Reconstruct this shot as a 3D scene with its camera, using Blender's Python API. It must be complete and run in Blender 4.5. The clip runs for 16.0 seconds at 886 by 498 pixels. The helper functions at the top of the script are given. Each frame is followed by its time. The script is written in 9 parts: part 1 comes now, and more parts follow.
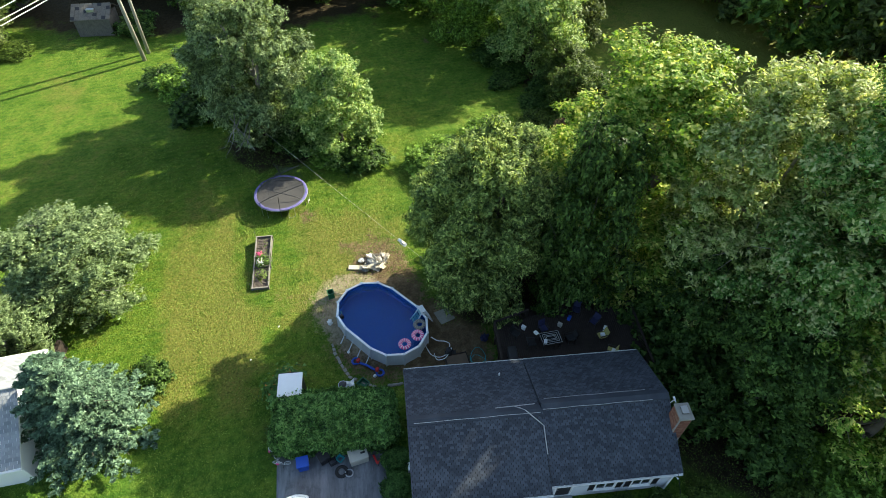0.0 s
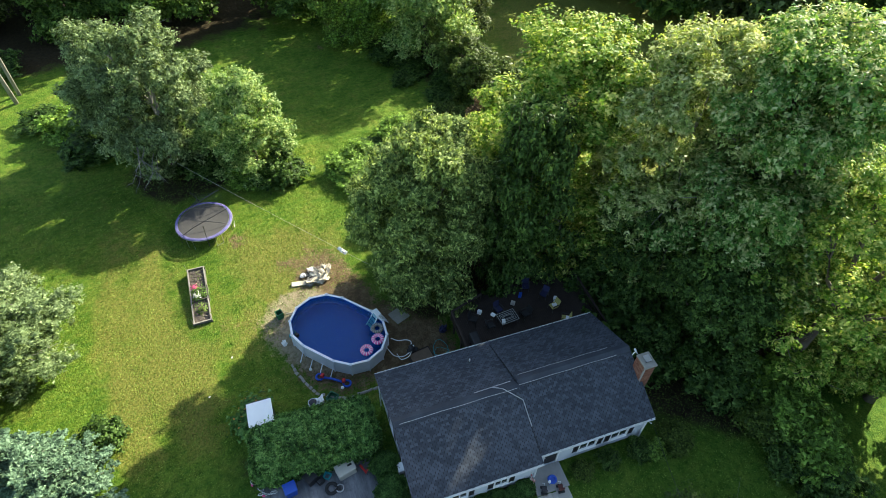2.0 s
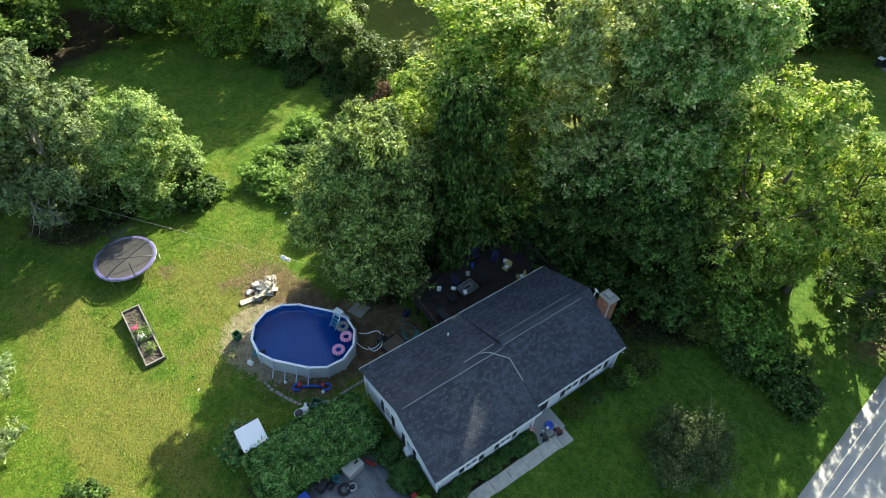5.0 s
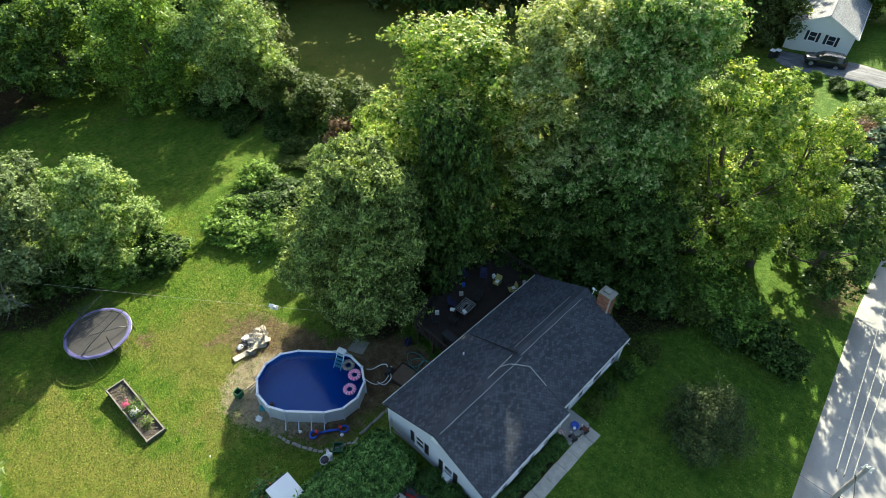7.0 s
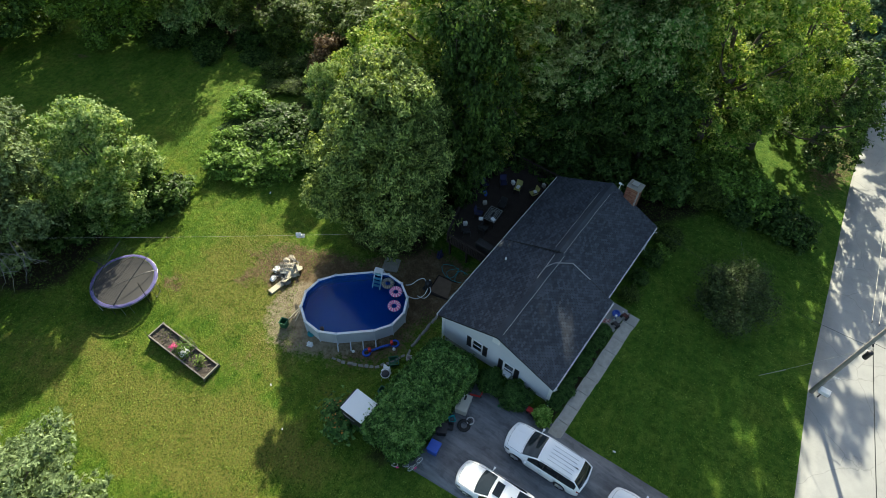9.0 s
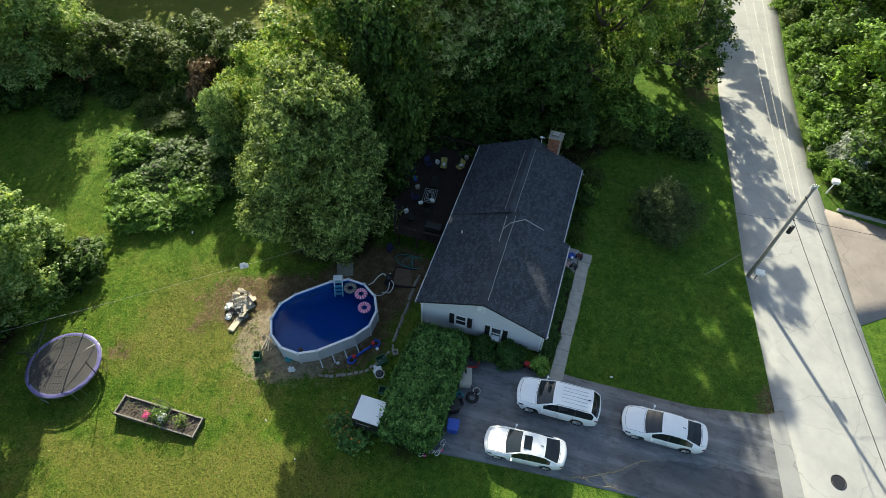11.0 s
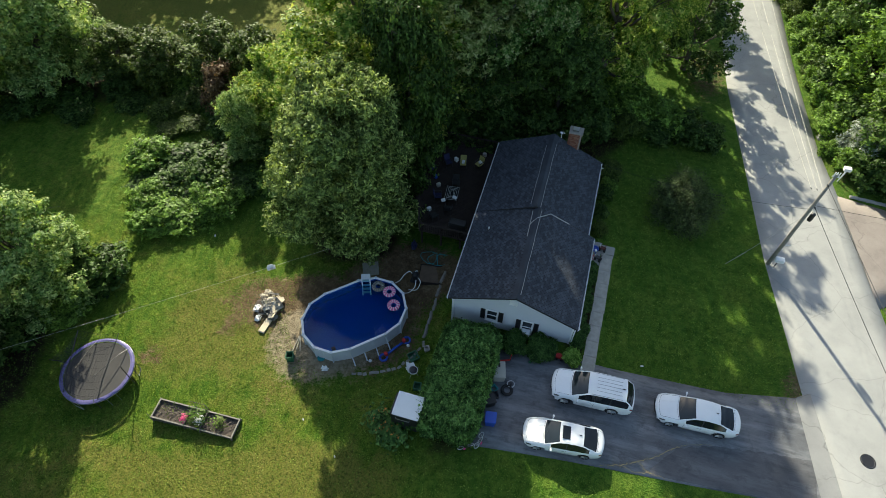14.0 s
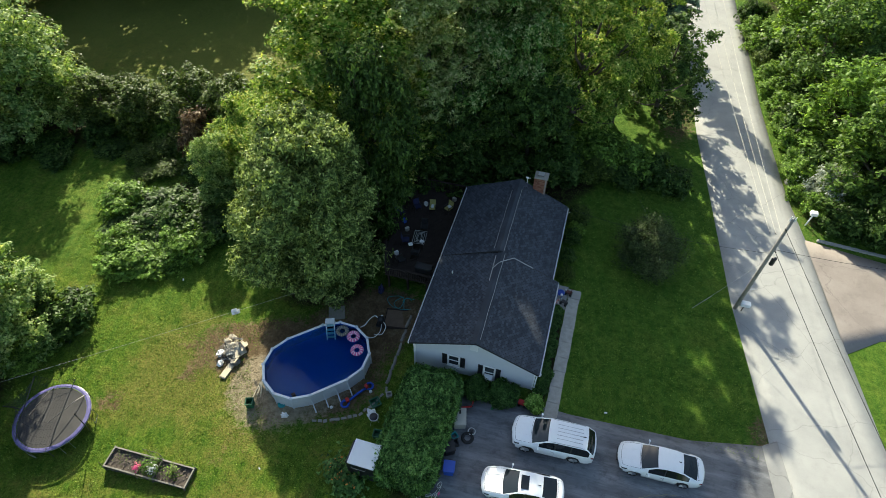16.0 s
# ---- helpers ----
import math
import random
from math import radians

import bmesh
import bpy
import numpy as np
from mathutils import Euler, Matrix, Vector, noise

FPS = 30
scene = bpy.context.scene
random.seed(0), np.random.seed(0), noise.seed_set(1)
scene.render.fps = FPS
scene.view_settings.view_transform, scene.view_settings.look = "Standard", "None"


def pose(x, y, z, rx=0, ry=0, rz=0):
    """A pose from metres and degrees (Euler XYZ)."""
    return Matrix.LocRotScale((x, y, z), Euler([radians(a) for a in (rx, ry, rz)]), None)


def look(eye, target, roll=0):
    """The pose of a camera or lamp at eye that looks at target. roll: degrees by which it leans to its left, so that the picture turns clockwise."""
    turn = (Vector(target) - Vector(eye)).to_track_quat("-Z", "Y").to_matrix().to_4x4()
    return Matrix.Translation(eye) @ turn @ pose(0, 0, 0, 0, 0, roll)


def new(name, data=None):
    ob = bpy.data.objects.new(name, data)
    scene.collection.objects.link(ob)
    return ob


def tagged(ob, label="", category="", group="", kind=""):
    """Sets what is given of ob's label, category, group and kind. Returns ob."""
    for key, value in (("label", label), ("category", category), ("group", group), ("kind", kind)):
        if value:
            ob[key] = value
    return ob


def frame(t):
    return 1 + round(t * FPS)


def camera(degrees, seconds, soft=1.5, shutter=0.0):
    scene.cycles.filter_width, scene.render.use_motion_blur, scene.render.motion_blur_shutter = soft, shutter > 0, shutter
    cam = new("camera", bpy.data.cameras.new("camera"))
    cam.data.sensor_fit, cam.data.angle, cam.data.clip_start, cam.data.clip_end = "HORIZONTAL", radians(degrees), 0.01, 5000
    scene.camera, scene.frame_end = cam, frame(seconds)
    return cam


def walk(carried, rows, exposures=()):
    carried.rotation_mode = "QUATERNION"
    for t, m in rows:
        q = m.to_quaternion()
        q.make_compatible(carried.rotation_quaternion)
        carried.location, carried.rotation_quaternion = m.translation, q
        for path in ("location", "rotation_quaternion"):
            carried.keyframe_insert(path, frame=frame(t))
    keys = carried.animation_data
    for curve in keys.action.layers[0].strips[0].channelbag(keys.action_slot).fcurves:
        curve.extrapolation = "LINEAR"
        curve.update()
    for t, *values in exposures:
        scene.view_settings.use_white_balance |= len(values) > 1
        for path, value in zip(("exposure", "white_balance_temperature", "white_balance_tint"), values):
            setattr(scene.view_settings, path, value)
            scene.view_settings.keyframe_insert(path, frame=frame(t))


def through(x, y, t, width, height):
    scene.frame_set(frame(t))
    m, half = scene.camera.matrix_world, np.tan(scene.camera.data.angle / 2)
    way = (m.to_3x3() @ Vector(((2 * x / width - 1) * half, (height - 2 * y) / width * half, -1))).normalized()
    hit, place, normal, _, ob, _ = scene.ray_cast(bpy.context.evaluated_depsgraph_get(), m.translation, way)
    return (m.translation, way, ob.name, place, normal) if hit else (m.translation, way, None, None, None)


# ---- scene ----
cam = camera(72.9, 16.0, 0.8)
PATH = [
    (0, (19.278, -0.241, 34.875), (17.952, -0.07, 33.387), 1.7),
    (0.5, (19.257, -0.859, 34.858), (17.944, -0.597, 33.371), 1.8),
    (1, (19.225, -1.523, 34.871), (17.932, -1.171, 33.386), 1.8),
    (1.5, (19.184, -2.211, 34.888), (17.91, -1.793, 33.404), 1.8),
    (2, (19.132, -2.809, 34.869), (17.872, -2.345, 33.387), 1.7),
    (2.5, (19.058, -3.561, 34.835), (17.816, -3.045, 33.355), 1.8),
    (3, (18.956, -4.215, 34.825), (17.733, -3.652, 33.346), 1.9),
    (3.5, (18.842, -4.831, 34.844), (17.648, -4.209, 33.365), 1.7),
    (4, (18.641, -5.493, 34.897), (17.479, -4.816, 33.417), 1.8),
    (6.5, (16.283, -10.135, 34.815), (15.309, -9.193, 33.344), 1.5),
    (7, (15.346, -11.419, 34.794), (14.382, -10.394, 33.372), 1.6),
    (7.5, (14.422, -12.629, 34.756), (13.521, -11.599, 33.297), 1.5),
    (8, (13.382, -13.604, 34.753), (12.567, -12.612, 33.219), 1.5),
    (8.5, (12.455, -14.664, 34.714), (11.69, -13.679, 33.151), 1.4),
    (9, (11.449, -15.497, 34.764), (10.747, -14.522, 33.165), 1.3),
    (9.5, (10.505, -16.474, 34.756), (9.871, -15.45, 33.159), 1.3),
    (10, (9.425, -17.353, 34.69), (8.92, -16.256, 33.095), 1.1),
    (12.5, (4.373, -20.047, 34.985), (4.071, -18.892, 33.38), 1.4),
    (13, (3.648, -20.304, 35.105), (3.346, -19.154, 33.497), 1.2),
    (13.5, (3.636, -20.322, 35.06), (3.327, -19.171, 33.453), 1.2),
    (14, (4.98, -19.821, 35.038), (4.668, -18.671, 33.432), 1.2),
    (14.5, (6.468, -19.314, 35.02), (6.158, -18.164, 33.413), 1.3),
    (15, (7.085, -19.152, 34.988), (6.775, -18.001, 33.381), 1.2),
    (15.5, (7.21, -19.01, 35.068), (6.894, -17.838, 33.479), 1.3),
    (16, (7.341, -19.053, 35.08), (6.997, -17.795, 33.563), 1.1),
]
# the clip's own exposure falls as the road comes into view
EXPOSURES = [(0, 1.62, 6650, 3), (2, 1.74, 6650, 3), (4, 1.80, 6650, 3), (6.5, 1.66, 6650, 3), (7.5, 1.52, 6650, 3), (8, 1.40, 6650, 3), (8.5, 1.28, 6650, 3), (9, 1.14, 6650, 3), (9.5, 1.12, 6650, 3), (10, 1.12, 6650, 3), (12.5, 1.10, 6650, 3), (13.5, 0.94, 6650, 3), (14.5, 1.06, 6650, 3), (16, 1.12, 6650, 3)]
walk(cam, [(t, look(eye, target, roll)) for t, eye, target, roll in PATH], EXPOSURES)
import collections

# ---- light ----
SUN_EL, SUN_AZ = radians(27.6), math.atan2(-0.50, 0.866)
world = bpy.data.worlds.new("world")
scene.world = world
world.use_nodes = True
_wn = world.node_tree
_sky = _wn.nodes.new("ShaderNodeTexSky")
_sky.sky_type, _sky.sun_disc = "NISHITA", False
_sky.sun_elevation, _sky.sun_rotation = SUN_EL, SUN_AZ
_sky.air_density, _sky.dust_density, _sky.ozone_density = 1.0, 1.6, 1.0
_wn.nodes["Background"].inputs[1].default_value = 0.108
_wn.links.new(_sky.outputs[0], _wn.nodes["Background"].inputs[0])
SUN_DIR = Vector((math.sin(SUN_AZ) * math.cos(SUN_EL), math.cos(SUN_AZ) * math.cos(SUN_EL), math.sin(SUN_EL)))
_sl = bpy.data.lights.new("sun", "SUN")
_sl.energy, _sl.angle, _sl.color = 5.0, radians(0.6), (1.0, 0.92, 0.75)
sun = new("sun", _sl)
sun.matrix_world = look(SUN_DIR * 100, (0, 0, 0))


# ---- materials ----
class Nodes:
    """A small helper for node materials."""

    def __init__(self, name, rough=0.7, metal=0.0, spec=0.5):
        self.mat = bpy.data.materials.new(name)
        self.mat.use_nodes = True
        self.t = self.mat.node_tree
        self.b = self.t.nodes["Principled BSDF"]
        self.b.inputs["Roughness"].default_value = rough
        self.b.inputs["Metallic"].default_value = metal
        self.b.inputs["Specular IOR Level"].default_value = spec
        self.coord = self.t.nodes.new("ShaderNodeTexCoord")

    def add(self, kind, **ins):
        n = self.t.nodes.new(kind)
        for k, v in ins.items():
            self.put(n.inputs[k.replace("_", " ")], v)
        return n

    def put(self, socket, v):
        if isinstance(v, bpy.types.NodeSocket):
            self.t.links.new(v, socket)
        else:
            socket.default_value = v

    def pos(self, world_space=False, scale=(1, 1, 1), turn=0):
        src = self.t.nodes.new("ShaderNodeNewGeometry").outputs["Position"] if world_space else self.coord.outputs["Object"]
        m = self.t.nodes.new("ShaderNodeMapping")
        m.inputs["Scale"].default_value = scale
        m.inputs["Rotation"].default_value = (0, 0, turn)
        self.t.links.new(src, m.inputs["Vector"])
        return m.outputs[0]

    def noise(self, vec, scale, detail=4, rough=0.6):
        n = self.t.nodes.new("ShaderNodeTexNoise")
        n.inputs["Scale"].default_value, n.inputs["Detail"].default_value, n.inputs["Roughness"].default_value = scale, detail, rough
        self.t.links.new(vec, n.inputs["Vector"])
        return n.outputs["Fac"]

    def ramp(self, fac, stops):
        r = self.t.nodes.new("ShaderNodeValToRGB")
        e = r.color_ramp.elements
        while len(e) < len(stops):
            e.new(0.5)
        for el, (p, c) in zip(e, stops):
            el.position = p
            el.color = (*c, 1) if not isinstance(c, (int, float)) else (c, c, c, 1)
        self.put(r.inputs[0], fac)
        return r.outputs[0]

    def mix(self, fac, a, b, mode="MIX"):
        m = self.t.nodes.new("ShaderNodeMix")
        m.data_type, m.blend_type = "RGBA", mode
        for i, v in ((0, fac), (6, a), (7, b)):
            if isinstance(v, tuple) and len(v) == 3:
                v = (*v, 1)
            self.put(m.inputs[i], v)
        return m.outputs[2]

    def math(self, op, a, b=0.0):
        m = self.t.nodes.new("ShaderNodeMath")
        m.operation = op
        self.put(m.inputs[0], a)
        self.put(m.inputs[1], b)
        return m.outputs[0]

    def bump(self, height, strength=0.3, dist=0.02):
        n = self.t.nodes.new("ShaderNodeBump")
        n.inputs["Strength"].default_value, n.inputs["Distance"].default_value = strength, dist
        self.put(n.inputs["Height"], height)
        self.t.links.new(n.outputs[0], self.b.inputs["Normal"])

    def color(self, c):
        self.put(self.b.inputs["Base Color"], (*c, 1) if isinstance(c, tuple) else c)
        return self.mat

    def island(self):
        return self.t.nodes.new("ShaderNodeNewGeometry").outputs["Random Per Island"]

    def attr(self, name):
        n = self.t.nodes.new("ShaderNodeAttribute")
        n.attribute_name = name
        return n.outputs["Fac"]


def plain(name, base, rough=0.6, metal=0.0, spec=0.5, vary=0.12, scale=3.0, bump=0.0, fine=40):
    """A painted, moulded or woven surface with blotches and grain in its own colour."""
    n = Nodes(name, rough, metal, spec)
    p = n.pos()
    a = n.noise(p, scale)
    g = n.noise(p, fine, 3)
    dark = tuple(c * (1 - vary) for c in base)
    light = tuple(min(1, c * (1 + vary)) for c in base)
    c = n.mix(a, dark, light)
    c = n.mix(n.math("MULTIPLY", g, vary), c, tuple(c_ * 0.6 for c_ in base))
    if bump:
        n.bump(g, bump, 0.01)
    return n.color(c)


def leaf_material(name, dark, mid, light, through=0.35):
    n = Nodes(name, 0.48, 0.0, 0.14)
    r = n.island()
    big = n.noise(n.pos(), 0.55, 2)
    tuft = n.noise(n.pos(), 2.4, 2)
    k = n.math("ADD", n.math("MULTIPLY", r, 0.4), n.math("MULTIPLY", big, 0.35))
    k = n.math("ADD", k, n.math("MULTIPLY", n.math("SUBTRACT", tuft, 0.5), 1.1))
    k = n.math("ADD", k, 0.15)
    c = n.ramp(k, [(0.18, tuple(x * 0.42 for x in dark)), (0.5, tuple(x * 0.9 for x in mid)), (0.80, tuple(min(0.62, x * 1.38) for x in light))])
    n.color(c)
    tr = n.t.nodes.new("ShaderNodeBsdfTranslucent")
    warm = n.mix(1.0, c, (1.30, 1.25, 0.60), "MULTIPLY")
    n.t.links.new(warm, tr.inputs[0])
    mixer = n.t.nodes.new("ShaderNodeMixShader")
    mixer.inputs[0].default_value = through * 0.95
    n.t.links.new(n.b.outputs[0], mixer.inputs[1])
    n.t.links.new(tr.outputs[0], mixer.inputs[2])
    n.t.links.new(mixer.outputs[0], n.t.nodes["Material Output"].inputs[0])
    return n.mat


def grass_material():
    n = Nodes("lawn", 0.8, 0.0, 0.1)
    p = n.pos(True)
    big = n.noise(p, 0.09, 3)
    med = n.noise(p, 0.45, 5, 0.65)
    clump = n.noise(p, 2.2, 4, 0.65)
    fine = n.noise(p, 7.0, 4, 0.75)
    tiny = n.noise(p, 14.0, 3, 0.75)
    c = n.ramp(med, [(0.34, (0.040, 0.112, 0.007)), (0.5, (0.112, 0.204, 0.022)), (0.66, (0.201, 0.256, 0.036))])
    c = n.mix(n.math("MULTIPLY", n.ramp(n.noise(p, 0.9, 4, 0.7), [(0.50, 0.0), (0.68, 0.7)]), n.attr("worn")), c, (0.131, 0.117, 0.031))
    c = n.mix(n.ramp(clump, [(0.38, 0.65), (0.55, 0.0)]), c, (0.037, 0.103, 0.006))
    c = n.mix(n.ramp(clump, [(0.52, 0.0), (0.70, 0.5)]), c, (0.208, 0.260, 0.034))
    k = n.math("ADD", n.attr("dry"), n.math("MULTIPLY", n.math("SUBTRACT", n.math("ADD", med, n.math("MULTIPLY", clump, 0.5)), 0.75), 1.6))
    k = n.math("ADD", k, n.math("MULTIPLY", n.math("SUBTRACT", big, 0.5), 0.6))
    k = n.math("MULTIPLY", k, n.math("ADD", n.math("MULTIPLY", n.attr("worn"), 0.6), 0.4))
    c = n.mix(n.ramp(k, [(0.22, 0.0), (0.72, 0.75)]), c, (0.205, 0.173, 0.049))
    stripe = n.t.nodes.new("ShaderNodeTexWave")
    stripe.inputs["Scale"].default_value, stripe.inputs["Distortion"].default_value = 0.42, 2.0
    stripe.inputs["Detail"].default_value = 2
    n.t.links.new(n.pos(True, turn=radians(-12)), stripe.inputs["Vector"])
    c = n.mix(n.math("MULTIPLY", stripe.outputs["Fac"], 0.20), c, (0.196, 0.224, 0.029))
    c = n.mix(n.ramp(fine, [(0.37, 0.75), (0.52, 0.0)]), c, (0.027, 0.067, 0.004))
    c = n.mix(n.ramp(tiny, [(0.50, 0.0), (0.67, 0.55)]), c, (0.236, 0.333, 0.047))
    lush = n.math("MULTIPLY", n.math("SUBTRACT", 1.0, n.attr("worn")), 0.34)
    c = n.mix(lush, c, n.ramp(clump, [(0.35, (0.026, 0.100, 0.012)), (0.65, (0.085, 0.205, 0.030))]))
    # bare, trodden earth and the leaf litter under trees; litter also paints some shade
    soil = n.ramp(n.noise(p, 1.6, 6, 0.7), [(0.3, (0.095, 0.060, 0.034)), (0.55, (0.215, 0.150, 0.085)), (0.75, (0.34, 0.265, 0.17))])
    soil = n.mix(n.ramp(fine, [(0.4, 0.5), (0.6, 0.0)]), soil, (0.07, 0.055, 0.03))
    k = n.math("ADD", n.attr("bare"), n.math("MULTIPLY", n.math("SUBTRACT", n.math("MULTIPLY", n.math("ADD", fine, clump), 0.5), 0.5), 2.2))
    c = n.mix(n.ramp(k, [(0.42, 0.0), (0.72, 1.0)]), c, soil)
    k3 = n.math("ADD", n.attr("sand"), n.math("MULTIPLY", n.math("SUBTRACT", n.math("MULTIPLY", n.math("ADD", fine, clump), 0.5), 0.5), 1.6))
    c = n.mix(n.ramp(k3, [(0.4, 0.0), (0.7, 0.9)]), c, n.ramp(n.noise(p, 2.4, 6, 0.7), [(0.3, (0.21, 0.165, 0.105)), (0.7, (0.46, 0.385, 0.27))]))
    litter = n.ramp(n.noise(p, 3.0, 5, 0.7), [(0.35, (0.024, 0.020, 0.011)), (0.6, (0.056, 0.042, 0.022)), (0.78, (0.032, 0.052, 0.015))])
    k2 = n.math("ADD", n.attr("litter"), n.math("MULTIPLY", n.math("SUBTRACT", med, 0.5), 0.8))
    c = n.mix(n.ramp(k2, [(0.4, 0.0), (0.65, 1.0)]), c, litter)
    n.bump(n.math("ADD", n.math("ADD", fine, n.math("MULTIPLY", tiny, 0.5)), clump), 1.0, 0.14)
    return n.color(c)


def asphalt_material(name, dark, light, crack=0.5, patch=0.25, streak=0.0):
    n = Nodes(name, 0.85, 0.0, 0.3)
    p = n.pos(True)
    c = n.mix(n.ramp(n.noise(p, 0.35, 5, 0.65), [(0.35, 0.0), (0.7, 1.0)]), dark, light)
    c = n.mix(n.math("MULTIPLY", n.noise(p, 90, 2, 0.8), 0.35), c, tuple(x * 1.9 for x in light))
    if streak:
        worn = n.noise(n.pos(True, (0.22, 1.5, 1.0), radians(-3)), 1.0, 5, 0.7)
        c = n.mix(n.ramp(worn, [(0.45, 0.0), (0.72, streak)]), c, tuple(x * 1.9 for x in light))
        c = n.mix(n.ramp(n.noise(n.pos(True, (0.5, 2.4, 1.0)), 1.3, 4, 0.7), [(0.5, 0.0), (0.7, 0.5)]), c, tuple(x * 0.8 for x in dark))
    st = n.ramp(n.noise(p, 1.1, 6, 0.75), [(0.53, 0.0), (0.62, patch)])
    c = n.mix(st, c, tuple(x * 0.5 for x in dark))
    v = n.t.nodes.new("ShaderNodeTexVoronoi")
    v.feature = "DISTANCE_TO_EDGE"
    v.inputs["Scale"].default_value = 0.22
    warp = n.t.nodes.new("ShaderNodeMix")
    warp.data_type, warp.blend_type = "RGBA", "ADD"
    warp.inputs[0].default_value = 1.0
    n.t.links.new(p, warp.inputs[6])
    nn = n.t.nodes.new("ShaderNodeTexNoise")
    nn.inputs["Scale"].default_value, nn.inputs["Detail"].default_value = 0.8, 6
    n.t.links.new(p, nn.inputs["Vector"])
    n.t.links.new(nn.outputs["Color"], warp.inputs[7])
    n.t.links.new(warp.outputs[2], v.inputs["Vector"])
    c = n.mix(n.ramp(v.outputs["Distance"], [(0.0, crack), (0.006, 0.0)]), c, tuple(x * 0.35 for x in dark))
    n.bump(n.noise(p, 60, 3, 0.8), 0.4, 0.008)
    return n.color(c)


def shingle_material(name, dark, mid, light):
    n = Nodes(name, 0.9, 0.0, 0.25)
    c = n.ramp(n.island(), [(0.0, dark), (0.5, mid), (1.0, light)])
    p = n.pos()
    c = n.mix(n.ramp(n.noise(p, 0.5, 4), [(0.45, 0.0), (0.75, 0.35)]), c, tuple(min(1, x * 1.5) for x in light))
    c = n.mix(n.math("MULTIPLY", n.noise(p, 60, 2), 0.3), c, tuple(x * 0.5 for x in dark))
    n.bump(n.noise(p, 70, 2), 0.4, 0.006)
    return n.color(c)


def wood_material(name, dark, light, grain=(14, 1.2, 14), rough=0.75):
    n = Nodes(name, rough, 0.0, 0.3)
    p = n.pos(scale=grain)
    c = n.mix(n.noise(p, 1.0, 5, 0.7), dark, light)
    q = n.pos()
    c = n.mix(n.ramp(n.noise(q, 2.0, 4), [(0.45, 0.0), (0.75, 0.45)]), c, tuple(x * 0.55 for x in dark))
    n.bump(n.noise(p, 1.5, 4), 0.3, 0.006)
    return n.color(c)


def brick_material():
    n = Nodes("brick_clay", 0.85, 0.0, 0.3)
    i = n.t.nodes.new("ShaderNodeObjectInfo").outputs["Random"]
    c = n.ramp(i, [(0.0, (0.16, 0.06, 0.04)), (0.5, (0.25, 0.10, 0.065)), (1.0, (0.33, 0.17, 0.11))])
    c = n.mix(n.math("MULTIPLY", n.noise(n.pos(), 25, 4), 0.4), c, (0.12, 0.07, 0.05))
    return n.color(c)


def water_material():
    n = Nodes("pool_water", 0.04, 0.0, 0.12)
    n.b.inputs["Transmission Weight"].default_value = 1.0
    n.b.inputs["IOR"].default_value = 1.33
    n.bump(n.noise(n.pos(), 1.6, 3), 0.06, 0.02)
    return n.color((0.28, 0.74, 0.97))


def glass_material(name, tint=(0.5, 0.58, 0.62), rough=0.02, through=0.5):
    n = Nodes(name, rough, 0.0, 0.6)
    n.b.inputs["Transmission Weight"].default_value = through
    n.b.inputs["IOR"].default_value = 1.45
    g = n.noise(n.pos(), 2.0, 3)
    return n.color(n.mix(g, tuple(x * 0.85 for x in tint), tint))


def paint_material(name, base, rough=0.22):
    n = Nodes(name, rough, 0.0, 0.5)
    n.b.inputs["Coat Weight"].default_value = 0.6
    n.b.inputs["Coat Roughness"].default_value = 0.08
    p = n.pos()
    c = n.mix(n.ramp(n.noise(p, 2.2, 5), [(0.5, 0.0), (0.8, 0.25)]), base, tuple(x * 0.78 for x in base))
    return n.color(c)


def stripes_material(name, a, b, scale):
    n = Nodes(name, 0.4)
    w = n.t.nodes.new("ShaderNodeTexWave")
    w.inputs["Scale"].default_value = scale
    n.t.links.new(n.coord.outputs["Object"], w.inputs["Vector"])
    return n.color(n.ramp(w.outputs["Fac"], [(0.46, a), (0.54, b)]))


def radial_stripes(name, a, b, count):
    n = Nodes(name, 0.4)
    g = n.t.nodes.new("ShaderNodeTexGradient")
    g.gradient_type = "RADIAL"
    n.t.links.new(n.coord.outputs["Object"], g.inputs["Vector"])
    f = n.math("FRACT", n.math("MULTIPLY", g.outputs["Fac"], count))
    return n.color(n.ramp(f, [(0.58, a), (0.64, b)]))


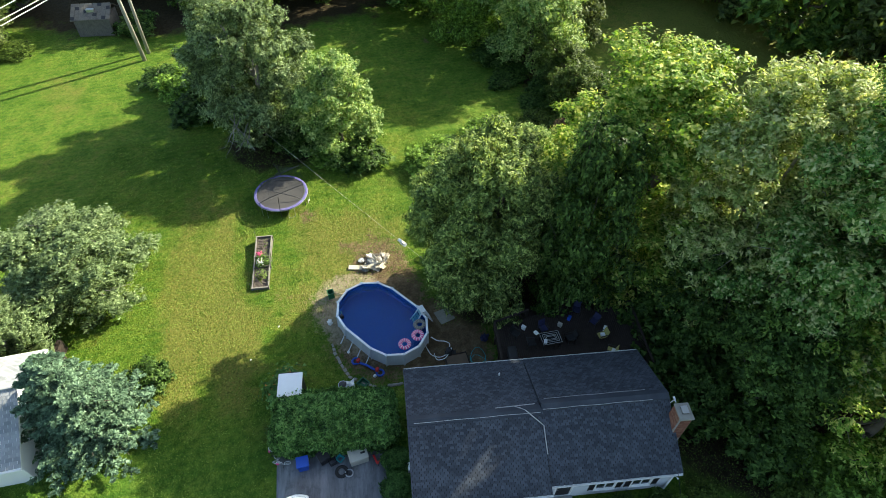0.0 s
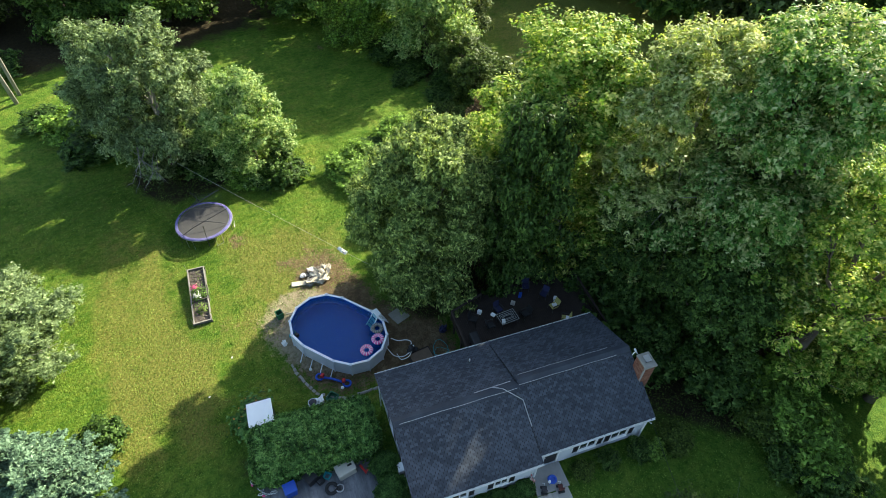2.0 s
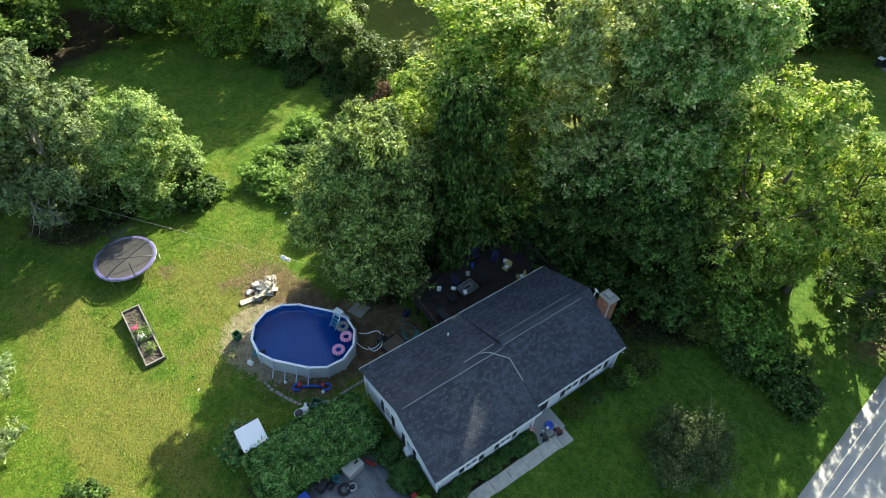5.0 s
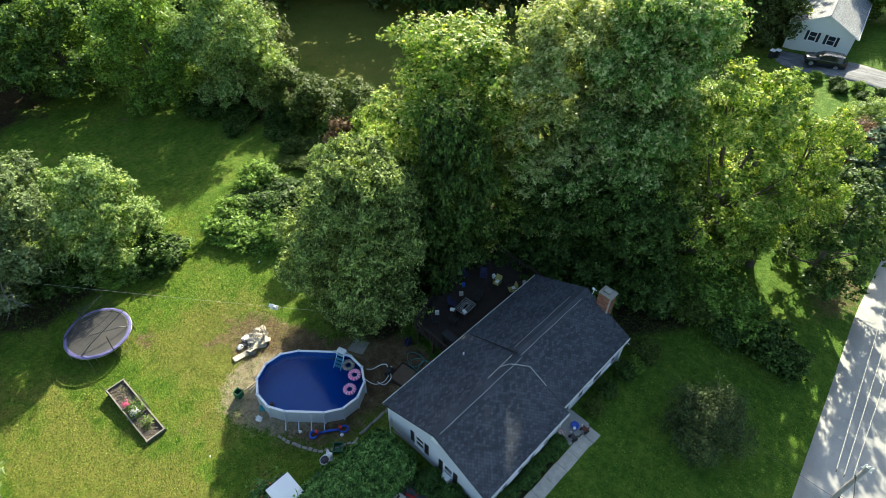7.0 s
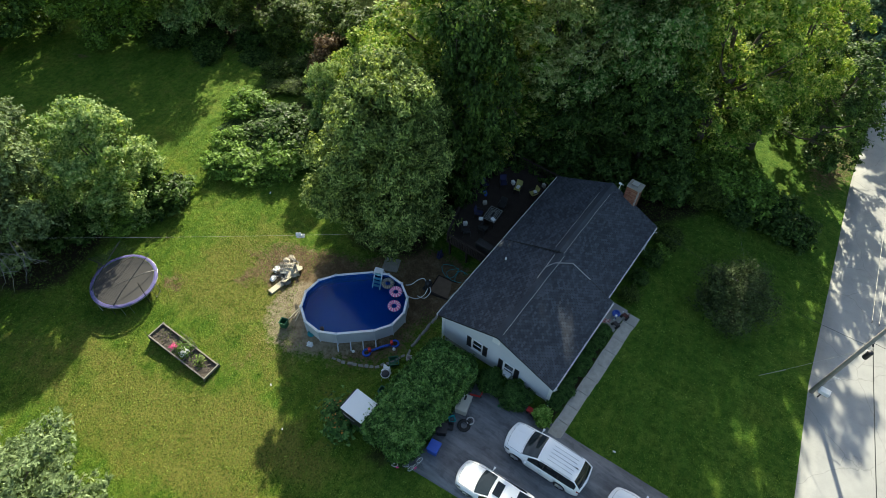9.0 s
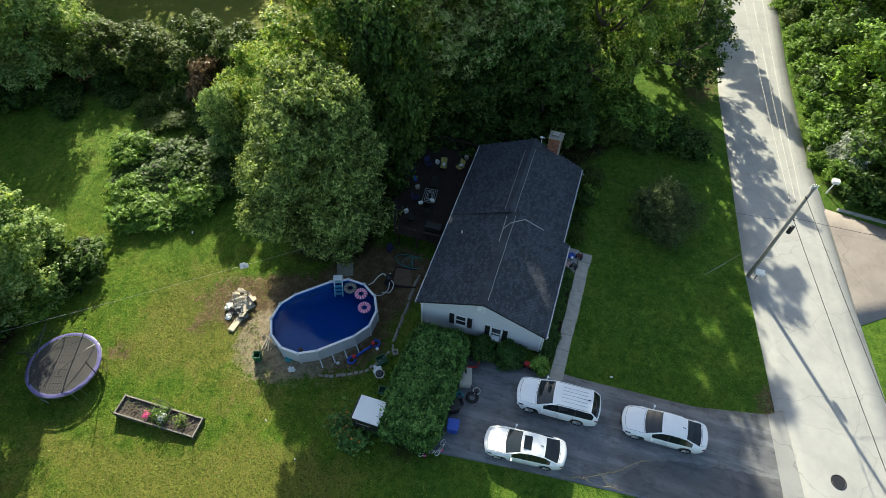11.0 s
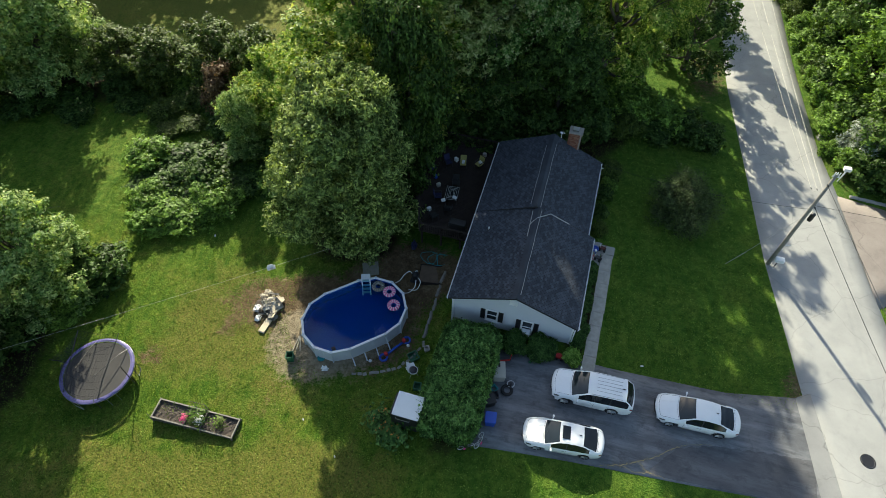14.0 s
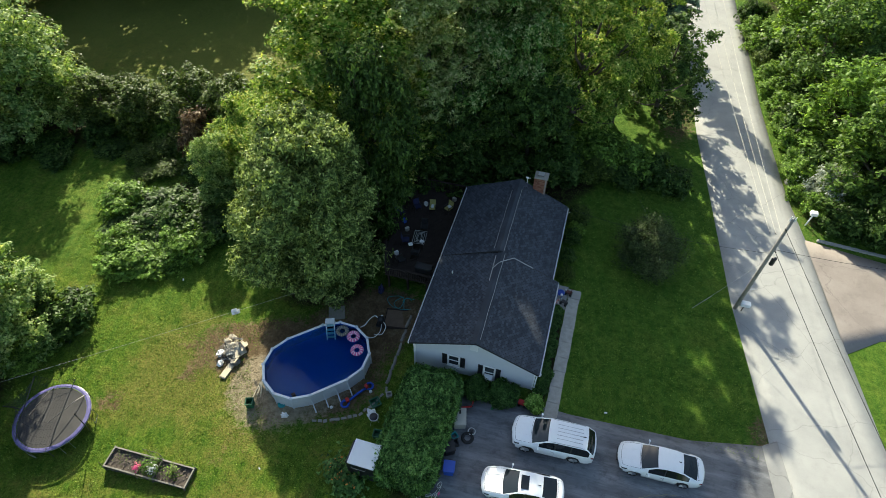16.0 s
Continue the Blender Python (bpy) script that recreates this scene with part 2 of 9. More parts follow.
M = {
    "lawn": grass_material(),
    "road": asphalt_material("road_asphalt", (0.25, 0.252, 0.245), (0.34, 0.338, 0.325), 0.3, 0.10),
    "apron": asphalt_material("apron_asphalt", (0.19, 0.19, 0.188), (0.27, 0.268, 0.262), 0.4, 0.15),
    "drive": asphalt_material("drive_asphalt", (0.066, 0.069, 0.076), (0.165, 0.168, 0.178), 0.15, 0.3, 0.7),
    "patch": asphalt_material("patch_asphalt", (0.060, 0.061, 0.066), (0.115, 0.116, 0.124), 0.15, 0.25, 0.5),
    "neighbour_drive": asphalt_material("mauve_asphalt", (0.17, 0.145, 0.135), (0.26, 0.23, 0.21), 0.3, 0.15),
    "walk": plain("worn_concrete", (0.46, 0.43, 0.375), 0.95, vary=0.5, scale=2.6, bump=0.5, fine=14),
    "concrete": plain("concrete", (0.36, 0.345, 0.31), 0.9, vary=0.28, scale=1.4, bump=0.35),
    "stone": plain("field_stone", (0.30, 0.28, 0.24), 0.9, vary=0.35, scale=3, bump=0.5),
    "shingle": shingle_material("roof_shingle", (0.040, 0.046, 0.058), (0.058, 0.066, 0.082), (0.090, 0.100, 0.120)),
    "shingle_light": shingle_material("grey_shingle", (0.22, 0.23, 0.24), (0.30, 0.31, 0.32), (0.40, 0.40, 0.41)),
    "siding": plain("vinyl_siding", (0.56, 0.58, 0.62), 0.55, vary=0.07, scale=0.8),
    "siding_white": plain("white_siding", (0.74, 0.74, 0.72), 0.55, vary=0.06, scale=0.8),
    "felt": plain("roof_felt", (0.018, 0.018, 0.02), 0.95, vary=0.2),
    "flashing": plain("pale_flashing", (0.40, 0.40, 0.40), 0.5, 0.2, vary=0.2),
    "trim": plain("white_trim", (0.78, 0.78, 0.77), 0.45, vary=0.05),
    "shutter": plain("black_shutter", (0.016, 0.016, 0.018), 0.5, vary=0.2),
    "foundation": plain("foundation_block", (0.33, 0.32, 0.30), 0.9, vary=0.2, bump=0.3),
    "bark": wood_material("bark", (0.06, 0.048, 0.036), (0.17, 0.145, 0.12), (6, 6, 1.2), 0.95),
    "bark_grey": wood_material("grey_bark", (0.16, 0.15, 0.13), (0.36, 0.34, 0.30), (6, 6, 1.2), 0.95),
    "pole": wood_material("pole_wood", (0.20, 0.18, 0.155), (0.38, 0.355, 0.32), (10, 10, 0.6), 0.9),
    "deck": wood_material("deck_boards", (0.022, 0.016, 0.013), (0.055, 0.040, 0.032), (18, 1.5, 18), 0.8),
    "grey_wood": wood_material("weathered_wood", (0.15, 0.135, 0.115), (0.33, 0.31, 0.28), (1.5, 14, 14), 0.9),
    "old_plank": wood_material("old_planks", (0.075, 0.068, 0.058), (0.22, 0.20, 0.175), (9, 9, 0.8), 0.95),
    "pale_wood": wood_material("pale_lumber", (0.48, 0.40, 0.28), (0.68, 0.60, 0.45), (1.5, 14, 14), 0.8),
    "clod": plain("dry_clods", (0.17, 0.14, 0.11), 0.95, vary=0.4, scale=9),
    "soil": plain("garden_soil", (0.082, 0.066, 0.054), 0.95, vary=0.6, scale=7, bump=0.9, fine=18),
    "brick": brick_material(),
    "mortar": plain("mortar", (0.30, 0.28, 0.26), 0.95, vary=0.2),
    "water": water_material(),
    "liner": plain("pool_liner", (0.002, 0.078, 0.36), 0.5, vary=0.15, scale=1.5),
    "poolwall": plain("pool_wall", (0.66, 0.69, 0.73), 0.45, vary=0.15, scale=1.5),
    "poolrail": plain("pool_top_rail", (0.86, 0.87, 0.88), 0.4, vary=0.08),
    "glass": glass_material("window_glass", (0.035, 0.042, 0.050), 0.04, 0.0),
    "carglass": glass_material("car_glass", (0.014, 0.018, 0.022), 0.05, 0.0),
    "windscreen": glass_material("windscreen_glass", (0.022, 0.030, 0.036), 0.03, 0.0),
    "white_paint": paint_material("white_car_paint", (0.86, 0.87, 0.88)),
    "silver_paint": paint_material("silver_cladding", (0.40, 0.41, 0.42), 0.35),
    "black_paint": paint_material("black_car_paint", (0.012, 0.013, 0.016)),
    "black": plain("black_plastic", (0.018, 0.018, 0.02), 0.55, vary=0.25),
    "rubber": plain("tyre_rubber", (0.02, 0.02, 0.02), 0.85, vary=0.3),
    "metal": plain("galvanised_metal", (0.45, 0.46, 0.47), 0.4, 0.85, vary=0.15),
    "alloy": plain("wheel_alloy", (0.55, 0.56, 0.58), 0.3, 0.9, vary=0.1),
    "darkmetal": plain("dark_metal", (0.05, 0.05, 0.055), 0.45, 0.6, vary=0.2),
    "white": plain("white_plastic", (0.80, 0.80, 0.79), 0.4, vary=0.06),
    "beige": plain("beige_plastic", (0.46, 0.43, 0.37), 0.55, vary=0.1),
    "blue": plain("blue_plastic", (0.015, 0.075, 0.42), 0.45, vary=0.15),
    "navy": plain("navy_fabric", (0.020, 0.023, 0.075), 0.85, vary=0.2),
    "purple": plain("purple_pad", (0.17, 0.155, 0.34), 0.22, vary=0.85, scale=9),
    "pale_teal": plain("pale_teal_plastic", (0.30, 0.52, 0.56), 0.5, vary=0.1),
    "table_top": plain("smoked_table_top", (0.02, 0.022, 0.025), 0.2, vary=0.2),
    "earth": plain("trodden_earth", (0.15, 0.105, 0.07), 0.95, vary=0.4, scale=2.5, bump=0.6, fine=20),
    "straw_sheet": plain("pale_canvas", (0.52, 0.46, 0.36), 0.9, vary=0.45, scale=3.5, bump=0.4),
    "table_rim": plain("brushed_rim", (0.33, 0.33, 0.32), 0.5, vary=0.2),
    "teal": plain("teal_plastic", (0.02, 0.28, 0.30), 0.5, vary=0.15),
    "red": plain("red_plastic", (0.52, 0.02, 0.018), 0.45, vary=0.15),
    "rust_red": plain("dull_red_plastic", (0.10, 0.022, 0.016), 0.55, vary=0.2),
    "green": plain("green_plastic", (0.015, 0.12, 0.055), 0.55, vary=0.15),
    "yellow": plain("yellow_fabric", (0.40, 0.36, 0.12), 0.8, vary=0.15),
    "mesh": plain("trampoline_mat", (0.052, 0.050, 0.050), 0.9, vary=0.2),
    "lamp_red": plain("red_lens", (0.16, 0.01, 0.01), 0.25, vary=0.1),
    "lamp_dark": glass_material("smoked_lens", (0.10, 0.10, 0.11), 0.06, 0.0),
    "pink": radial_stripes("pink_stripes", (0.72, 0.09, 0.30), (0.85, 0.74, 0.77), 13),
    "grey_ring": radial_stripes("grey_stripes", (0.10, 0.10, 0.09), (0.36, 0.33, 0.27), 16),
    "flag": stripes_material("red_white_stripes", (0.55, 0.03, 0.04), (0.80, 0.80, 0.80), 4.0),
    "flower_pink": plain("pink_petals", (0.70, 0.06, 0.22), 0.7, vary=0.3),
    "flower_white": plain("white_petals", (0.80, 0.78, 0.70), 0.7, vary=0.15),
    "flower_orange": plain("orange_petals", (0.65, 0.22, 0.03), 0.7, vary=0.3),
    "leaf_willow": leaf_material("leaf_willow", (0.060, 0.108, 0.028), (0.148, 0.224, 0.062), (0.37, 0.44, 0.145), 0.35),
    "leaf_maple": leaf_material("leaf_maple", (0.075, 0.160, 0.022), (0.205, 0.365, 0.055), (0.45, 0.62, 0.15), 0.5),
    "leaf_ash": leaf_material("leaf_ash", (0.150, 0.225, 0.066), (0.310, 0.415, 0.130), (0.52, 0.60, 0.25), 0.45),
    "leaf_oak": leaf_material("leaf_oak", (0.060, 0.150, 0.030), (0.170, 0.340, 0.085), (0.46, 0.62, 0.26), 0.5),
    "leaf_dark": leaf_material("leaf_dark", (0.046, 0.101, 0.021), (0.092, 0.172, 0.036), (0.168, 0.260, 0.063), 0.45),
    "leaf_shrub": leaf_material("leaf_shrub", (0.078, 0.157, 0.025), (0.146, 0.258, 0.043), (0.246, 0.381, 0.078), 0.42),
    "leaf_hedge": leaf_material("leaf_hedge", (0.034, 0.092, 0.022), (0.080, 0.178, 0.040), (0.165, 0.285, 0.080), 0.25),
    "leaf_box": leaf_material("leaf_box", (0.020, 0.060, 0.012), (0.048, 0.113, 0.021), (0.095, 0.176, 0.044), 0.25),
    "leaf_lime": leaf_material("leaf_lime", (0.10, 0.22, 0.03), (0.20, 0.38, 0.06), (0.33, 0.52, 0.12), 0.4),
    "leaf_spruce": leaf_material("needle_spruce", (0.036, 0.072, 0.042), (0.082, 0.145, 0.084), (0.16, 0.245, 0.15), 0.12),
    "leaf_olive": leaf_material("leaf_olive", (0.050, 0.081, 0.023), (0.095, 0.135, 0.041), (0.171, 0.211, 0.072), 0.4),
    # low tones stand for the shade that lies on the field-edge brush
    "leaf_brush": leaf_material("leaf_brush", (0.030, 0.058, 0.010), (0.066, 0.110, 0.020), (0.125, 0.175, 0.036), 0.3),
    # leaf_dark in deeper tones, the understory's shade put into the colour
    "leaf_shaded": leaf_material("leaf_shaded", (0.026, 0.060, 0.012), (0.052, 0.105, 0.022), (0.10, 0.165, 0.04), 0.35),
    "leaf_twig": leaf_material("leaf_twig", (0.026, 0.044, 0.014), (0.052, 0.082, 0.026), (0.10, 0.14, 0.05), 0.25),
    "leaf_pale": leaf_material("leaf_pale", (0.084, 0.132, 0.054), (0.150, 0.216, 0.092), (0.250, 0.320, 0.158), 0.4),
    "leaf_mid": leaf_material("leaf_mid", (0.090, 0.175, 0.050), (0.210, 0.345, 0.105), (0.39, 0.54, 0.20), 0.46),
    "straw": plain("straw", (0.30, 0.26, 0.15), 0.95, vary=0.4, scale=5, bump=0.4),
    "leaf_silver": leaf_material("leaf_silver", (0.19, 0.24, 0.19), (0.31, 0.38, 0.31), (0.46, 0.54, 0.45), 0.35),
    "leaf_rust": leaf_material("leaf_rust", (0.085, 0.052, 0.026), (0.15, 0.095, 0.05), (0.22, 0.15, 0.085), 0.3),
    "leaf_purple": leaf_material("leaf_purple", (0.11, 0.065, 0.055), (0.19, 0.115, 0.10), (0.29, 0.20, 0.17), 0.3),
    "blade": leaf_material("grass_blade", (0.068, 0.150, 0.018), (0.122, 0.225, 0.031), (0.220, 0.300, 0.070), 0.35),
}


# ---- building helpers ----
def mesh_of(name, verts, faces, mats, smooth=False, mat_index=None):
    me = bpy.data.meshes.new(name)
    me.from_pydata([tuple(v) for v in verts], [], faces)
    for m in mats if isinstance(mats, (list, tuple)) else (mats,):
        me.materials.append(m)
    if smooth:
        me.shade_smooth()
    if mat_index is not None:
        me.polygons.foreach_set("material_index", mat_index)
    me.update()
    return me


def part(name, bm, material, parent=None, label="", smooth=False):
    """Link a bmesh as one mesh object under a thing or a part."""
    me = bpy.data.meshes.new(name)
    bm.to_mesh(me)
    bm.free()
    me.materials.append(material)
    if smooth:
        me.shade_smooth()
    ob = new(name, me)
    if parent is not None:
        ob.parent = parent
    if label:
        ob["label"] = label
    return ob


def piece(name, me, parent, m=None, label=""):
    """One more object on shared mesh data, under a thing."""
    ob = new(name, me)
    ob.parent = parent
    if m is not None:
        ob.matrix_basis = m
    if label:
        ob["label"] = label
    return ob


def thing(name, m, label, category, group="", kind=""):
    ob = new(name)
    ob.empty_display_size = 0.2
    ob.matrix_basis = m
    return tagged(ob, label, category, group, kind)


def box(bm, x0, x1, y0, y1, z0, z1, bevel=0.0, m=None):
    r = bmesh.ops.create_cube(bm, size=1)
    vs = r["verts"]
    mat = Matrix.Translation(((x0 + x1) / 2, (y0 + y1) / 2, (z0 + z1) / 2)) @ Matrix.Diagonal((x1 - x0, y1 - y0, z1 - z0, 1))
    bmesh.ops.transform(bm, matrix=(m @ mat) if m else mat, verts=vs)
    if bevel:
        es = {e for v in vs for e in v.link_edges}
        bmesh.ops.bevel(bm, geom=list(es), offset=bevel, segments=2, affect="EDGES", profile=0.6)
    return bm


def boxes(*specs, bevel=0.0):
    bm = bmesh.new()
    for s in specs:
        box(bm, *s, bevel=bevel)
    return bm


def tube(bm, points, radii, sides=8, cap=True):
    """A tube along points with a radius at each."""
    pts = [Vector(p) for p in points]
    rings = []
    for i, p in enumerate(pts):
        d = (pts[min(i + 1, len(pts) - 1)] - pts[max(i - 1, 0)]).normalized()
        side = d.cross(Vector((0, 0, 1)) if abs(d.z) < 0.9 else Vector((1, 0, 0))).normalized()
        up = side.cross(d)
        r = radii[i] if isinstance(radii, (list, tuple)) else radii
        rings.append([bm.verts.new(p + r * (math.cos(a) * side + math.sin(a) * up)) for a in (2 * math.pi * k / sides for k in range(sides))])
    for a, b in zip(rings, rings[1:]):
        for k in range(sides):
            bm.faces.new((a[k], a[(k + 1) % sides], b[(k + 1) % sides], b[k]))
    if cap:
        bm.faces.new(rings[0][::-1])
        bm.faces.new(rings[-1])
    return bm


def ring_torus(bm, centre, R, r, seg=28, sides=10, squash=1.0, m=None):
    rows = []
    for i in range(seg):
        a = 2 * math.pi * i / seg
        row = []
        for j in range(sides):
            b = 2 * math.pi * j / sides
            p = Vector(((R + r * math.cos(b)) * math.cos(a), (R + r * math.cos(b)) * math.sin(a), squash * r * math.sin(b)))
            p = (m @ p) if m else p
            row.append(bm.verts.new(p + Vector(centre)))
        rows.append(row)
    for i in range(seg):
        a, b = rows[i], rows[(i + 1) % seg]
        for j in range(sides):
            bm.faces.new((a[j], b[j], b[(j + 1) % sides], a[(j + 1) % sides]))
    return bm


def prism(bm, outline, z0, z1):
    """An upright prism over a closed outline of (x, y); z0 and z1 may be functions of x, y."""
    f0 = z0 if callable(z0) else (lambda x, y: z0)
    f1 = z1 if callable(z1) else (lambda x, y: z1)
    lo = [bm.verts.new((x, y, f0(x, y))) for x, y in outline]
    hi = [bm.verts.new((x, y, f1(x, y))) for x, y in outline]
    n = len(outline)
    for k in range(n):
        bm.faces.new((lo[k], lo[(k + 1) % n], hi[(k + 1) % n], hi[k]))
    bm.faces.new(hi)
    bm.faces.new(lo[::-1])
    bmesh.ops.recalc_face_normals(bm, faces=bm.faces)
    return bm


def cylinder(bm, x, y, z0, z1, r0, r1=None, sides=20):
    return tube(bm, [(x, y, z0), (x, y, z1)], [r0, r0 if r1 is None else r1], sides)


# ---- terrain ----
GX = [-400, -90, -60, -45, -28, -22, -15, -7, -2, 4, 9, 14, 40, 400]
GZ = [-9, -6.5, -5.4, -4.7, -3.6, -2.85, -2.62, -2.05, -1.6, -0.5, 0, 0, 0, 0]
GY = [-400, -20, 8, 18, 34, 60, 400]
GYZ = [0.3, 0.3, 0, -0.35, -1.0, -1.6, -3]
POOL = (-6.26, -1.25)


def gz(x, y):
    """Height of the ground: level by the road, falling away behind the house."""
    z = 0
    for d in (-2, -1, 0, 1, 2):
        z = z + np.interp(x + d, GX, GZ) + np.interp(y + 2 * d, GY, GYZ)
    z = z / 5
    r = np.hypot((x - POOL[0]) / 5.2, (y - POOL[1]) / 5.2)
    k = np.clip((1.35 - r) / 0.5, 0, 1)
    return z * (1 - k) + (-2.05) * k


def ell(x, y, cx, cy, a, b, turn=0.0):
    c, s = math.cos(turn), math.sin(turn)
    u, v = (x - cx) * c + (y - cy) * s, -(x - cx) * s + (y - cy) * c
    return np.clip(1.6 - 1.1 * np.hypot(u / a, v / b), 0, 1)


# ---- ground, road, drive, walk ----
def spaced(lo, hi, fine_lo, fine_hi, step):
    mid = list(np.arange(fine_lo, fine_hi + 0.01, step))
    a, d, out = fine_lo, step, []
    while a > lo:
        d *= 1.35
        a -= d
        out.append(max(a, lo))
    b, d, out2 = fine_hi, step, []
    while b < hi:
        d *= 1.35
        b += d
        out2.append(min(b, hi))
    return np.array(out[::-1] + mid + out2)


def build_ground():
    xs, ys = spaced(-900, 900, -48, 34, 0.8), spaced(-900, 900, -34, 44, 0.8)
    X, Y = np.meshgrid(xs, ys, indexing="ij")
    Z = gz(X, Y)
    nx, ny = X.shape
    co = np.stack([X, Y, Z], -1).reshape(-1, 3)
    i = np.arange(nx * ny).reshape(nx, ny)
    q = np.stack([i[:-1, :-1], i[1:, :-1], i[1:, 1:], i[:-1, 1:]], -1).reshape(-1, 4)
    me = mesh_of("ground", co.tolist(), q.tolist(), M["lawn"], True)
    x, y = co[:, 0], co[:, 1]
    bare = ell(x, y, -6.4, -1.2, 4.7, 4.0) + 0.75 * ell(x, y, -11.5, -1.5, 3.2, 2.2) + ell(x, y, -3.5, 4.0, 4.0, 2.6) + 0.75 * ell(x, y, -19.0, -7.4, 1.2, 0.8)
    bare += 0.8 * ell(x, y, -15.0, -4.1, 0.8, 0.5) + 0.8 * ell(x, y, 22.2, 1.2, 0.7, 1.6) + 0.62 * ell(x, y, 16.5, 33.5, 2.2, 5.0) + 0.7 * ell(x, y, -53, 6, 1.2, 0.8)
    bare += 0.45 * ell(x, y, -14, -1, 5, 2.5, 0.3) + 0.42 * ell(x, y, -9, -7, 1.2, 6, -0.4) + 0.55 * ell(x, y, 27.5, 27, 1.3, 9)
    # the 1.3 ellipse colours the front bed: dark soil and painted shade
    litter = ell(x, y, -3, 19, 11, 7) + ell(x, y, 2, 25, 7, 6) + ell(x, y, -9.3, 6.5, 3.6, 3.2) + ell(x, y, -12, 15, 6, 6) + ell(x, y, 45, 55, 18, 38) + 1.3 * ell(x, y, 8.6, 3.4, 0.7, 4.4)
    # the 0.62 ellipse paints tree shade over low dark ground by the field
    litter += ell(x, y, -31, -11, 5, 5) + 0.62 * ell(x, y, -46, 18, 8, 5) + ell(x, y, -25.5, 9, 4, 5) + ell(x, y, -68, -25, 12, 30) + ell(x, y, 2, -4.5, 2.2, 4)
    dry = 1.0 * ell(x, y, -34, 48, 40, 24) + 0.5 * ell(x, y, -17.0, -7.0, 4.0, 2.0, 0.5) + 0.45 * ell(x, y, -9.5, -8.0, 4.0, 1.6, 0.2) + 0.4 * ell(x, y, -20, -16, 5, 1.5, 0.25) + 0.5 * ell(x, y, -13, -14, 6, 1.0, 0.1) + 0.65 * ell(x, y, -11.5, -16.6, 8.5, 1.7, 0.15) + 0.5 * ell(x, y, -9.0, -13.2, 6.0, 1.2, 0.25) + 0.5 * ell(x, y, -18, -13, 5, 1.3, 0.3) + 0.8 * ell(x, y, -5.5, -11.5, 6.5, 1.6, 0.15) + 0.7 * ell(x, y, -14, -4.5, 5.5, 3.0) + 0.6 * ell(x, y, -3, -14.5, 5, 2) + 0.5 * ell(x, y, -42, -35, 6, 2.5, 0.5) + 0.7 * ell(x, y, 17.0, 33.0, 2.5, 6) + 0.5 * ell(x, y, -17.5, -1, 3, 3) + 0.75 * ell(x, y, 26.0, 34, 1.6, 12) + 0.6 * ell(x, y, 27.0, 24, 1.2, 5)
    sand = 1.0 * ell(x, y, -7.3, -2.8, 4.4, 2.9, 0.75) + 0.7 * ell(x, y, -10.3, -3.2, 1.3, 1.6) + 0.5 * ell(x, y, -19.0, -7.2, 0.9, 0.6)
    worn = np.clip((3.0 - x) / 4.0, 0, 1) * np.clip((x + 40) / 10, 0, 1) * np.clip((7 - y) / 4, 0, 1)
    worn = np.maximum(worn, np.clip((y - 24) / 6, 0, 1) * np.clip((2 - x) / 6, 0, 1))
    worn = np.maximum(worn, 0.75 * np.clip((-24 - x) / 10, 0, 1))
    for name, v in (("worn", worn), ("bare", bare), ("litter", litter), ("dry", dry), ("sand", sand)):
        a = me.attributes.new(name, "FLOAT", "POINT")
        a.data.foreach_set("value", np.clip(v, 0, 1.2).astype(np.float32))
    tagged(new("ground", me), "mown green lawn with dry patches falling away behind the house", "lawn", kind="structure")


build_ground()


def strip(name, left, right, lift, mat, step=2.0):
    """A paved band between two edges given as rows of (x, y), laid on the ground with a real thickness at its edges."""
    def along(rows, n):
        r = np.array(rows, float)
        d = np.r_[0, np.cumsum(np.hypot(*np.diff(r, axis=0).T))]
        s = np.linspace(0, d[-1], n)
        return np.stack([np.interp(s, d, r[:, 0]), np.interp(s, d, r[:, 1])], 1)

    n = int(np.hypot(*np.diff(np.array(left), axis=0).T).sum() / step) + 2
    L, R = along(left, n), along(right, n)
    w = 7
    verts, faces = [], []
    for a, b in zip(L, R):
        for k in range(w):
            p = a + (b - a) * k / (w - 1)
            crown = 0.05 * (1 - (2 * k / (w - 1) - 1) ** 2)
            verts.append((p[0], p[1], float(gz(p[0], p[1])) + lift + crown))
        verts += [(a[0], a[1], float(gz(*a)) - 0.1), (b[0], b[1], float(gz(*b)) - 0.1)]
    s = w + 2
    for i in range(n - 1):
        for k in range(w - 1):
            faces.append((i * s + k, i * s + k + 1, (i + 1) * s + k + 1, (i + 1) * s + k))
        faces.append((i * s + w, i * s, (i + 1) * s, (i + 1) * s + w))
        faces.append((i * s + w - 1, i * s + w + 1, (i + 1) * s + w + 1, (i + 1) * s + w - 1))
    return new(name, mesh_of(name, verts, faces, mat, True))


ROAD_L = [(40, -70), (32, -40), (26.3, -17), (23.75, -5.4), (22.4, 2.1), (20.75, 11), (19.35, 23.3), (18.3, 32.1), (17.6, 45), (16.6, 62), (14.0, 100), (9, 180)]
ROAD_R = [(47, -68), (39, -38), (33.0, -14.5), (30.6, -3), (29.4, 2.2), (28.2, 9.1), (26.75, 19.5), (25.7, 25.3), (24.5, 39), (23.9, 50), (22.9, 62), (20.6, 101), (15.5, 181)]
tagged(strip("road", ROAD_L, ROAD_R, 0.03, M["road"]), "pale worn asphalt road with tree shadows across it", "road", kind="structure")
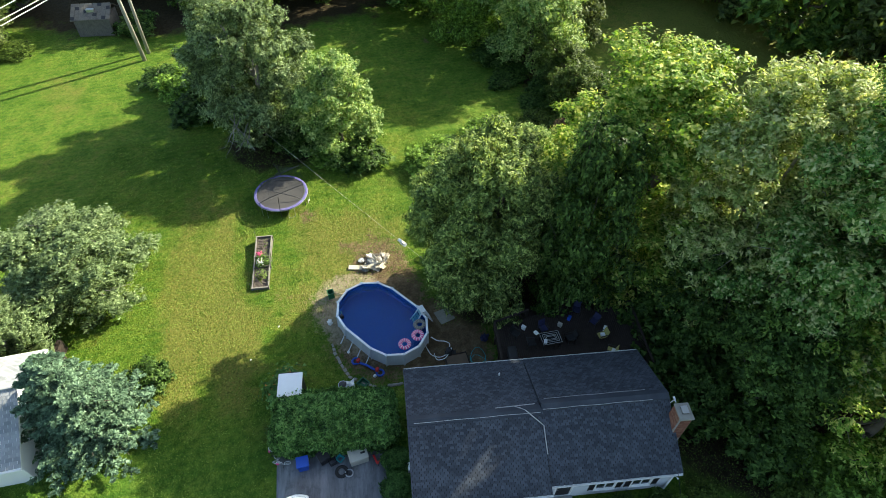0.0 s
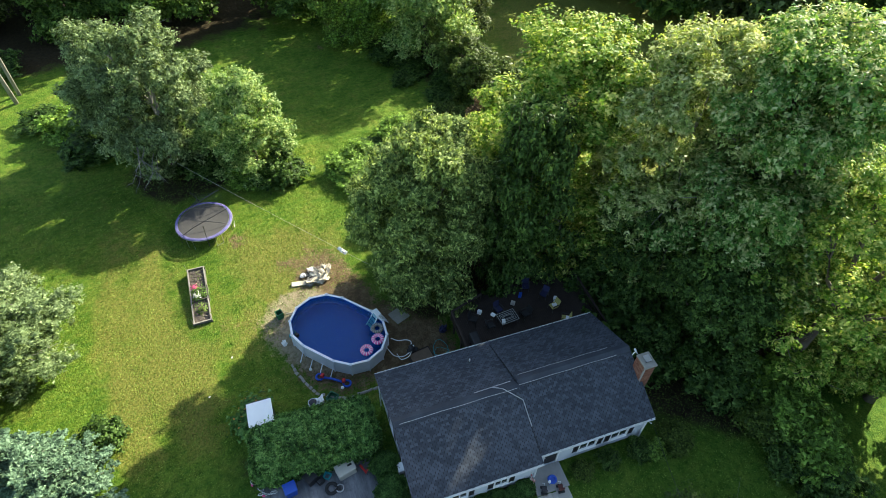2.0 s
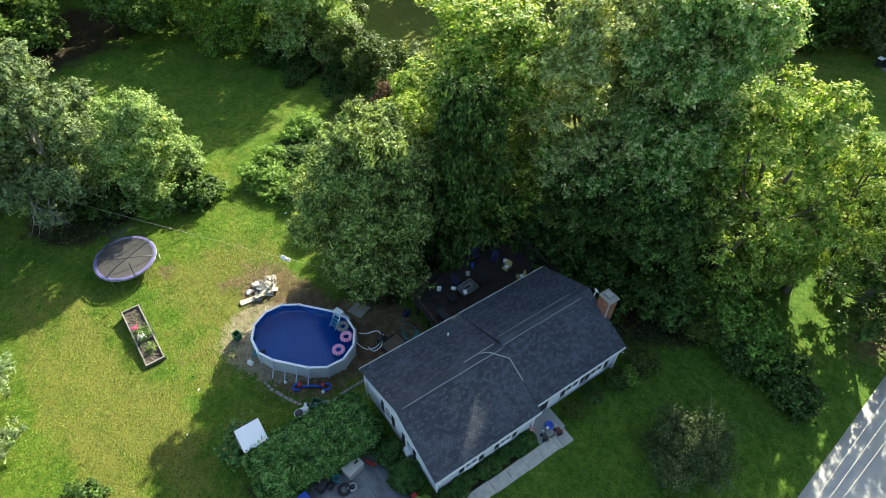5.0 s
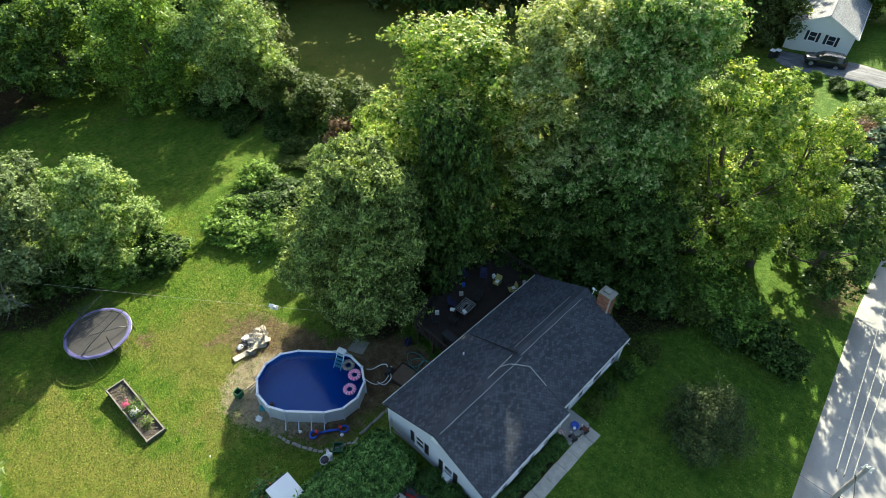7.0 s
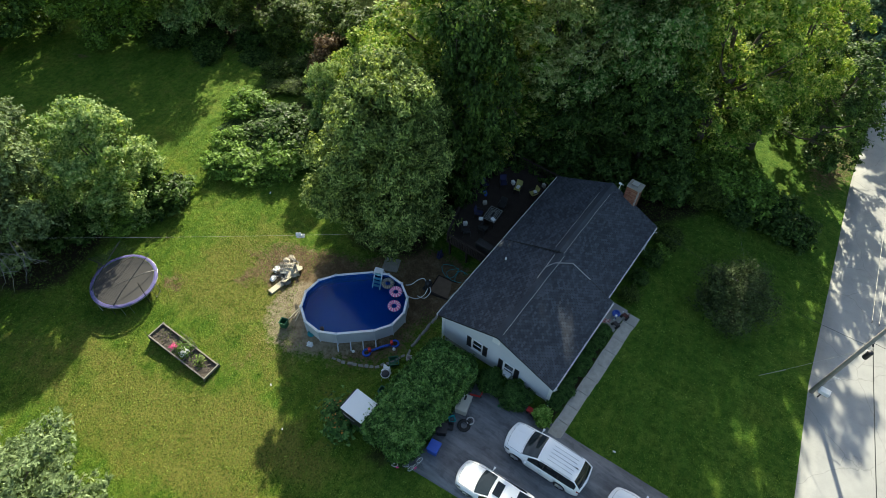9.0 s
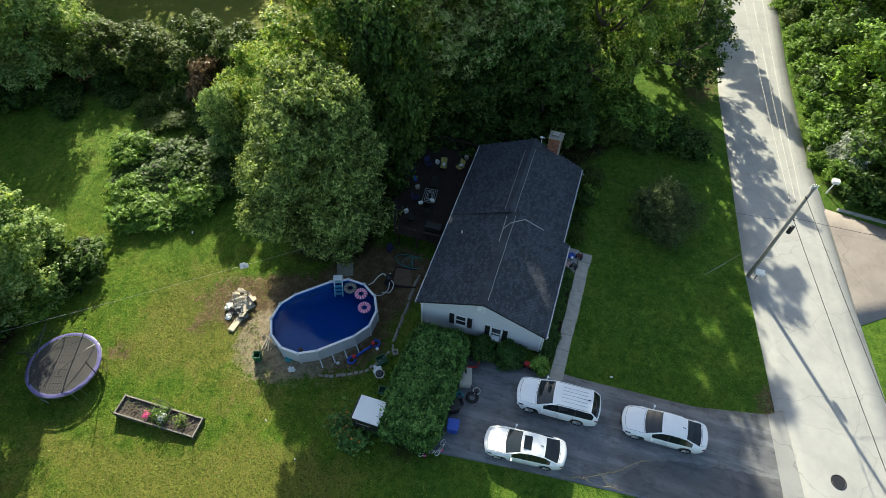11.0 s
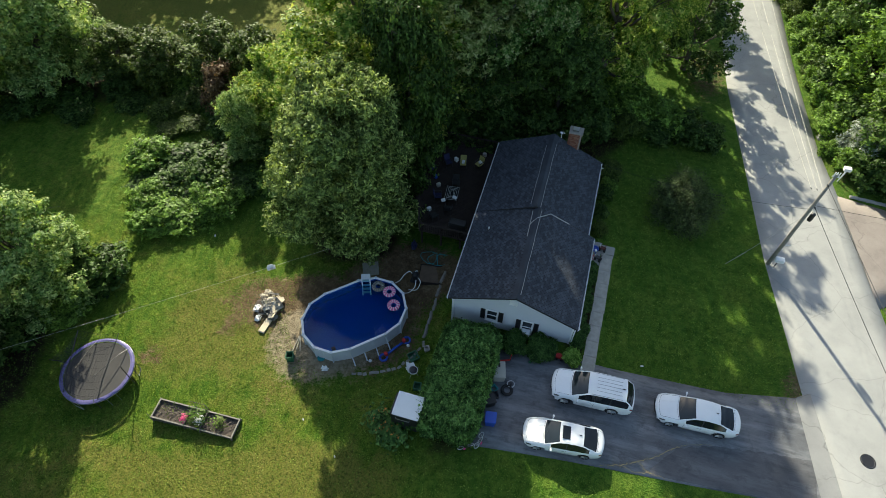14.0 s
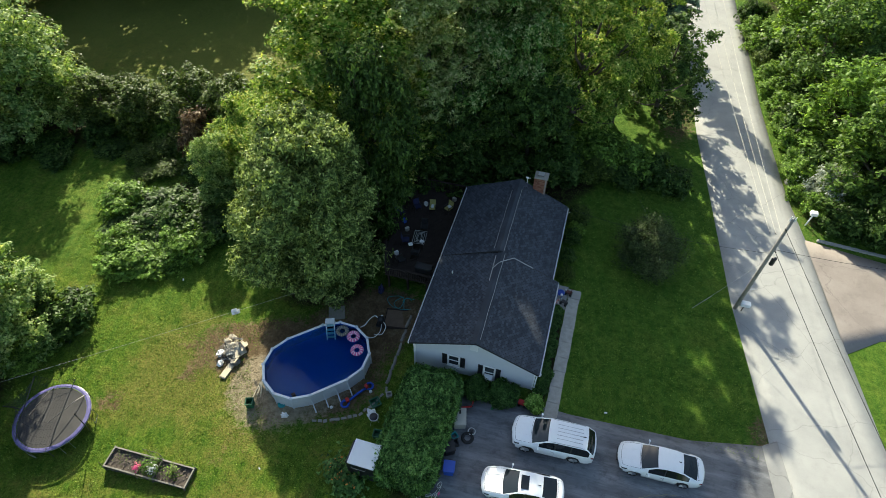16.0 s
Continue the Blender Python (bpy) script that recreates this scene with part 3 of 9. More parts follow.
tagged(strip("driveway", [(3.5, -7.9), (11.9, -7.15), (17, -6.7), (20.6, -6.3), (23.9, -6.4)], [(3.4, -0.9), (7, -0.7), (10.9, -0.85), (18, -0.45), (22.55, 0.5)], 0.02, M["drive"], 1.0), "dark patched asphalt driveway with long cracks", "driveway", kind="structure")
tagged(strip("driveway_apron", [(23.35, -6.45), (24.0, -6.6), (24.7, -6.8)], [(22.2, 0.42), (22.6, 0.7), (23.1, 1.0)], 0.045, M["apron"], 1.0), "grey asphalt apron where the driveway meets the road", "driveway", kind="structure")
tagged(strip("neighbour_driveway", [(28.2, 8.9), (31, 11.0), (36, 12.2), (60, 13)], [(26.6, 19.6), (31, 18.9), (36, 18.2), (60, 18)], 0.028, M["neighbour_drive"], 1.5), "brownish asphalt driveway across the road with a dark kerb edge", "driveway", kind="structure")
tagged(strip("far_driveway", [(-4.4, 73.2), (-2.7, 71.8), (0.3, 71.4), (5.0, 71.6), (9, 71.4), (17, 68.5)], [(-5.6, 76.2), (-4.4, 76.6), (0, 76.9), (3.4, 77.2), (9, 76.4), (17, 73.5)], 0.03, M["drive"], 2.0), "grey asphalt driveway before a white house", "driveway", kind="structure")

DRIVE_L = [(3.5, -7.9), (11.9, -7.15), (17, -6.7), (20.6, -6.3), (23.9, -6.4)]
DRIVE_R = [(3.4, -0.9), (7, -0.7), (10.9, -0.85), (18, -0.45), (22.55, 0.5)]


def drive_z(x, y):
    """Height of the cambered driveway."""
    lo, hi = np.interp(x, *zip(*DRIVE_L)), np.interp(x, *zip(*DRIVE_R))
    k = np.clip((y - lo) / (hi - lo), 0, 1)
    return float(gz(x, y)) + 0.02 + 0.05 * (1 - (2 * k - 1) ** 2)


def build_patch():
    """A newer, darker layer of asphalt with a ragged edge."""
    xs = np.linspace(13.9, 23.0, 46)
    verts, faces = [], []
    for i, x in enumerate(xs):
        lo = np.interp(x, *zip(*DRIVE_L)) + 0.12
        hi = np.interp(x, [13.9, 15.3, 17.4, 20.9, 23.0], [-6.5, -4.85, -4.1, -3.6, -3.4]) + 0.05 * math.sin(i * 1.9) + 0.03 * math.sin(i * 4.7)
        for k in range(9):
            y = lo + (max(hi, lo + 0.05) - lo) * k / 8
            verts.append((x, y, drive_z(x, y) + (0.014 if 0 < k < 8 and 0 < i < 45 else 0.004)))
    for i in range(45):
        for k in range(8):
            a = i * 9 + k
            faces.append((a, a + 9, a + 10, a + 1))
    tagged(new("driveway_patch", mesh_of("driveway_patch", verts, faces, M["patch"], True)), "smooth darker asphalt patch in the driveway", "driveway", kind="structure")


build_patch()


def build_seam():
    """A branching crack in the drive with dry grass growing in it."""
    rnd = random.Random(4)
    runs = [[(11.1, -7.1), (12.3, -6.75), (13.2, -6.25), (14.1, -5.75), (15.1, -4.95), (15.9, -4.45), (17.4, -4.05)], [(12.3, -6.75), (12.9, -6.95), (13.9, -6.75), (15.2, -6.85)], [(13.2, -6.25), (13.5, -6.6), (13.9, -6.75)], [(15.9, -4.45), (15.6, -3.6), (16.0, -2.9)]]
    bm = bmesh.new()
    for n_, run in enumerate(runs):
        pts = []
        for (ax, ay), (bx, by) in zip(run, run[1:]):
            for k in range(10):
                pts.append((ax + (bx - ax) * k / 10 + rnd.uniform(-0.04, 0.04), ay + (by - ay) * k / 10 + rnd.uniform(-0.04, 0.04)))
        rows = []
        for x, y in pts:
            w = rnd.uniform(0.008, 0.03) * (1.0 if n_ < 1 and x < 15.5 else 0.6)
            rows.append([bm.verts.new((x + w * 0.5, y - w, drive_z(x, y) + 0.02)), bm.verts.new((x - w * 0.5, y + w, drive_z(x, y) + 0.02))])
        for a, b in zip(rows, rows[1:]):
            bm.faces.new((a[0], b[0], b[1], a[1]))
        for x, y in pts:
            for _ in range(5 if x < 14.5 else 1):
                tx, ty, q = x + rnd.gauss(0, 0.05), y + rnd.gauss(0, 0.05), rnd.uniform(0.008, 0.022)
                z = drive_z(tx, ty) + 0.018
                bm.faces.new([bm.verts.new((tx + q * math.cos(a), ty + q * math.sin(a), z + rnd.uniform(0, 0.02))) for a in (0.3, 2.2, 4.4)])
    tagged(part("driveway_seam", bm, M["straw"]), "dry grass and dirt in a branching driveway crack", "crack", kind="structure")


build_seam()

# ---- plants ----
def crown_points(seed, n, R, H, lobes, rough=0.18, lobe=(0.26, 0.42), low=0.0, lean=(0, 0), per=26, spray=0.34):
    """Places and outward directions of leaves: limbs end in lobes, lobes carry twigs, twigs carry sprays of leaves. R wide, H high, standing on z 0."""
    g = np.random.default_rng(seed)
    cs, rs = [], []
    for i in range(lobes):
        z = low + (1 - low) * (i + 0.5) / lobes
        prof = math.sin(math.pi * min(1, max(0.10, z * 0.70 + 0.20))) ** 0.8
        a = i * 2.399963 + g.uniform(-0.5, 0.5)
        d = R * prof * (0.80 if i % 3 else 0.45) * g.uniform(0.70, 1.12)
        r = R * g.uniform(*lobe) * (0.65 + 0.5 * prof)
        cs.append((d * math.cos(a) + lean[0] * z, d * math.sin(a) + lean[1] * z, min(H - r * 0.7, max(r * 0.55, z * H + g.uniform(-0.04, 0.04) * H))))
        rs.append(r)
    cs, rs = np.array(cs), np.array(rs)
    nt = n // per
    pick = g.choice(len(rs), nt * 2, p=rs ** 2 / (rs ** 2).sum())
    d = g.normal(size=(nt * 2, 3))
    d[:, 2] = np.where((d[:, 2] < -0.15) & (g.random(nt * 2) < 0.8), -d[:, 2], d[:, 2])
    d /= np.linalg.norm(d, axis=1, keepdims=True)
    rad = rs[pick] * (0.92 + rough * g.normal(size=nt * 2))
    tw = cs[pick] + d * rad[:, None] * np.array([1, 1, 0.8])
    deep = np.zeros(nt * 2, int)
    for c, r in zip(cs, rs):
        deep += np.linalg.norm((tw - c) * np.array([1, 1, 1.25]), axis=1) < r * 0.72
    keep = (deep == 0) | (g.random(nt * 2) < 0.10)
    tw, d = tw[keep][:nt], d[keep][:nt]
    nt = len(tw)
    # leaves along and round each twig
    out = d * 0.7 + np.array([0, 0, 0.35]) + 0.25 * g.normal(size=(nt, 3))
    out /= np.linalg.norm(out, axis=1, keepdims=True)
    k = max(1, n // nt)
    size = spray * g.uniform(0.6, 1.5, nt) * min(1.0, R / 3.0 + 0.25)
    s = g.random((nt, k)) * 2 - 0.7
    p = tw[:, None, :] + out[:, None, :] * (s * size[:, None])[..., None] + g.normal(size=(nt, k, 3)) * (size[:, None] * (0.62 - 0.22 * s))[..., None]
    dd = np.repeat(d[:, None, :], k, 1) + 0.8 * (p - tw[:, None, :]) / size[:, None, None]
    p, dd = p.reshape(-1, 3), dd.reshape(-1, 3)
    dd /= np.linalg.norm(dd, axis=1, keepdims=True) + 1e-6
    ok = p[:, 2] > 0.05
    return p[ok], dd[ok], cs, rs


def leaf_mesh(name, p, d, size, mat, seed, long=1.5, droop=0.0, tilt=0.55):
    """One small pointed leaf at each place."""
    g = np.random.default_rng(seed)
    n = len(p)
    nrm = 0.8 * d + np.array([0, 0, 0.65]) + tilt * g.normal(size=(n, 3))
    nrm /= np.linalg.norm(nrm, axis=1, keepdims=True)
    t = np.cross(nrm, g.normal(size=(n, 3)))
    t[:, 2] -= droop
    t /= np.linalg.norm(t, axis=1, keepdims=True)
    s = np.cross(nrm, t)
    s /= np.linalg.norm(s, axis=1, keepdims=True)
    k = (size * g.uniform(0.6, 1.35, n))[:, None]
    v = np.stack([p - t * k * long * 0.4 + s * k * 0.5, p - t * k * long * 0.4 - s * k * 0.5, p + t * k * long * 0.6], 1).reshape(-1, 3)
    me = bpy.data.meshes.new(name)
    me.vertices.add(3 * n)
    me.vertices.foreach_set("co", v.astype(np.float32).ravel())
    me.loops.add(3 * n)
    me.loops.foreach_set("vertex_index", np.arange(3 * n, dtype=np.int32))
    me.polygons.add(n)
    me.polygons.foreach_set("loop_start", np.arange(0, 3 * n, 3, dtype=np.int32))
    me.materials.append(mat)
    me.update(calc_edges=True)
    return me


def trunk_mesh(name, cs, rs, H, r0, mat, seed, low=0.0, start=-0.3, forks=11):
    g = np.random.default_rng(seed)
    bm = bmesh.new()
    top = (float(cs[-1][0]), float(cs[-1][1]), H * 0.78)
    base = [(0, 0, start), (0.03, 0, H * 0.06), (0.05 * g.normal(), 0.05 * g.normal(), H * 0.3), (top[0] * 0.6, top[1] * 0.6, H * 0.55), top]
    tube(bm, base, [r0 * 1.35, r0, r0 * 0.75, r0 * 0.45, r0 * 0.08], 9)
    for i in g.choice(len(cs), min(forks, len(cs)), replace=False):
        c = cs[i]
        z0 = max(H * 0.14, min(c[2] * 0.62, H * 0.5))
        s = np.array([0, 0, z0])
        m1 = s * 0.55 + c * 0.45 + np.array([0, 0, -0.04 * H]) + g.normal(size=3) * 0.12
        tip = c + (c - s) / (np.linalg.norm(c - s) + 0.01) * rs[i] * 0.8
        tube(bm, [tuple(s), tuple(m1), tuple(c), tuple(tip)], [r0 * 0.42, r0 * 0.28, r0 * 0.15, r0 * 0.04], 5, False)
        for _ in range(3):
            q = c + g.normal(size=3) * rs[i] * 0.75
            tube(bm, [tuple(m1 * 0.4 + c * 0.6), tuple((c + q) / 2), tuple(q)], [r0 * 0.12, r0 * 0.08, r0 * 0.03], 4, False)
    me = bpy.data.meshes.new(name)
    bm.to_mesh(me)
    bm.free()
    me.materials.append(mat)
    me.shade_smooth()
    return me


TREE_KINDS = {}


def tree_kind(key, seed, R, H, leaves, size, leaf, bark="bark", lobes=26, r0=None, low=0.0, long=1.5, droop=0.0, rough=0.16, lobe=(0.26, 0.42), trunk=True, lean=(0, 0), forks=11, per=26, spray=0.34, core=0.13):
    p, d, cs, rs = crown_points(seed, leaves, R, H, lobes, rough, lobe, low, lean, per, spray)
    sizes = np.full(len(p), size)
    if core:
        # the shaded inner foliage that closes the crown
        g = np.random.default_rng(seed + 7)
        m = int(leaves * core)
        pick = g.choice(len(rs), m, p=rs ** 3 / (rs ** 3).sum())
        q = cs[pick] + g.normal(size=(m, 3)) * (rs[pick] * 0.27)[:, None]
        p, d, sizes = np.vstack([p, q]), np.vstack([d, g.normal(size=(m, 3))]), np.concatenate([sizes, np.full(m, size * 1.7)])
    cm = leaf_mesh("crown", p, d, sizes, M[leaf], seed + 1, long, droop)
    tm = trunk_mesh("trunk", cs, rs, H, r0 or H * 0.022, M[bark], seed + 2, low, forks=forks) if trunk else None
    TREE_KINDS[key] = (cm, tm)


def plant(key, x, y, label, name="tree", scale=1.0, turn=0.0, z=None, category="tree", group="", sz=None):
    cm, tm = TREE_KINDS[key]
    m = Matrix.Translation((x, y, float(gz(x, y)) if z is None else z)) @ Matrix.Rotation(turn, 4, "Z")
    t = thing(name, m, label, category, group)
    s = Matrix.Diagonal((scale, scale, sz or scale, 1))
    if tm:
        piece("trunk", tm, t, s)
    piece("crown", cm, t, s)
    return t


tree_kind("willow", 11, 5.2, 15.6, 105000, 0.115, "leaf_willow", lobes=80, lobe=(0.17, 0.28), long=2.4, droop=0.4, rough=0.12, low=0.10, spray=0.28, per=40)
tree_kind("maple_open", 54, 6.0, 20.0, 42000, 0.165, "leaf_maple", lobes=52, lobe=(0.12, 0.21), low=0.3, spray=0.3, per=60, core=0.0)
tree_kind("dark_open", 56, 4.2, 11.0, 17000, 0.17, "leaf_shaded", lobes=30, lobe=(0.15, 0.26), low=0.03, spray=0.3, per=50, core=0.0)
tree_kind("maple", 12, 5.4, 20.0, 72000, 0.146, "leaf_maple", lobes=64, lobe=(0.15, 0.27), low=0.15, spray=0.3, per=40)
tree_kind("ash", 13, 5.6, 20.0, 84000, 0.130, "leaf_ash", "bark_grey", lobes=70, lobe=(0.14, 0.25), low=0.18, long=2.1, droop=0.2, spray=0.28, per=36, core=0.06)
tree_kind("oak", 14, 6.0, 20.0, 76000, 0.144, "leaf_oak", lobes=62, lobe=(0.15, 0.28), low=0.36, spray=0.31, per=42)
tree_kind("pale_low", 58, 4.2, 11.0, 34000, 0.15, "leaf_mid", lobes=42, lobe=(0.17, 0.3), low=0.03, spray=0.28, per=34)
tree_kind("brush_low", 66, 4.2, 11.0, 14000, 0.22, "leaf_brush", lobes=40, lobe=(0.18, 0.32), low=0.03, spray=0.34, per=30)
# dark_low's shape again, its leaves coloured as if in deep shade
tree_kind("shade_low", 16, 4.2, 11.0, 28000, 0.17, "leaf_shaded", lobes=40, lobe=(0.18, 0.32), low=0.03, spray=0.3, per=34)
tree_kind("maple_low", 15, 4.2, 11.0, 38000, 0.17, "leaf_maple", lobes=40, low=0.05, spray=0.3, per=34, lobe=(0.18, 0.32))
tree_kind("dark_low", 16, 4.2, 11.0, 28000, 0.17, "leaf_dark", lobes=40, low=0.03, spray=0.3, per=34, lobe=(0.18, 0.32))
tree_kind("olive", 17, 5.5, 13.5, 56000, 0.135, "leaf_pale", "bark_grey", lobes=64, lobe=(0.15, 0.26), long=2.0, low=0.03, rough=0.16, spray=0.28, per=34)
tree_kind("shrub", 18, 1.5, 2.2, 3600, 0.17, "leaf_shaded", lobes=12, r0=0.05, forks=5, spray=0.3, per=20, lobe=(0.34, 0.5))
tree_kind("shrub_bright", 19, 1.5, 2.2, 5000, 0.16, "leaf_shrub", lobes=12, r0=0.05, forks=5, spray=0.3, per=20, lobe=(0.34, 0.5))
tree_kind("shrub_olive", 20, 1.5, 2.2, 5000, 0.14, "leaf_brush", lobes=14, r0=0.05, forks=6, rough=0.2, spray=0.35, per=20, lobe=(0.3, 0.5))
tree_kind("lime", 29, 1.0, 1.3, 5000, 0.10, "leaf_lime", lobes=12, r0=0.03, forks=4, lobe=(0.34, 0.5), rough=0.06, spray=0.15, per=10)
tree_kind("round", 21, 1.0, 1.5, 9000, 0.075, "leaf_box", lobes=14, r0=0.04, forks=4, lobe=(0.34, 0.5), rough=0.06, spray=0.15, per=10)
tree_kind("far", 22, 5.5, 13.0, 14000, 0.28, "leaf_dark", lobes=44, low=0.05, spray=0.42, per=26, lobe=(0.18, 0.32))
tree_kind("far_bright", 62, 5.5, 13.0, 26000, 0.20, "leaf_shrub", lobes=44, low=0.05, spray=0.42, per=26, lobe=(0.18, 0.32))
tree_kind("far_maple", 64, 5.5, 13.0, 32000, 0.18, "leaf_mid", lobes=44, low=0.05, spray=0.36, per=28, lobe=(0.18, 0.32))
tree_kind("far_olive", 23, 5.0, 12.0, 14000, 0.28, "leaf_olive", lobes=44, low=0.05, spray=0.42, per=26, lobe=(0.18, 0.32))
tree_kind("wood", 41, 5.5, 13.0, 11000, 0.26, "leaf_dark", lobes=44, low=0.05, spray=0.42, per=18, lobe=(0.18, 0.32))
tree_kind("wood_olive", 42, 5.0, 12.0, 11000, 0.26, "leaf_shrub", lobes=44, low=0.05, spray=0.42, per=18, lobe=(0.18, 0.32))
tree_kind("distant", 43, 5.5, 13.0, 3000, 0.50, "leaf_dark", lobes=24, low=0.05, spray=0.7, per=12, forks=4)
tree_kind("distant_olive", 44, 5.0, 12.0, 3000, 0.50, "leaf_olive", lobes=24, low=0.05, spray=0.7, per=12, forks=4)
tree_kind("silver", 24, 2.2, 4.0, 10000, 0.15, "leaf_silver", lobes=16, r0=0.07, forks=6)
tree_kind("rust", 25, 1.6, 4.4, 6000, 0.14, "leaf_rust", lobes=14, r0=0.06, forks=6)
tree_kind("purple", 26, 3.0, 5.5, 16000, 0.13, "leaf_purple", lobes=18, r0=0.1)
tree_kind("twiggy", 27, 2.4, 2.3, 20000, 0.075, "leaf_twig", "bark_grey", lobes=20, r0=0.07, forks=18, rough=0.2)


def spruce_kind(key, seed, R, H, n, size):
    g = np.random.default_rng(seed)
    arms, P, D = 150, [], []
    per = n // (arms * 9)
    for i in range(arms):
        f = ((i + 0.5) / arms) ** 1.25
        z0, a = 0.35 + (H - 0.5) * f, i * 2.399963 + g.uniform(-0.25, 0.25)
        l = (R * (1 - f) ** 0.7 + 0.15) * g.uniform(0.72, 1.12)
        out = np.array([math.cos(a), math.sin(a), 0.0])
        sidew = np.array([-math.sin(a), math.cos(a), 0.0])
        for j in range(9):
            s = 0.22 + 0.78 * (j + g.uniform(0.2, 0.8)) / 9
            base = out * l * s + np.array([0, 0, z0 - 0.22 * l * s * s + 0.10 * l * s ** 4])
            tl = (0.16 + 0.34 * l * (1.15 - s)) * g.uniform(0.6, 1.1)
            dr = out * 0.75 + sidew * (0.9 if j % 2 else -0.9) * (1.1 - 0.6 * s) + np.array([0, 0, 0.12])
            dr /= np.linalg.norm(dr)
            u = g.random((per, 1))
            P.append(base + dr * u * tl + g.normal(size=(per, 3)) * np.array([0.07, 0.07, 0.05]) * (1.15 - 0.6 * u))
            D.append(np.tile(dr * 0.4 + np.array([0, 0, 0.8]), (per, 1)))
    p, d = np.vstack(P), np.vstack(D)
    p[:, 2] = np.maximum(0.05, p[:, 2])
    cm = leaf_mesh("crown", p, d, size, M["leaf_spruce"], seed, 1.7)
    bm = bmesh.new()
    tube(bm, [(0, 0, -0.3), (0, 0, H * 0.5), (0, 0, H * 0.97)], [0.2, 0.12, 0.02], 8)
    for i in range(40):
        zz = 0.4 + (H - 1) * i / 40
        aa = i * 2.4
        rr = R * (1 - zz / H) ** 0.72 * 0.85
        tube(bm, [(0, 0, zz), (rr * math.cos(aa), rr * math.sin(aa), zz - rr * 0.15)], [0.04, 0.012], 4, False)
    me = bpy.data.meshes.new("trunk")
    bm.to_mesh(me)
    bm.free()
    me.materials.append(M["bark"])
    TREE_KINDS[key] = (cm, me)


spruce_kind("spruce", 31, 3.4, 8.6, 74000, 0.10)
spruce_kind("fir", 32, 3.8, 13.0, 27000, 0.22)

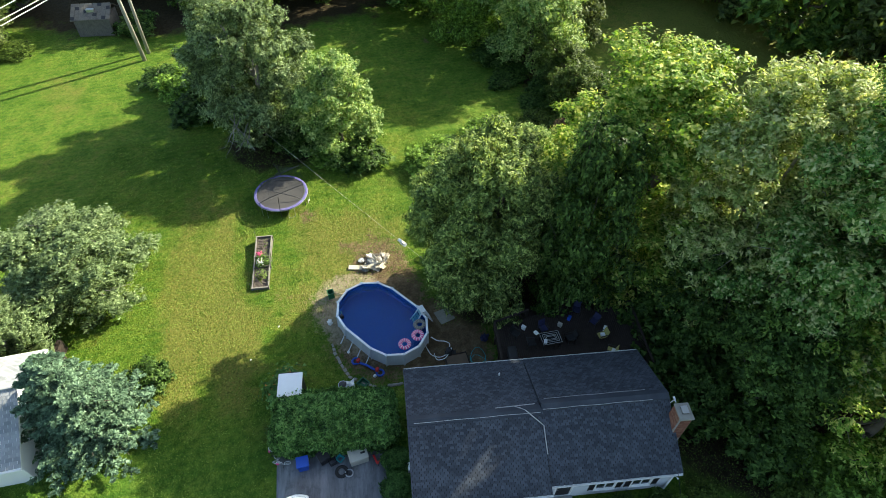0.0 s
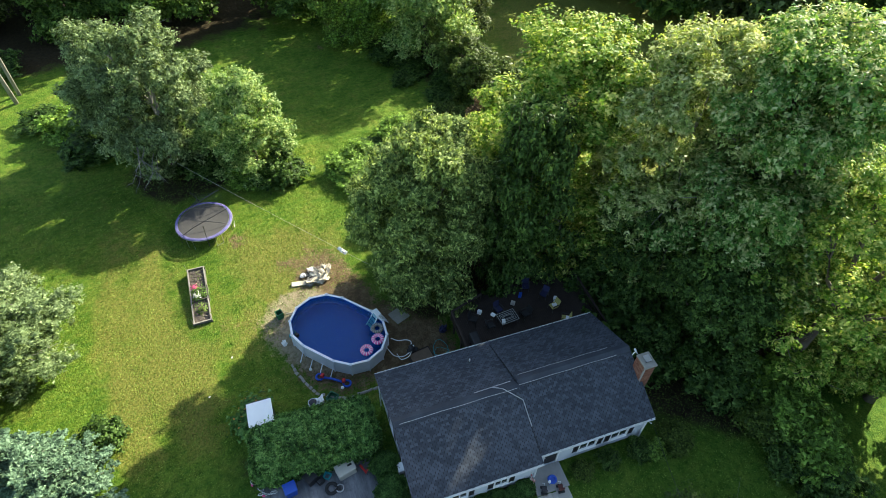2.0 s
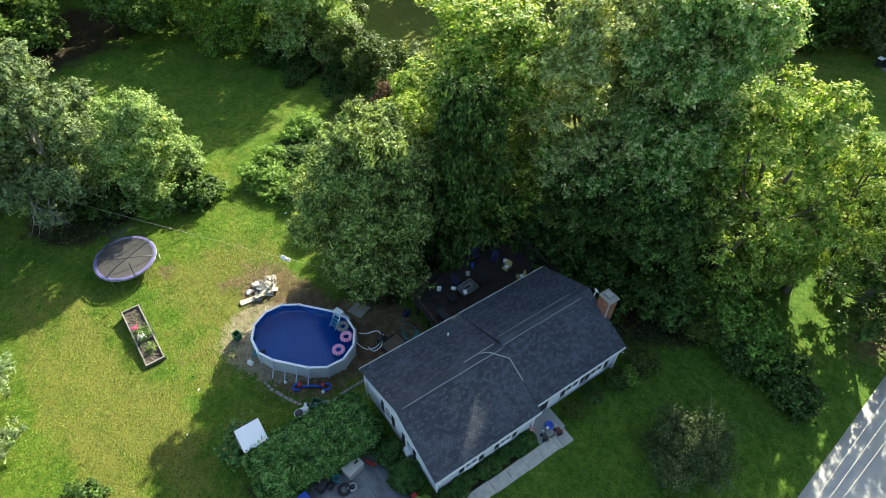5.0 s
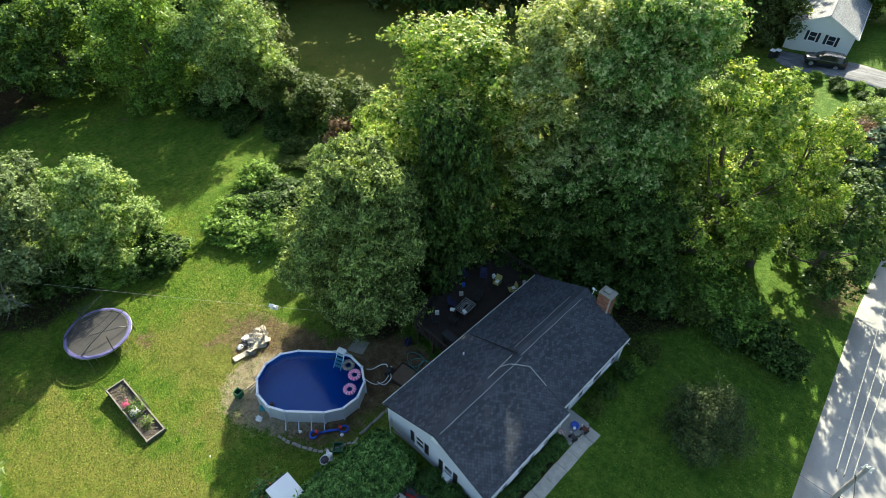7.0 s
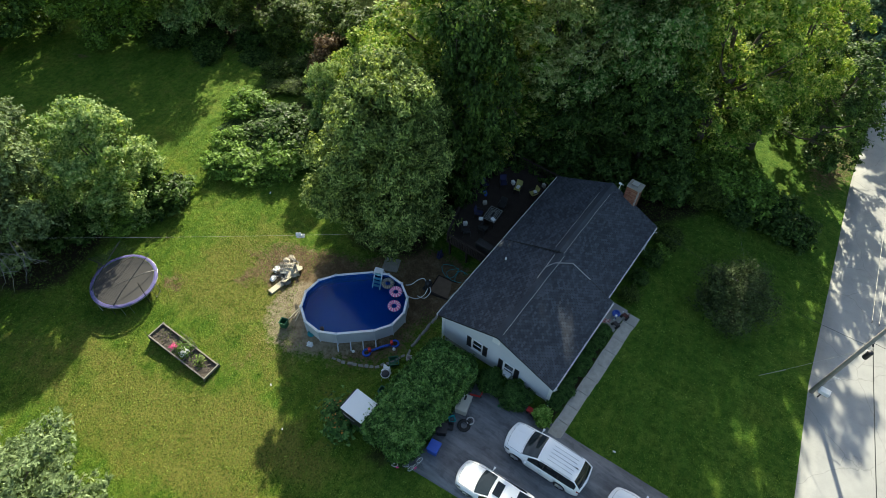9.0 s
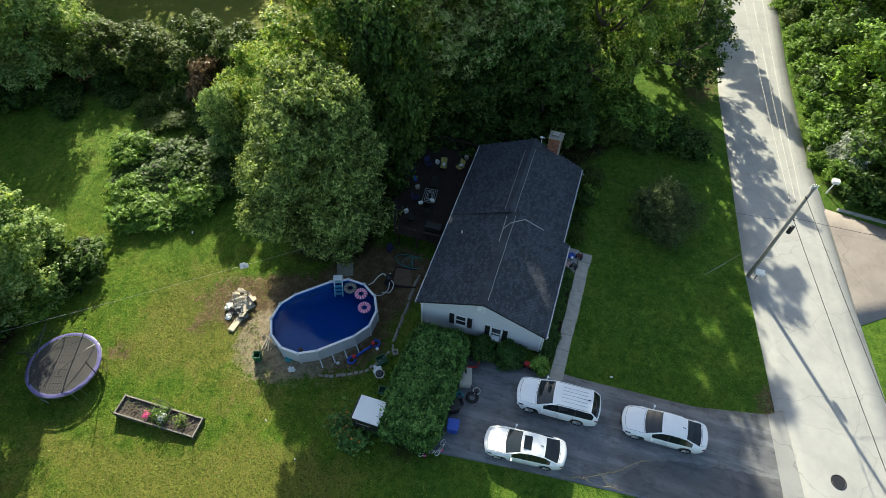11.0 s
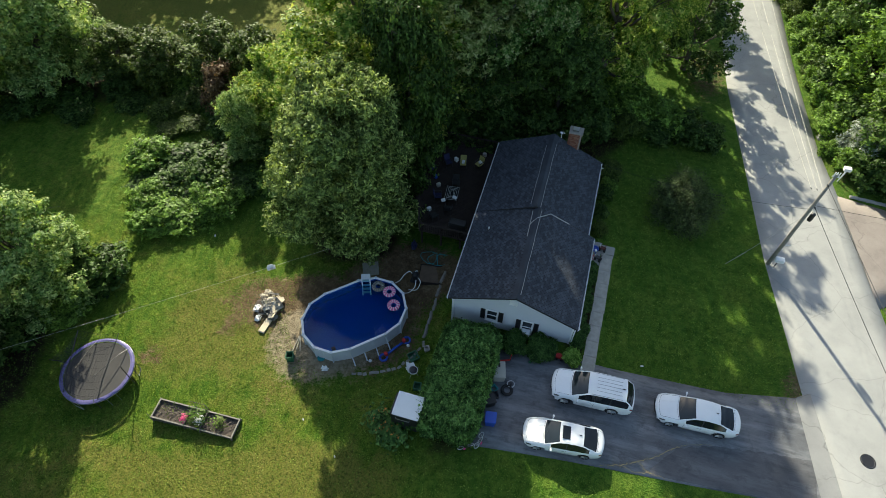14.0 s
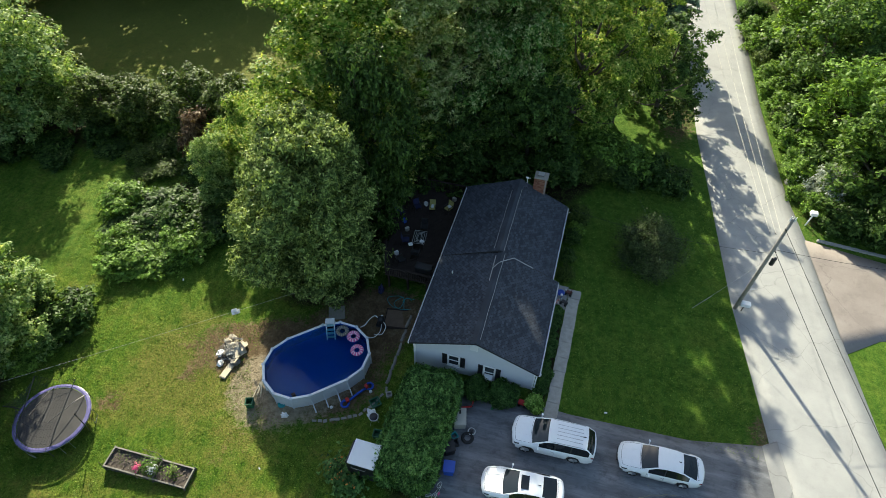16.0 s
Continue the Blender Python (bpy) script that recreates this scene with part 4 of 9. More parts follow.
# trees behind the house and round the yard
T = [
    ("willow", -9.5, 6.5, 1.0, 0.3, "tall grey-green tree beside the pool with fine drooping leaves", 0.935),
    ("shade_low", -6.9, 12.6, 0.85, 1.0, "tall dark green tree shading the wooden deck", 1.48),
    ("maple", -10.7, 17.4, 1.32, 0.7, "tall bright green maple behind the pool", 0.955),
    ("maple_low", -19.2, 16.0, 0.8, 0.4, "bright green young maple at the yard's edge", 0.8),
    ("maple_low", -15.2, 13.2, 0.85, 2.1, "bright green maple sapling at the yard's edge", 0.9),
    ("ash", -5.8, 23.4, 1.15, 0.2, "tall grey-green ash with sparse branches", 1.03),
    ("oak", -0.5, 26.0, 1.12, 1.4, "large dark green broadleaf tree behind the house", 1.12),
    ("maple_open", 6.5, 26.9, 0.92, 3.4, "large green broadleaf tree behind the chimney", 0.86),
    # added to block sun reaching the driveway between the ash and the oak
    ("oak", -3.6, 28.4, 0.85, 0.6, "green broadleaf tree added behind the ash to shade the driveway", 1.02),
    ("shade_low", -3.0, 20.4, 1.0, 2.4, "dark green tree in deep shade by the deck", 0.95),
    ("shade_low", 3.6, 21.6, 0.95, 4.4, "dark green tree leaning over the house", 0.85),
    ("dark_low", 0.6, 23.2, 0.95, 0.9, "dark green tree under the oak", 1.2),
    ("far_maple", 1.5, 33.5, 0.75, 5.0, "bright green maple in the back row", 1.0),
    ("maple_open", 10.2, 31.0, 0.70, 2.0, "bright green maple near the road", 0.72),
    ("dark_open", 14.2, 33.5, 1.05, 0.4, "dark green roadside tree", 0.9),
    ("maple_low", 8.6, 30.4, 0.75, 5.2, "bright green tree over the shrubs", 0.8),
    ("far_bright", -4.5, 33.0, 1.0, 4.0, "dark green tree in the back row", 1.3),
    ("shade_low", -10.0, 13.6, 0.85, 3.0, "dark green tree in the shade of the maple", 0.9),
    ("olive", -32.3, 12.0 - 24.0, 1.0, 0.5, "grey-green tree with bare grey branches beyond the trampoline", 1.05),
    ("olive", -37.5, -15.5, 0.9, 2.5, "grey-green tree at the lawn's far edge", 0.9),
    ("pale_low", -29.0, -4.4, 0.98, 1.2, "leafy green tree beside the trampoline", 0.92),
    ("olive", -11.3, -23.4, 0.98, 3.3, "pale grey-green tree at the lawn's edge", 0.52),
    ("olive", -5.2, -26.0, 0.55, 1.3, "pale grey-green tree beside a neighbouring roof", 0.42),
    ("spruce", 0.9, -18.9, 1.15, 0.0, "dense blue-green spruce beside the neighbouring house", 1.0),
    ("far_maple", -47.5, 18.5, 1.15, 0.6, "large green tree at the edge of the far field", 1.12),
    ("far_bright", -54.0, 12.0, 1.1, 2.6, "large green tree beyond the far lawn", 1.0),
    ("far", -63.0, 4.5, 1.1, 4.6, "dark green tree beyond the far lawn", 0.95),
    ("far_olive", -50.5, 24.0, 0.8, 0.4, "green tree behind the field edge", 0.8),
    ("far", -66.0, -12.0, 1.2, 5.4, "dark green tree at the wood's edge", 1.0),
    ("far", -67.0, -24.0, 1.1, 1.4, "dark green tree at the wood's edge", 1.0),
    ("far_olive", -71.0, -36.0, 1.1, 3.0, "dark tree behind an old shed", 1.0),
    ("far", -64.0, -50.0, 1.1, 0.2, "dark tree behind an old shed", 0.9),
    ("far_olive", -54.0, -49.0, 0.9, 2.2, "grey-green tree at the lawn's edge", 0.6),
    ("brush_low", -35.5, 20.5, 0.72, 0.3, "dark green bushy tree at the field edge", 0.50),
    ("brush_low", -29.5, 22.0, 0.75, 1.3, "dark green bushy tree at the field edge", 0.60),
    ("brush_low", -40.5, 21.0, 0.70, 2.3, "dark green bushy tree at the field edge", 0.48),
    ("brush_low", -24.5, 21.5, 0.72, 3.3, "dark green bushy tree at the field edge", 0.62),
    ("pale_low", -21.3, 12.4, 0.55, 4.3, "small green tree in the shrubs", 0.62),
    ("fir", 14.0, 47.0, 1.0, 0.0, "tall dark fir tree beside the road", 1.0),
    ("far", 7.5, 45.0, 0.7, 0.0, "green tree near the road", 0.45),
    ("far", 2.0, 42.0, 0.9, 2.0, "green tree in the far row", 0.55),
    ("far_olive", -9.5, 77.5, 1.1, 2.0, "dark olive tree beside the far house", 1.0),
    ("far", -14.5, 72.0, 1.0, 1.0, "dark green tree beside the far house", 0.9),
    ("far", -2.0, 97.0, 1.0, 3.0, "dark green tree behind the far house", 1.0),
    ("far", 5.0, 96.0, 1.0, 4.0, "dark green tree behind the far house", 1.0),
    ("far", 12.0, 94.0, 0.9, 5.0, "dark green tree behind the far house", 0.9),
    ("purple", 9.9, 50.0, 0.8, 0.0, "small purple-leaved ornamental tree near the road", 1.0),
    ("far_maple", 11.4, 54.0, 0.6, 1.0, "small bright green tree beside the road", 0.48),
]
for key, x, y, s, turn, label, sz in T:
    plant(key, x, y, label, scale=s, turn=turn, sz=sz)

# woods across the road, and far woods round the fields
g_ = np.random.default_rng(77)
for i in range(34):
    row, col = i % 4, i // 4
    x, y = 31.5 + row * 6.5 + g_.uniform(-1.5, 1.5) - 0.06 * col * 7, 26 + col * 7.5 + g_.uniform(-2, 2)
    plant(("wood", "wood", "wood_olive", "wood")[int(g_.integers(4))], x, y, "dense green woodland tree across the road", scale=g_.uniform(0.75, 1.1), turn=g_.uniform(0, 6), sz=g_.uniform(0.6, 0.95), group="woods across the road")
for i in range(60):
    a = 1.15 + 2.35 * i / 59
    d = g_.uniform(95, 125) if i % 2 else g_.uniform(78, 90)
    x, y = 0 + d * math.cos(a), d * math.sin(a) - 5
    if 2 < x < 34 or (-16 < x < 14 and y < 105):
        continue
    plant("distant" if i % 3 else "distant_olive", x, y, "dark woodland tree beyond the far field", scale=g_.uniform(1.1, 1.6), turn=g_.uniform(0, 6), group="woods beyond the field")

# shrubs
# the first six, behind the deck, are added to darken a sunlit gap
S = [("shrub", -4.6, 17.9, 1.5), ("shrub", -2.0, 18.4, 1.6), ("shrub", -7.2, 16.6, 1.5), ("shrub", -6.0, 19.2, 1.6), ("shrub", 0.6, 18.6, 1.5), ("shrub", 3.0, 17.8, 1.3), ("shrub_bright", -25.2, 3.6, 1.3), ("shrub_bright", -26.6, 5.2, 1.1), ("shrub_bright", -23.2, 4.7, 1.2), ("shrub_bright", -21.5, 6.2, 1.2), ("shrub", -27.8, 7.2, 1.2), ("shrub", -25.4, 7.6, 1.35),
     ("shrub", -23.0, 8.2, 1.3), ("shrub", -20.3, 8.6, 1.3), ("shrub_bright", -29.8, 9.8, 1.25), ("shrub", -27.2, 10.4, 1.35), ("shrub", -24.0, 10.2, 1.3),
     ("shrub", -18.6, 12.6, 1.6), ("shrub_bright", -17.6, 10.0, 1.2), ("shrub_olive", -33.0, 15.8, 0.9), ("shrub", -37.0, 16.6, 1.0), ("shrub_olive", -29.0, 15.0, 0.8), ("shrub", -25.5, 15.2, 0.9), ("shrub_olive", -31.0, 13.6, 0.7), ("shrub", -27.6, 17.6, 1.0), ("shrub", -22.5, 17.0, 1.2), ("shrub_olive", -31.5, 18.0, 1.0), ("shrub", -39.5, 18.2, 1.0), ("shrub", -43.0, 15.2, 1.3), ("shrub", -46.5, 13.4, 1.2), ("shrub", -50.5, 14.0, 1.3), ("shrub", -41.0, 13.6, 0.9), ("shrub_bright", 1.8, 69.4, 0.5), ("shrub", 4.2, 69.0, 0.55), ("shrub_bright", 6.5, 69.3, 0.5), ("shrub", 9.0, 69.0, 0.55), ("shrub", 5.4, 67.4, 0.5), ("shrub", 7.8, 67.2, 0.5), ("shrub_bright", -33.2, 22.6, 2.0), ("shrub_olive", -37.8, 23.0, 1.8), ("shrub", -26.8, 23.2, 2.0), ("shrub", -21.0, 19.0, 2.0), ("shrub", -26.6, -2.6, 1.35), ("shrub_bright", -27.4, -5.6, 1.2),
     ("shrub", -29.8, -8.6, 1.5), ("shrub", -33.5, -7.2, 1.6), ("shrub", -36.5, -20.2, 1.6), ("shrub_bright", -40.5, -22.0, 1.5), ("shrub", -44.0, -24.5, 1.5), ("shrub", -57.5, -31.0, 1.5), ("shrub_olive", -52.0, -44.5, 1.4),
     ("shrub", 6.6, 21.4, 1.35), ("shrub_bright", 7.9, 24.6, 1.3), ("shrub_bright", 9.6, 24.2, 1.25), ("shrub_bright", 11.3, 23.9, 1.2), ("shrub_bright", 13.0, 23.7, 1.1), ("shrub", 14.6, 23.2, 1.05), ("shrub", 16.1, 22.6, 0.9), ("shrub_olive", 9.8, 22.2, 0.9), ("shrub", 12.2, 22.3, 0.8),
     ("shrub_olive", 8.8, 16.4, 0.6), ("shrub", 8.7, 14.0, 0.45), ("shrub", 8.75, 12.0, 0.42), ("shrub_olive", 8.7, 10.2, 0.4), ("shrub_bright", 8.9, 14.9, 0.4), ("shrub", -6.5, -25.2, 0.9), ("shrub", -2.6, -16.6, 0.8),
     ("shrub_bright", 27.9, 23.5, 0.8), ("shrub", 29.2, 21.8, 1.1), ("shrub", 31.5, 21.6, 1.3), ("shrub_bright", 27.2, 27.5, 0.9), ("shrub", 28.6, 28.5, 1.4), ("shrub_bright", 26.8, 32.0, 0.9), ("shrub", 28.4, 34.0, 1.5),
     ("shrub_bright", 26.4, 38.0, 0.9), ("shrub", 28.0, 41.0, 1.5), ("shrub", 27.2, 48.0, 1.5), ("shrub_bright", 26.6, 24.8, 0.5), ("shrub_bright", 26.9, 29.8, 0.7), ("shrub_bright", 26.2, 34.6, 0.75), ("shrub_olive", 26.4, 36.4, 0.7), ("shrub_bright", 25.8, 40.8, 0.8), ("shrub_bright", 25.6, 43.6, 0.9), ("shrub_olive", 25.3, 46.2, 0.8), ("shrub_bright", 25.0, 49.5, 0.9), ("shrub_bright", 24.6, 53.0, 1.0), ("shrub", 24.4, 57.0, 1.1), ("shrub_bright", 29.8, 24.8, 1.1), ("shrub_bright", 29.5, 31.2, 1.3), ("shrub", 34.5, 22.0, 1.4), ("shrub", 38.0, 22.5, 1.4), ("shrub", 42.0, 22.0, 1.4)]
for i, (key, x, y, s) in enumerate(S):
    plant(key, x, y, {"shrub": "dark green wild shrub", "shrub_bright": "bright green wild shrub", "shrub_olive": "olive green wild shrub"}[key], "shrub", s, i * 1.7, category="shrub", group="wild shrubs", sz=s * (0.32 + 0.42 * (i * 7 % 5) / 4 if x < -16 else 0.9))
plant("silver", 28.6, 25.2, "silvery grey-leaved shrub at the roadside", "shrub", 0.78, 0.4, category="shrub", sz=0.7)
plant("rust", -27.2, 18.2, "rust-brown dying shrub at the field edge", "shrub", 1.1, 0.4, category="shrub")
for i in range(8):
    plant("round", 8.62 + 0.1 * math.sin(i * 2.3), 0.5 + 0.86 * i, "low dark green plant in the bed before the house wall", "shrub", 0.52 + 0.06 * math.sin(i * 1.9), i * 1.3, category="shrub", group="plants in the front bed", sz=0.34 + 0.08 * math.sin(i * 2.7))
plant("twiggy", 14.5, 13.8, "round twiggy dark bush on the front lawn", "bush", 1.0, 0.4, category="bush")
plant("round", 4.75, -0.72, "clipped round dark green shrub against the gable wall", "shrub", 0.85, 0.4, category="shrub", group="shrubs at the gable wall", sz=0.62)
plant("round", 6.5, -0.72, "clipped round dark green shrub against the gable wall", "shrub", 0.9, 1.4, category="shrub", group="shrubs at the gable wall", sz=0.62)
plant("lime", 8.5, -0.9, "small bright green shrub at the house corner", "shrub", 0.62, 1.4, category="shrub", sz=0.6)


def build_hedge():
    """A long clipped hedge between the drive and the lawn."""
    g = np.random.default_rng(5)
    n = 80000
    x0, x1, y0, y1 = 0.30, 3.75, -7.9, -0.8
    face = g.choice(5, n, p=[0.52, 0.14, 0.14, 0.1, 0.1])
    u, v = g.random(n), g.random(n)
    x, y = x0 + (x1 - x0) * u, y0 + (y1 - y0) * v
    h = np.full(n, 1.9)
    side = face > 0
    h[side] = 1.85 * v[side] ** 0.8 + 0.05
    x[face == 1], y[face == 1] = x0, (y0 + (y1 - y0) * u)[face == 1]
    x[face == 2], y[face == 2] = x1, (y0 + (y1 - y0) * u)[face == 2]
    y[face == 3], y[face == 4] = y0, y1
    # rounded shoulders and lumps
    ex = np.maximum(0, np.abs(x - (x0 + x1) / 2) / ((x1 - x0) / 2) - 0.7) / 0.3
    ey = np.maximum(0, np.abs(y - (y0 + y1) / 2) / ((y1 - y0) / 2) - 0.82) / 0.18
    top = ~side
    h[top] -= 0.55 * (ex[top] ** 2.5) + 0.5 * (ey[top] ** 2.5)
    cy = np.clip((np.abs(y - (y0 + y1) / 2) / ((y1 - y0) / 2) - 0.75) / 0.25, 0, 1) ** 2
    x = (x0 + x1) / 2 + (x - (x0 + x1) / 2) * (1 - 0.16 * cy)
    lump = 0.10 * np.sin(x * 3.1 + y * 1.3) * np.sin(y * 2.3 - x) + 0.11 * g.normal(size=n)
    d = np.zeros((n, 3))
    d[top, 2] = 1
    d[face == 1, 0], d[face == 2, 0], d[face == 3, 1], d[face == 4, 1] = -1, 1, -1, 1
    p = np.stack([x, y, gz(x, y) * 0.6 - 0.22 + h], 1) + d * lump[:, None]
    t = thing("hedge", Matrix(), "long clipped leafy green hedge beside the driveway", "hedge")
    piece("foliage", leaf_mesh("foliage", p, d, 0.115, M["leaf_hedge"], 9, 1.5, tilt=0.9), t)
    bm = bmesh.new()
    for i in range(14):
        y = -7.5 + 6.2 * i / 13
        for x in (1.4, 3.0):
            z = float(gz(x, y))
            tube(bm, [(x, y, z - 0.2), (x + 0.1, y + 0.05, z + 0.9), (x - 0.3, y + 0.2, z + 1.6)], [0.05, 0.035, 0.012], 5)
            tube(bm, [(x, y, z + 0.4), (x + 0.5, y - 0.2, z + 1.4)], [0.03, 0.01], 5)
    part("stems", bm, M["bark"], t)


build_hedge()


def build_grass():
    """Single blades over the mown lawn near the house."""
    g = np.random.default_rng(91)
    n = 290000
    x, y = g.uniform(-32, 23, n), g.uniform(-27, 22, n)
    dens = 0.35 + 0.65 * (np.sin(x * 1.9 + 2 * np.sin(y * 0.7)) * np.sin(y * 2.1 + 1.5 * np.sin(x * 0.9)) > -0.2)
    ok = g.random(n) < dens
    ok &= ~((x > -0.1) & (x < 9.2) & (y > -0.3) & (y < 15) & ((x < 8.2) | (y < 7.6))) & ~((x > 3.3) & (y > -7.9) & (y < -0.6)) & ~((x > 9.1) & (x < 10.3) & (y > -1.7) & (y < 9.2))
    ok &= np.hypot((x - POOL[0]) / 4.8, (y - POOL[1]) / 4.2) > 1
    ok &= ~((x > -6) & (x < 0.5) & (y > 2) & (y < 17)) & (x < np.interp(y, [-40, -5.4, 2.1, 11, 23.3], [31, 23.6, 22.3, 20.65, 19.25]))
    x, y = x[ok], y[ok]
    n = len(x)
    a, w, h = g.uniform(0, 2 * math.pi, n), g.uniform(0.012, 0.035, n), g.uniform(0.04, 0.11, n)
    z = gz(x, y)
    lean = g.normal(size=(n, 2)) * 0.05
    v = np.empty((n, 3, 3))
    v[:, 0] = np.stack([x - w * np.cos(a), y - w * np.sin(a), z], 1)
    v[:, 1] = np.stack([x + w * np.cos(a), y + w * np.sin(a), z], 1)
    v[:, 2] = np.stack([x + lean[:, 0], y + lean[:, 1], z + h], 1)
    me = bpy.data.meshes.new("grass_blades")
    me.vertices.add(3 * n)
    me.vertices.foreach_set("co", v.astype(np.float32).ravel())
    me.loops.add(3 * n)
    me.loops.foreach_set("vertex_index", np.arange(3 * n, dtype=np.int32))
    me.polygons.add(n)
    me.polygons.foreach_set("loop_start", np.arange(0, 3 * n, 3, dtype=np.int32))
    me.materials.append(M["blade"])
    me.update(calc_edges=True)
    tagged(new("grass", me), "short uneven green and straw grass blades on the lawn", "grass", kind="stuff")


build_grass()


# ---- house ----
def lap_wall(name, parent, along, at, out, lo, hi, z0, ztop, openings, mat, lap=0.115, thick=0.012):
    """Clapboards on one wall. along: 0 for a wall that runs in x, 1 in y; at: its place across; out: +1 or -1, the way it faces; ztop(u): its height; openings: (u0, u1, z0, z1)."""
    verts, faces = [], []

    def put(u, off, z):
        verts.append((u, at + out * off, z) if along == 0 else (at + out * off, u, z))

    z = z0
    while z < max(ztop(lo), ztop(hi), ztop((lo + hi) / 2)):
        z1 = z + lap
        us = np.linspace(lo, hi, 160)
        okay = [u for u in us if ztop(u) >= z1 - 0.02]
        if not okay:
            break
        spans = [(okay[0], okay[-1])]
        for a, b, c, d in openings:
            if z1 > c and z < d:
                nxt = []
                for s, e in spans:
                    if a > s:
                        nxt.append((s, min(a, e)))
                    if b < e:
                        nxt.append((max(b, s), e))
                spans = [q for q in nxt if q[1] - q[0] > 0.01]
        for s, e in spans:
            k = len(verts)
            for u in (s, e):
                put(u, thick, z)
                put(u, 0.0, z1)
                put(u, 0.0, z)
            faces += [(k, k + 3, k + 4, k + 1), (k + 2, k + 5, k + 3, k)]
        z = z1
    ob = new(name, mesh_of(name, verts, faces, mat))
    ob.parent = parent
    return ob


def wall_shell(name, parent, along, at, out, lo, hi, z0, ztop, openings, mat, depth=0.14):
    """The solid wall behind the boards, with its openings cut through."""
    bm = bmesh.new()
    cuts = sorted({lo, hi, *[v for o in openings for v in o[:2]]})
    for a, b in zip(cuts, cuts[1:]):
        holes = sorted([(o[2], o[3]) for o in openings if o[0] <= a + 1e-6 and o[1] >= b - 1e-6])
        lev = z0
        segs = []
        for c, d in holes:
            segs.append((lev, c, False))
            lev = d
        segs.append((lev, None, True))
        for s, e, to_roof in segs:
            n = 6 if to_roof else 1
            for i in range(n):
                u0, u1 = a + (b - a) * i / n, a + (b - a) * (i + 1) / n
                t0, t1 = (ztop(u0), ztop(u1)) if to_roof else (e, e)
                if t0 <= s or t1 <= s:
                    continue
                q = []
                for off in (-0.002, -depth):
                    for u, zz in ((u0, s), (u1, s), (u1, t1), (u0, t0)):
                        q.append(bm.verts.new((u, at + out * off, zz) if along == 0 else (at + out * off, u, zz)))
                bm.faces.new(q[:4])
                bm.faces.new(q[4:][::-1])
                for k in range(4):
                    bm.faces.new((q[k], q[(k + 1) % 4], q[4 + (k + 1) % 4], q[4 + k]))
    bmesh.ops.recalc_face_normals(bm, faces=bm.faces)
    return part(name, bm, mat, parent)


def window(parent, along, at, out, u0, u1, z0, z1, shutters=True, kind="double", parts_parent=None):
    """A framed window in a wall: frame, sashes, panes, sill and a pair of shutters."""
    w = new("window")
    w.parent = parent

    def bx(bm, a, b, o0, o1, c, d, bev=0.0):
        p, q = sorted((at + out * o0, at + out * o1))
        box(bm, a, b, p, q, c, d, bev) if along == 0 else box(bm, p, q, a, b, c, d, bev)

    bm = bmesh.new()
    f = 0.07
    for a, b, c, d in ((u0 - f, u1 + f, z1, z1 + f), (u0 - f, u1 + f, z0 - f, z0), (u0 - f, u0, z0, z1), (u1, u1 + f, z0, z1)):
        bx(bm, a, b, -0.06, 0.05, c, d)
    part("window_frame", bm, M["trim"], w)
    bm = bmesh.new()
    s = 0.04
    for a, b, c, d in ((u0, u1, z1 - s, z1), (u0, u1, z0, z0 + s), (u0, u0 + s, z0 + s, z1 - s), (u1 - s, u1, z0 + s, z1 - s)):
        bx(bm, a, b, -0.04, 0.02, c, d)
    if kind == "double":
        zm = (z0 + z1) / 2
        bx(bm, u0 + s, u1 - s, -0.04, 0.025, zm - 0.025, zm + 0.025)
    else:
        um = (u0 + u1) / 2
        bx(bm, um - 0.025, um + 0.025, -0.04, 0.025, z0 + s, z1 - s)
    part("sash", bm, M["trim"], w)
    for k in range(2):
        bm = bmesh.new()
        if kind == "double":
            zm = (z0 + z1) / 2
            bx(bm, u0 + s, u1 - s, -0.025, -0.015, (zm + 0.025, z0 + s)[k], (z1 - s, zm - 0.025)[k])
        else:
            um = (u0 + u1) / 2
            bx(bm, (u0 + s, um + 0.025)[k], (um - 0.025, u1 - s)[k], -0.025, -0.015, z0 + s, z1 - s)
        part("pane", bm, M["glass"], w)
    bm = bmesh.new()
    bx(bm, u0 - 0.1, u1 + 0.1, 0.0, 0.09, z0 - f - 0.04, z0 - f, 0.01)
    part("window_sill", bm, M["trim"], w)
    if shutters:
        for a, b in ((u0 - f - 0.34, u0 - f - 0.02), (u1 + f + 0.02, u1 + f + 0.34)):
            bm = bmesh.new()
            bx(bm, a, b, 0.01, 0.03, z0 - 0.04, z1 + 0.04)
            for c, d in ((a, a + 0.04), (b - 0.04, b)):
                bx(bm, c, d, 0.03, 0.05, z0 - 0.04, z1 + 0.04)
            zz = z0
            while zz < z1:
                bx(bm, a + 0.04, b - 0.04, 0.03, 0.042, zz, zz + 0.035)
                zz += 0.06
            part("shutter", bm, M["shutter"], w, "black louvred shutter")
    return w


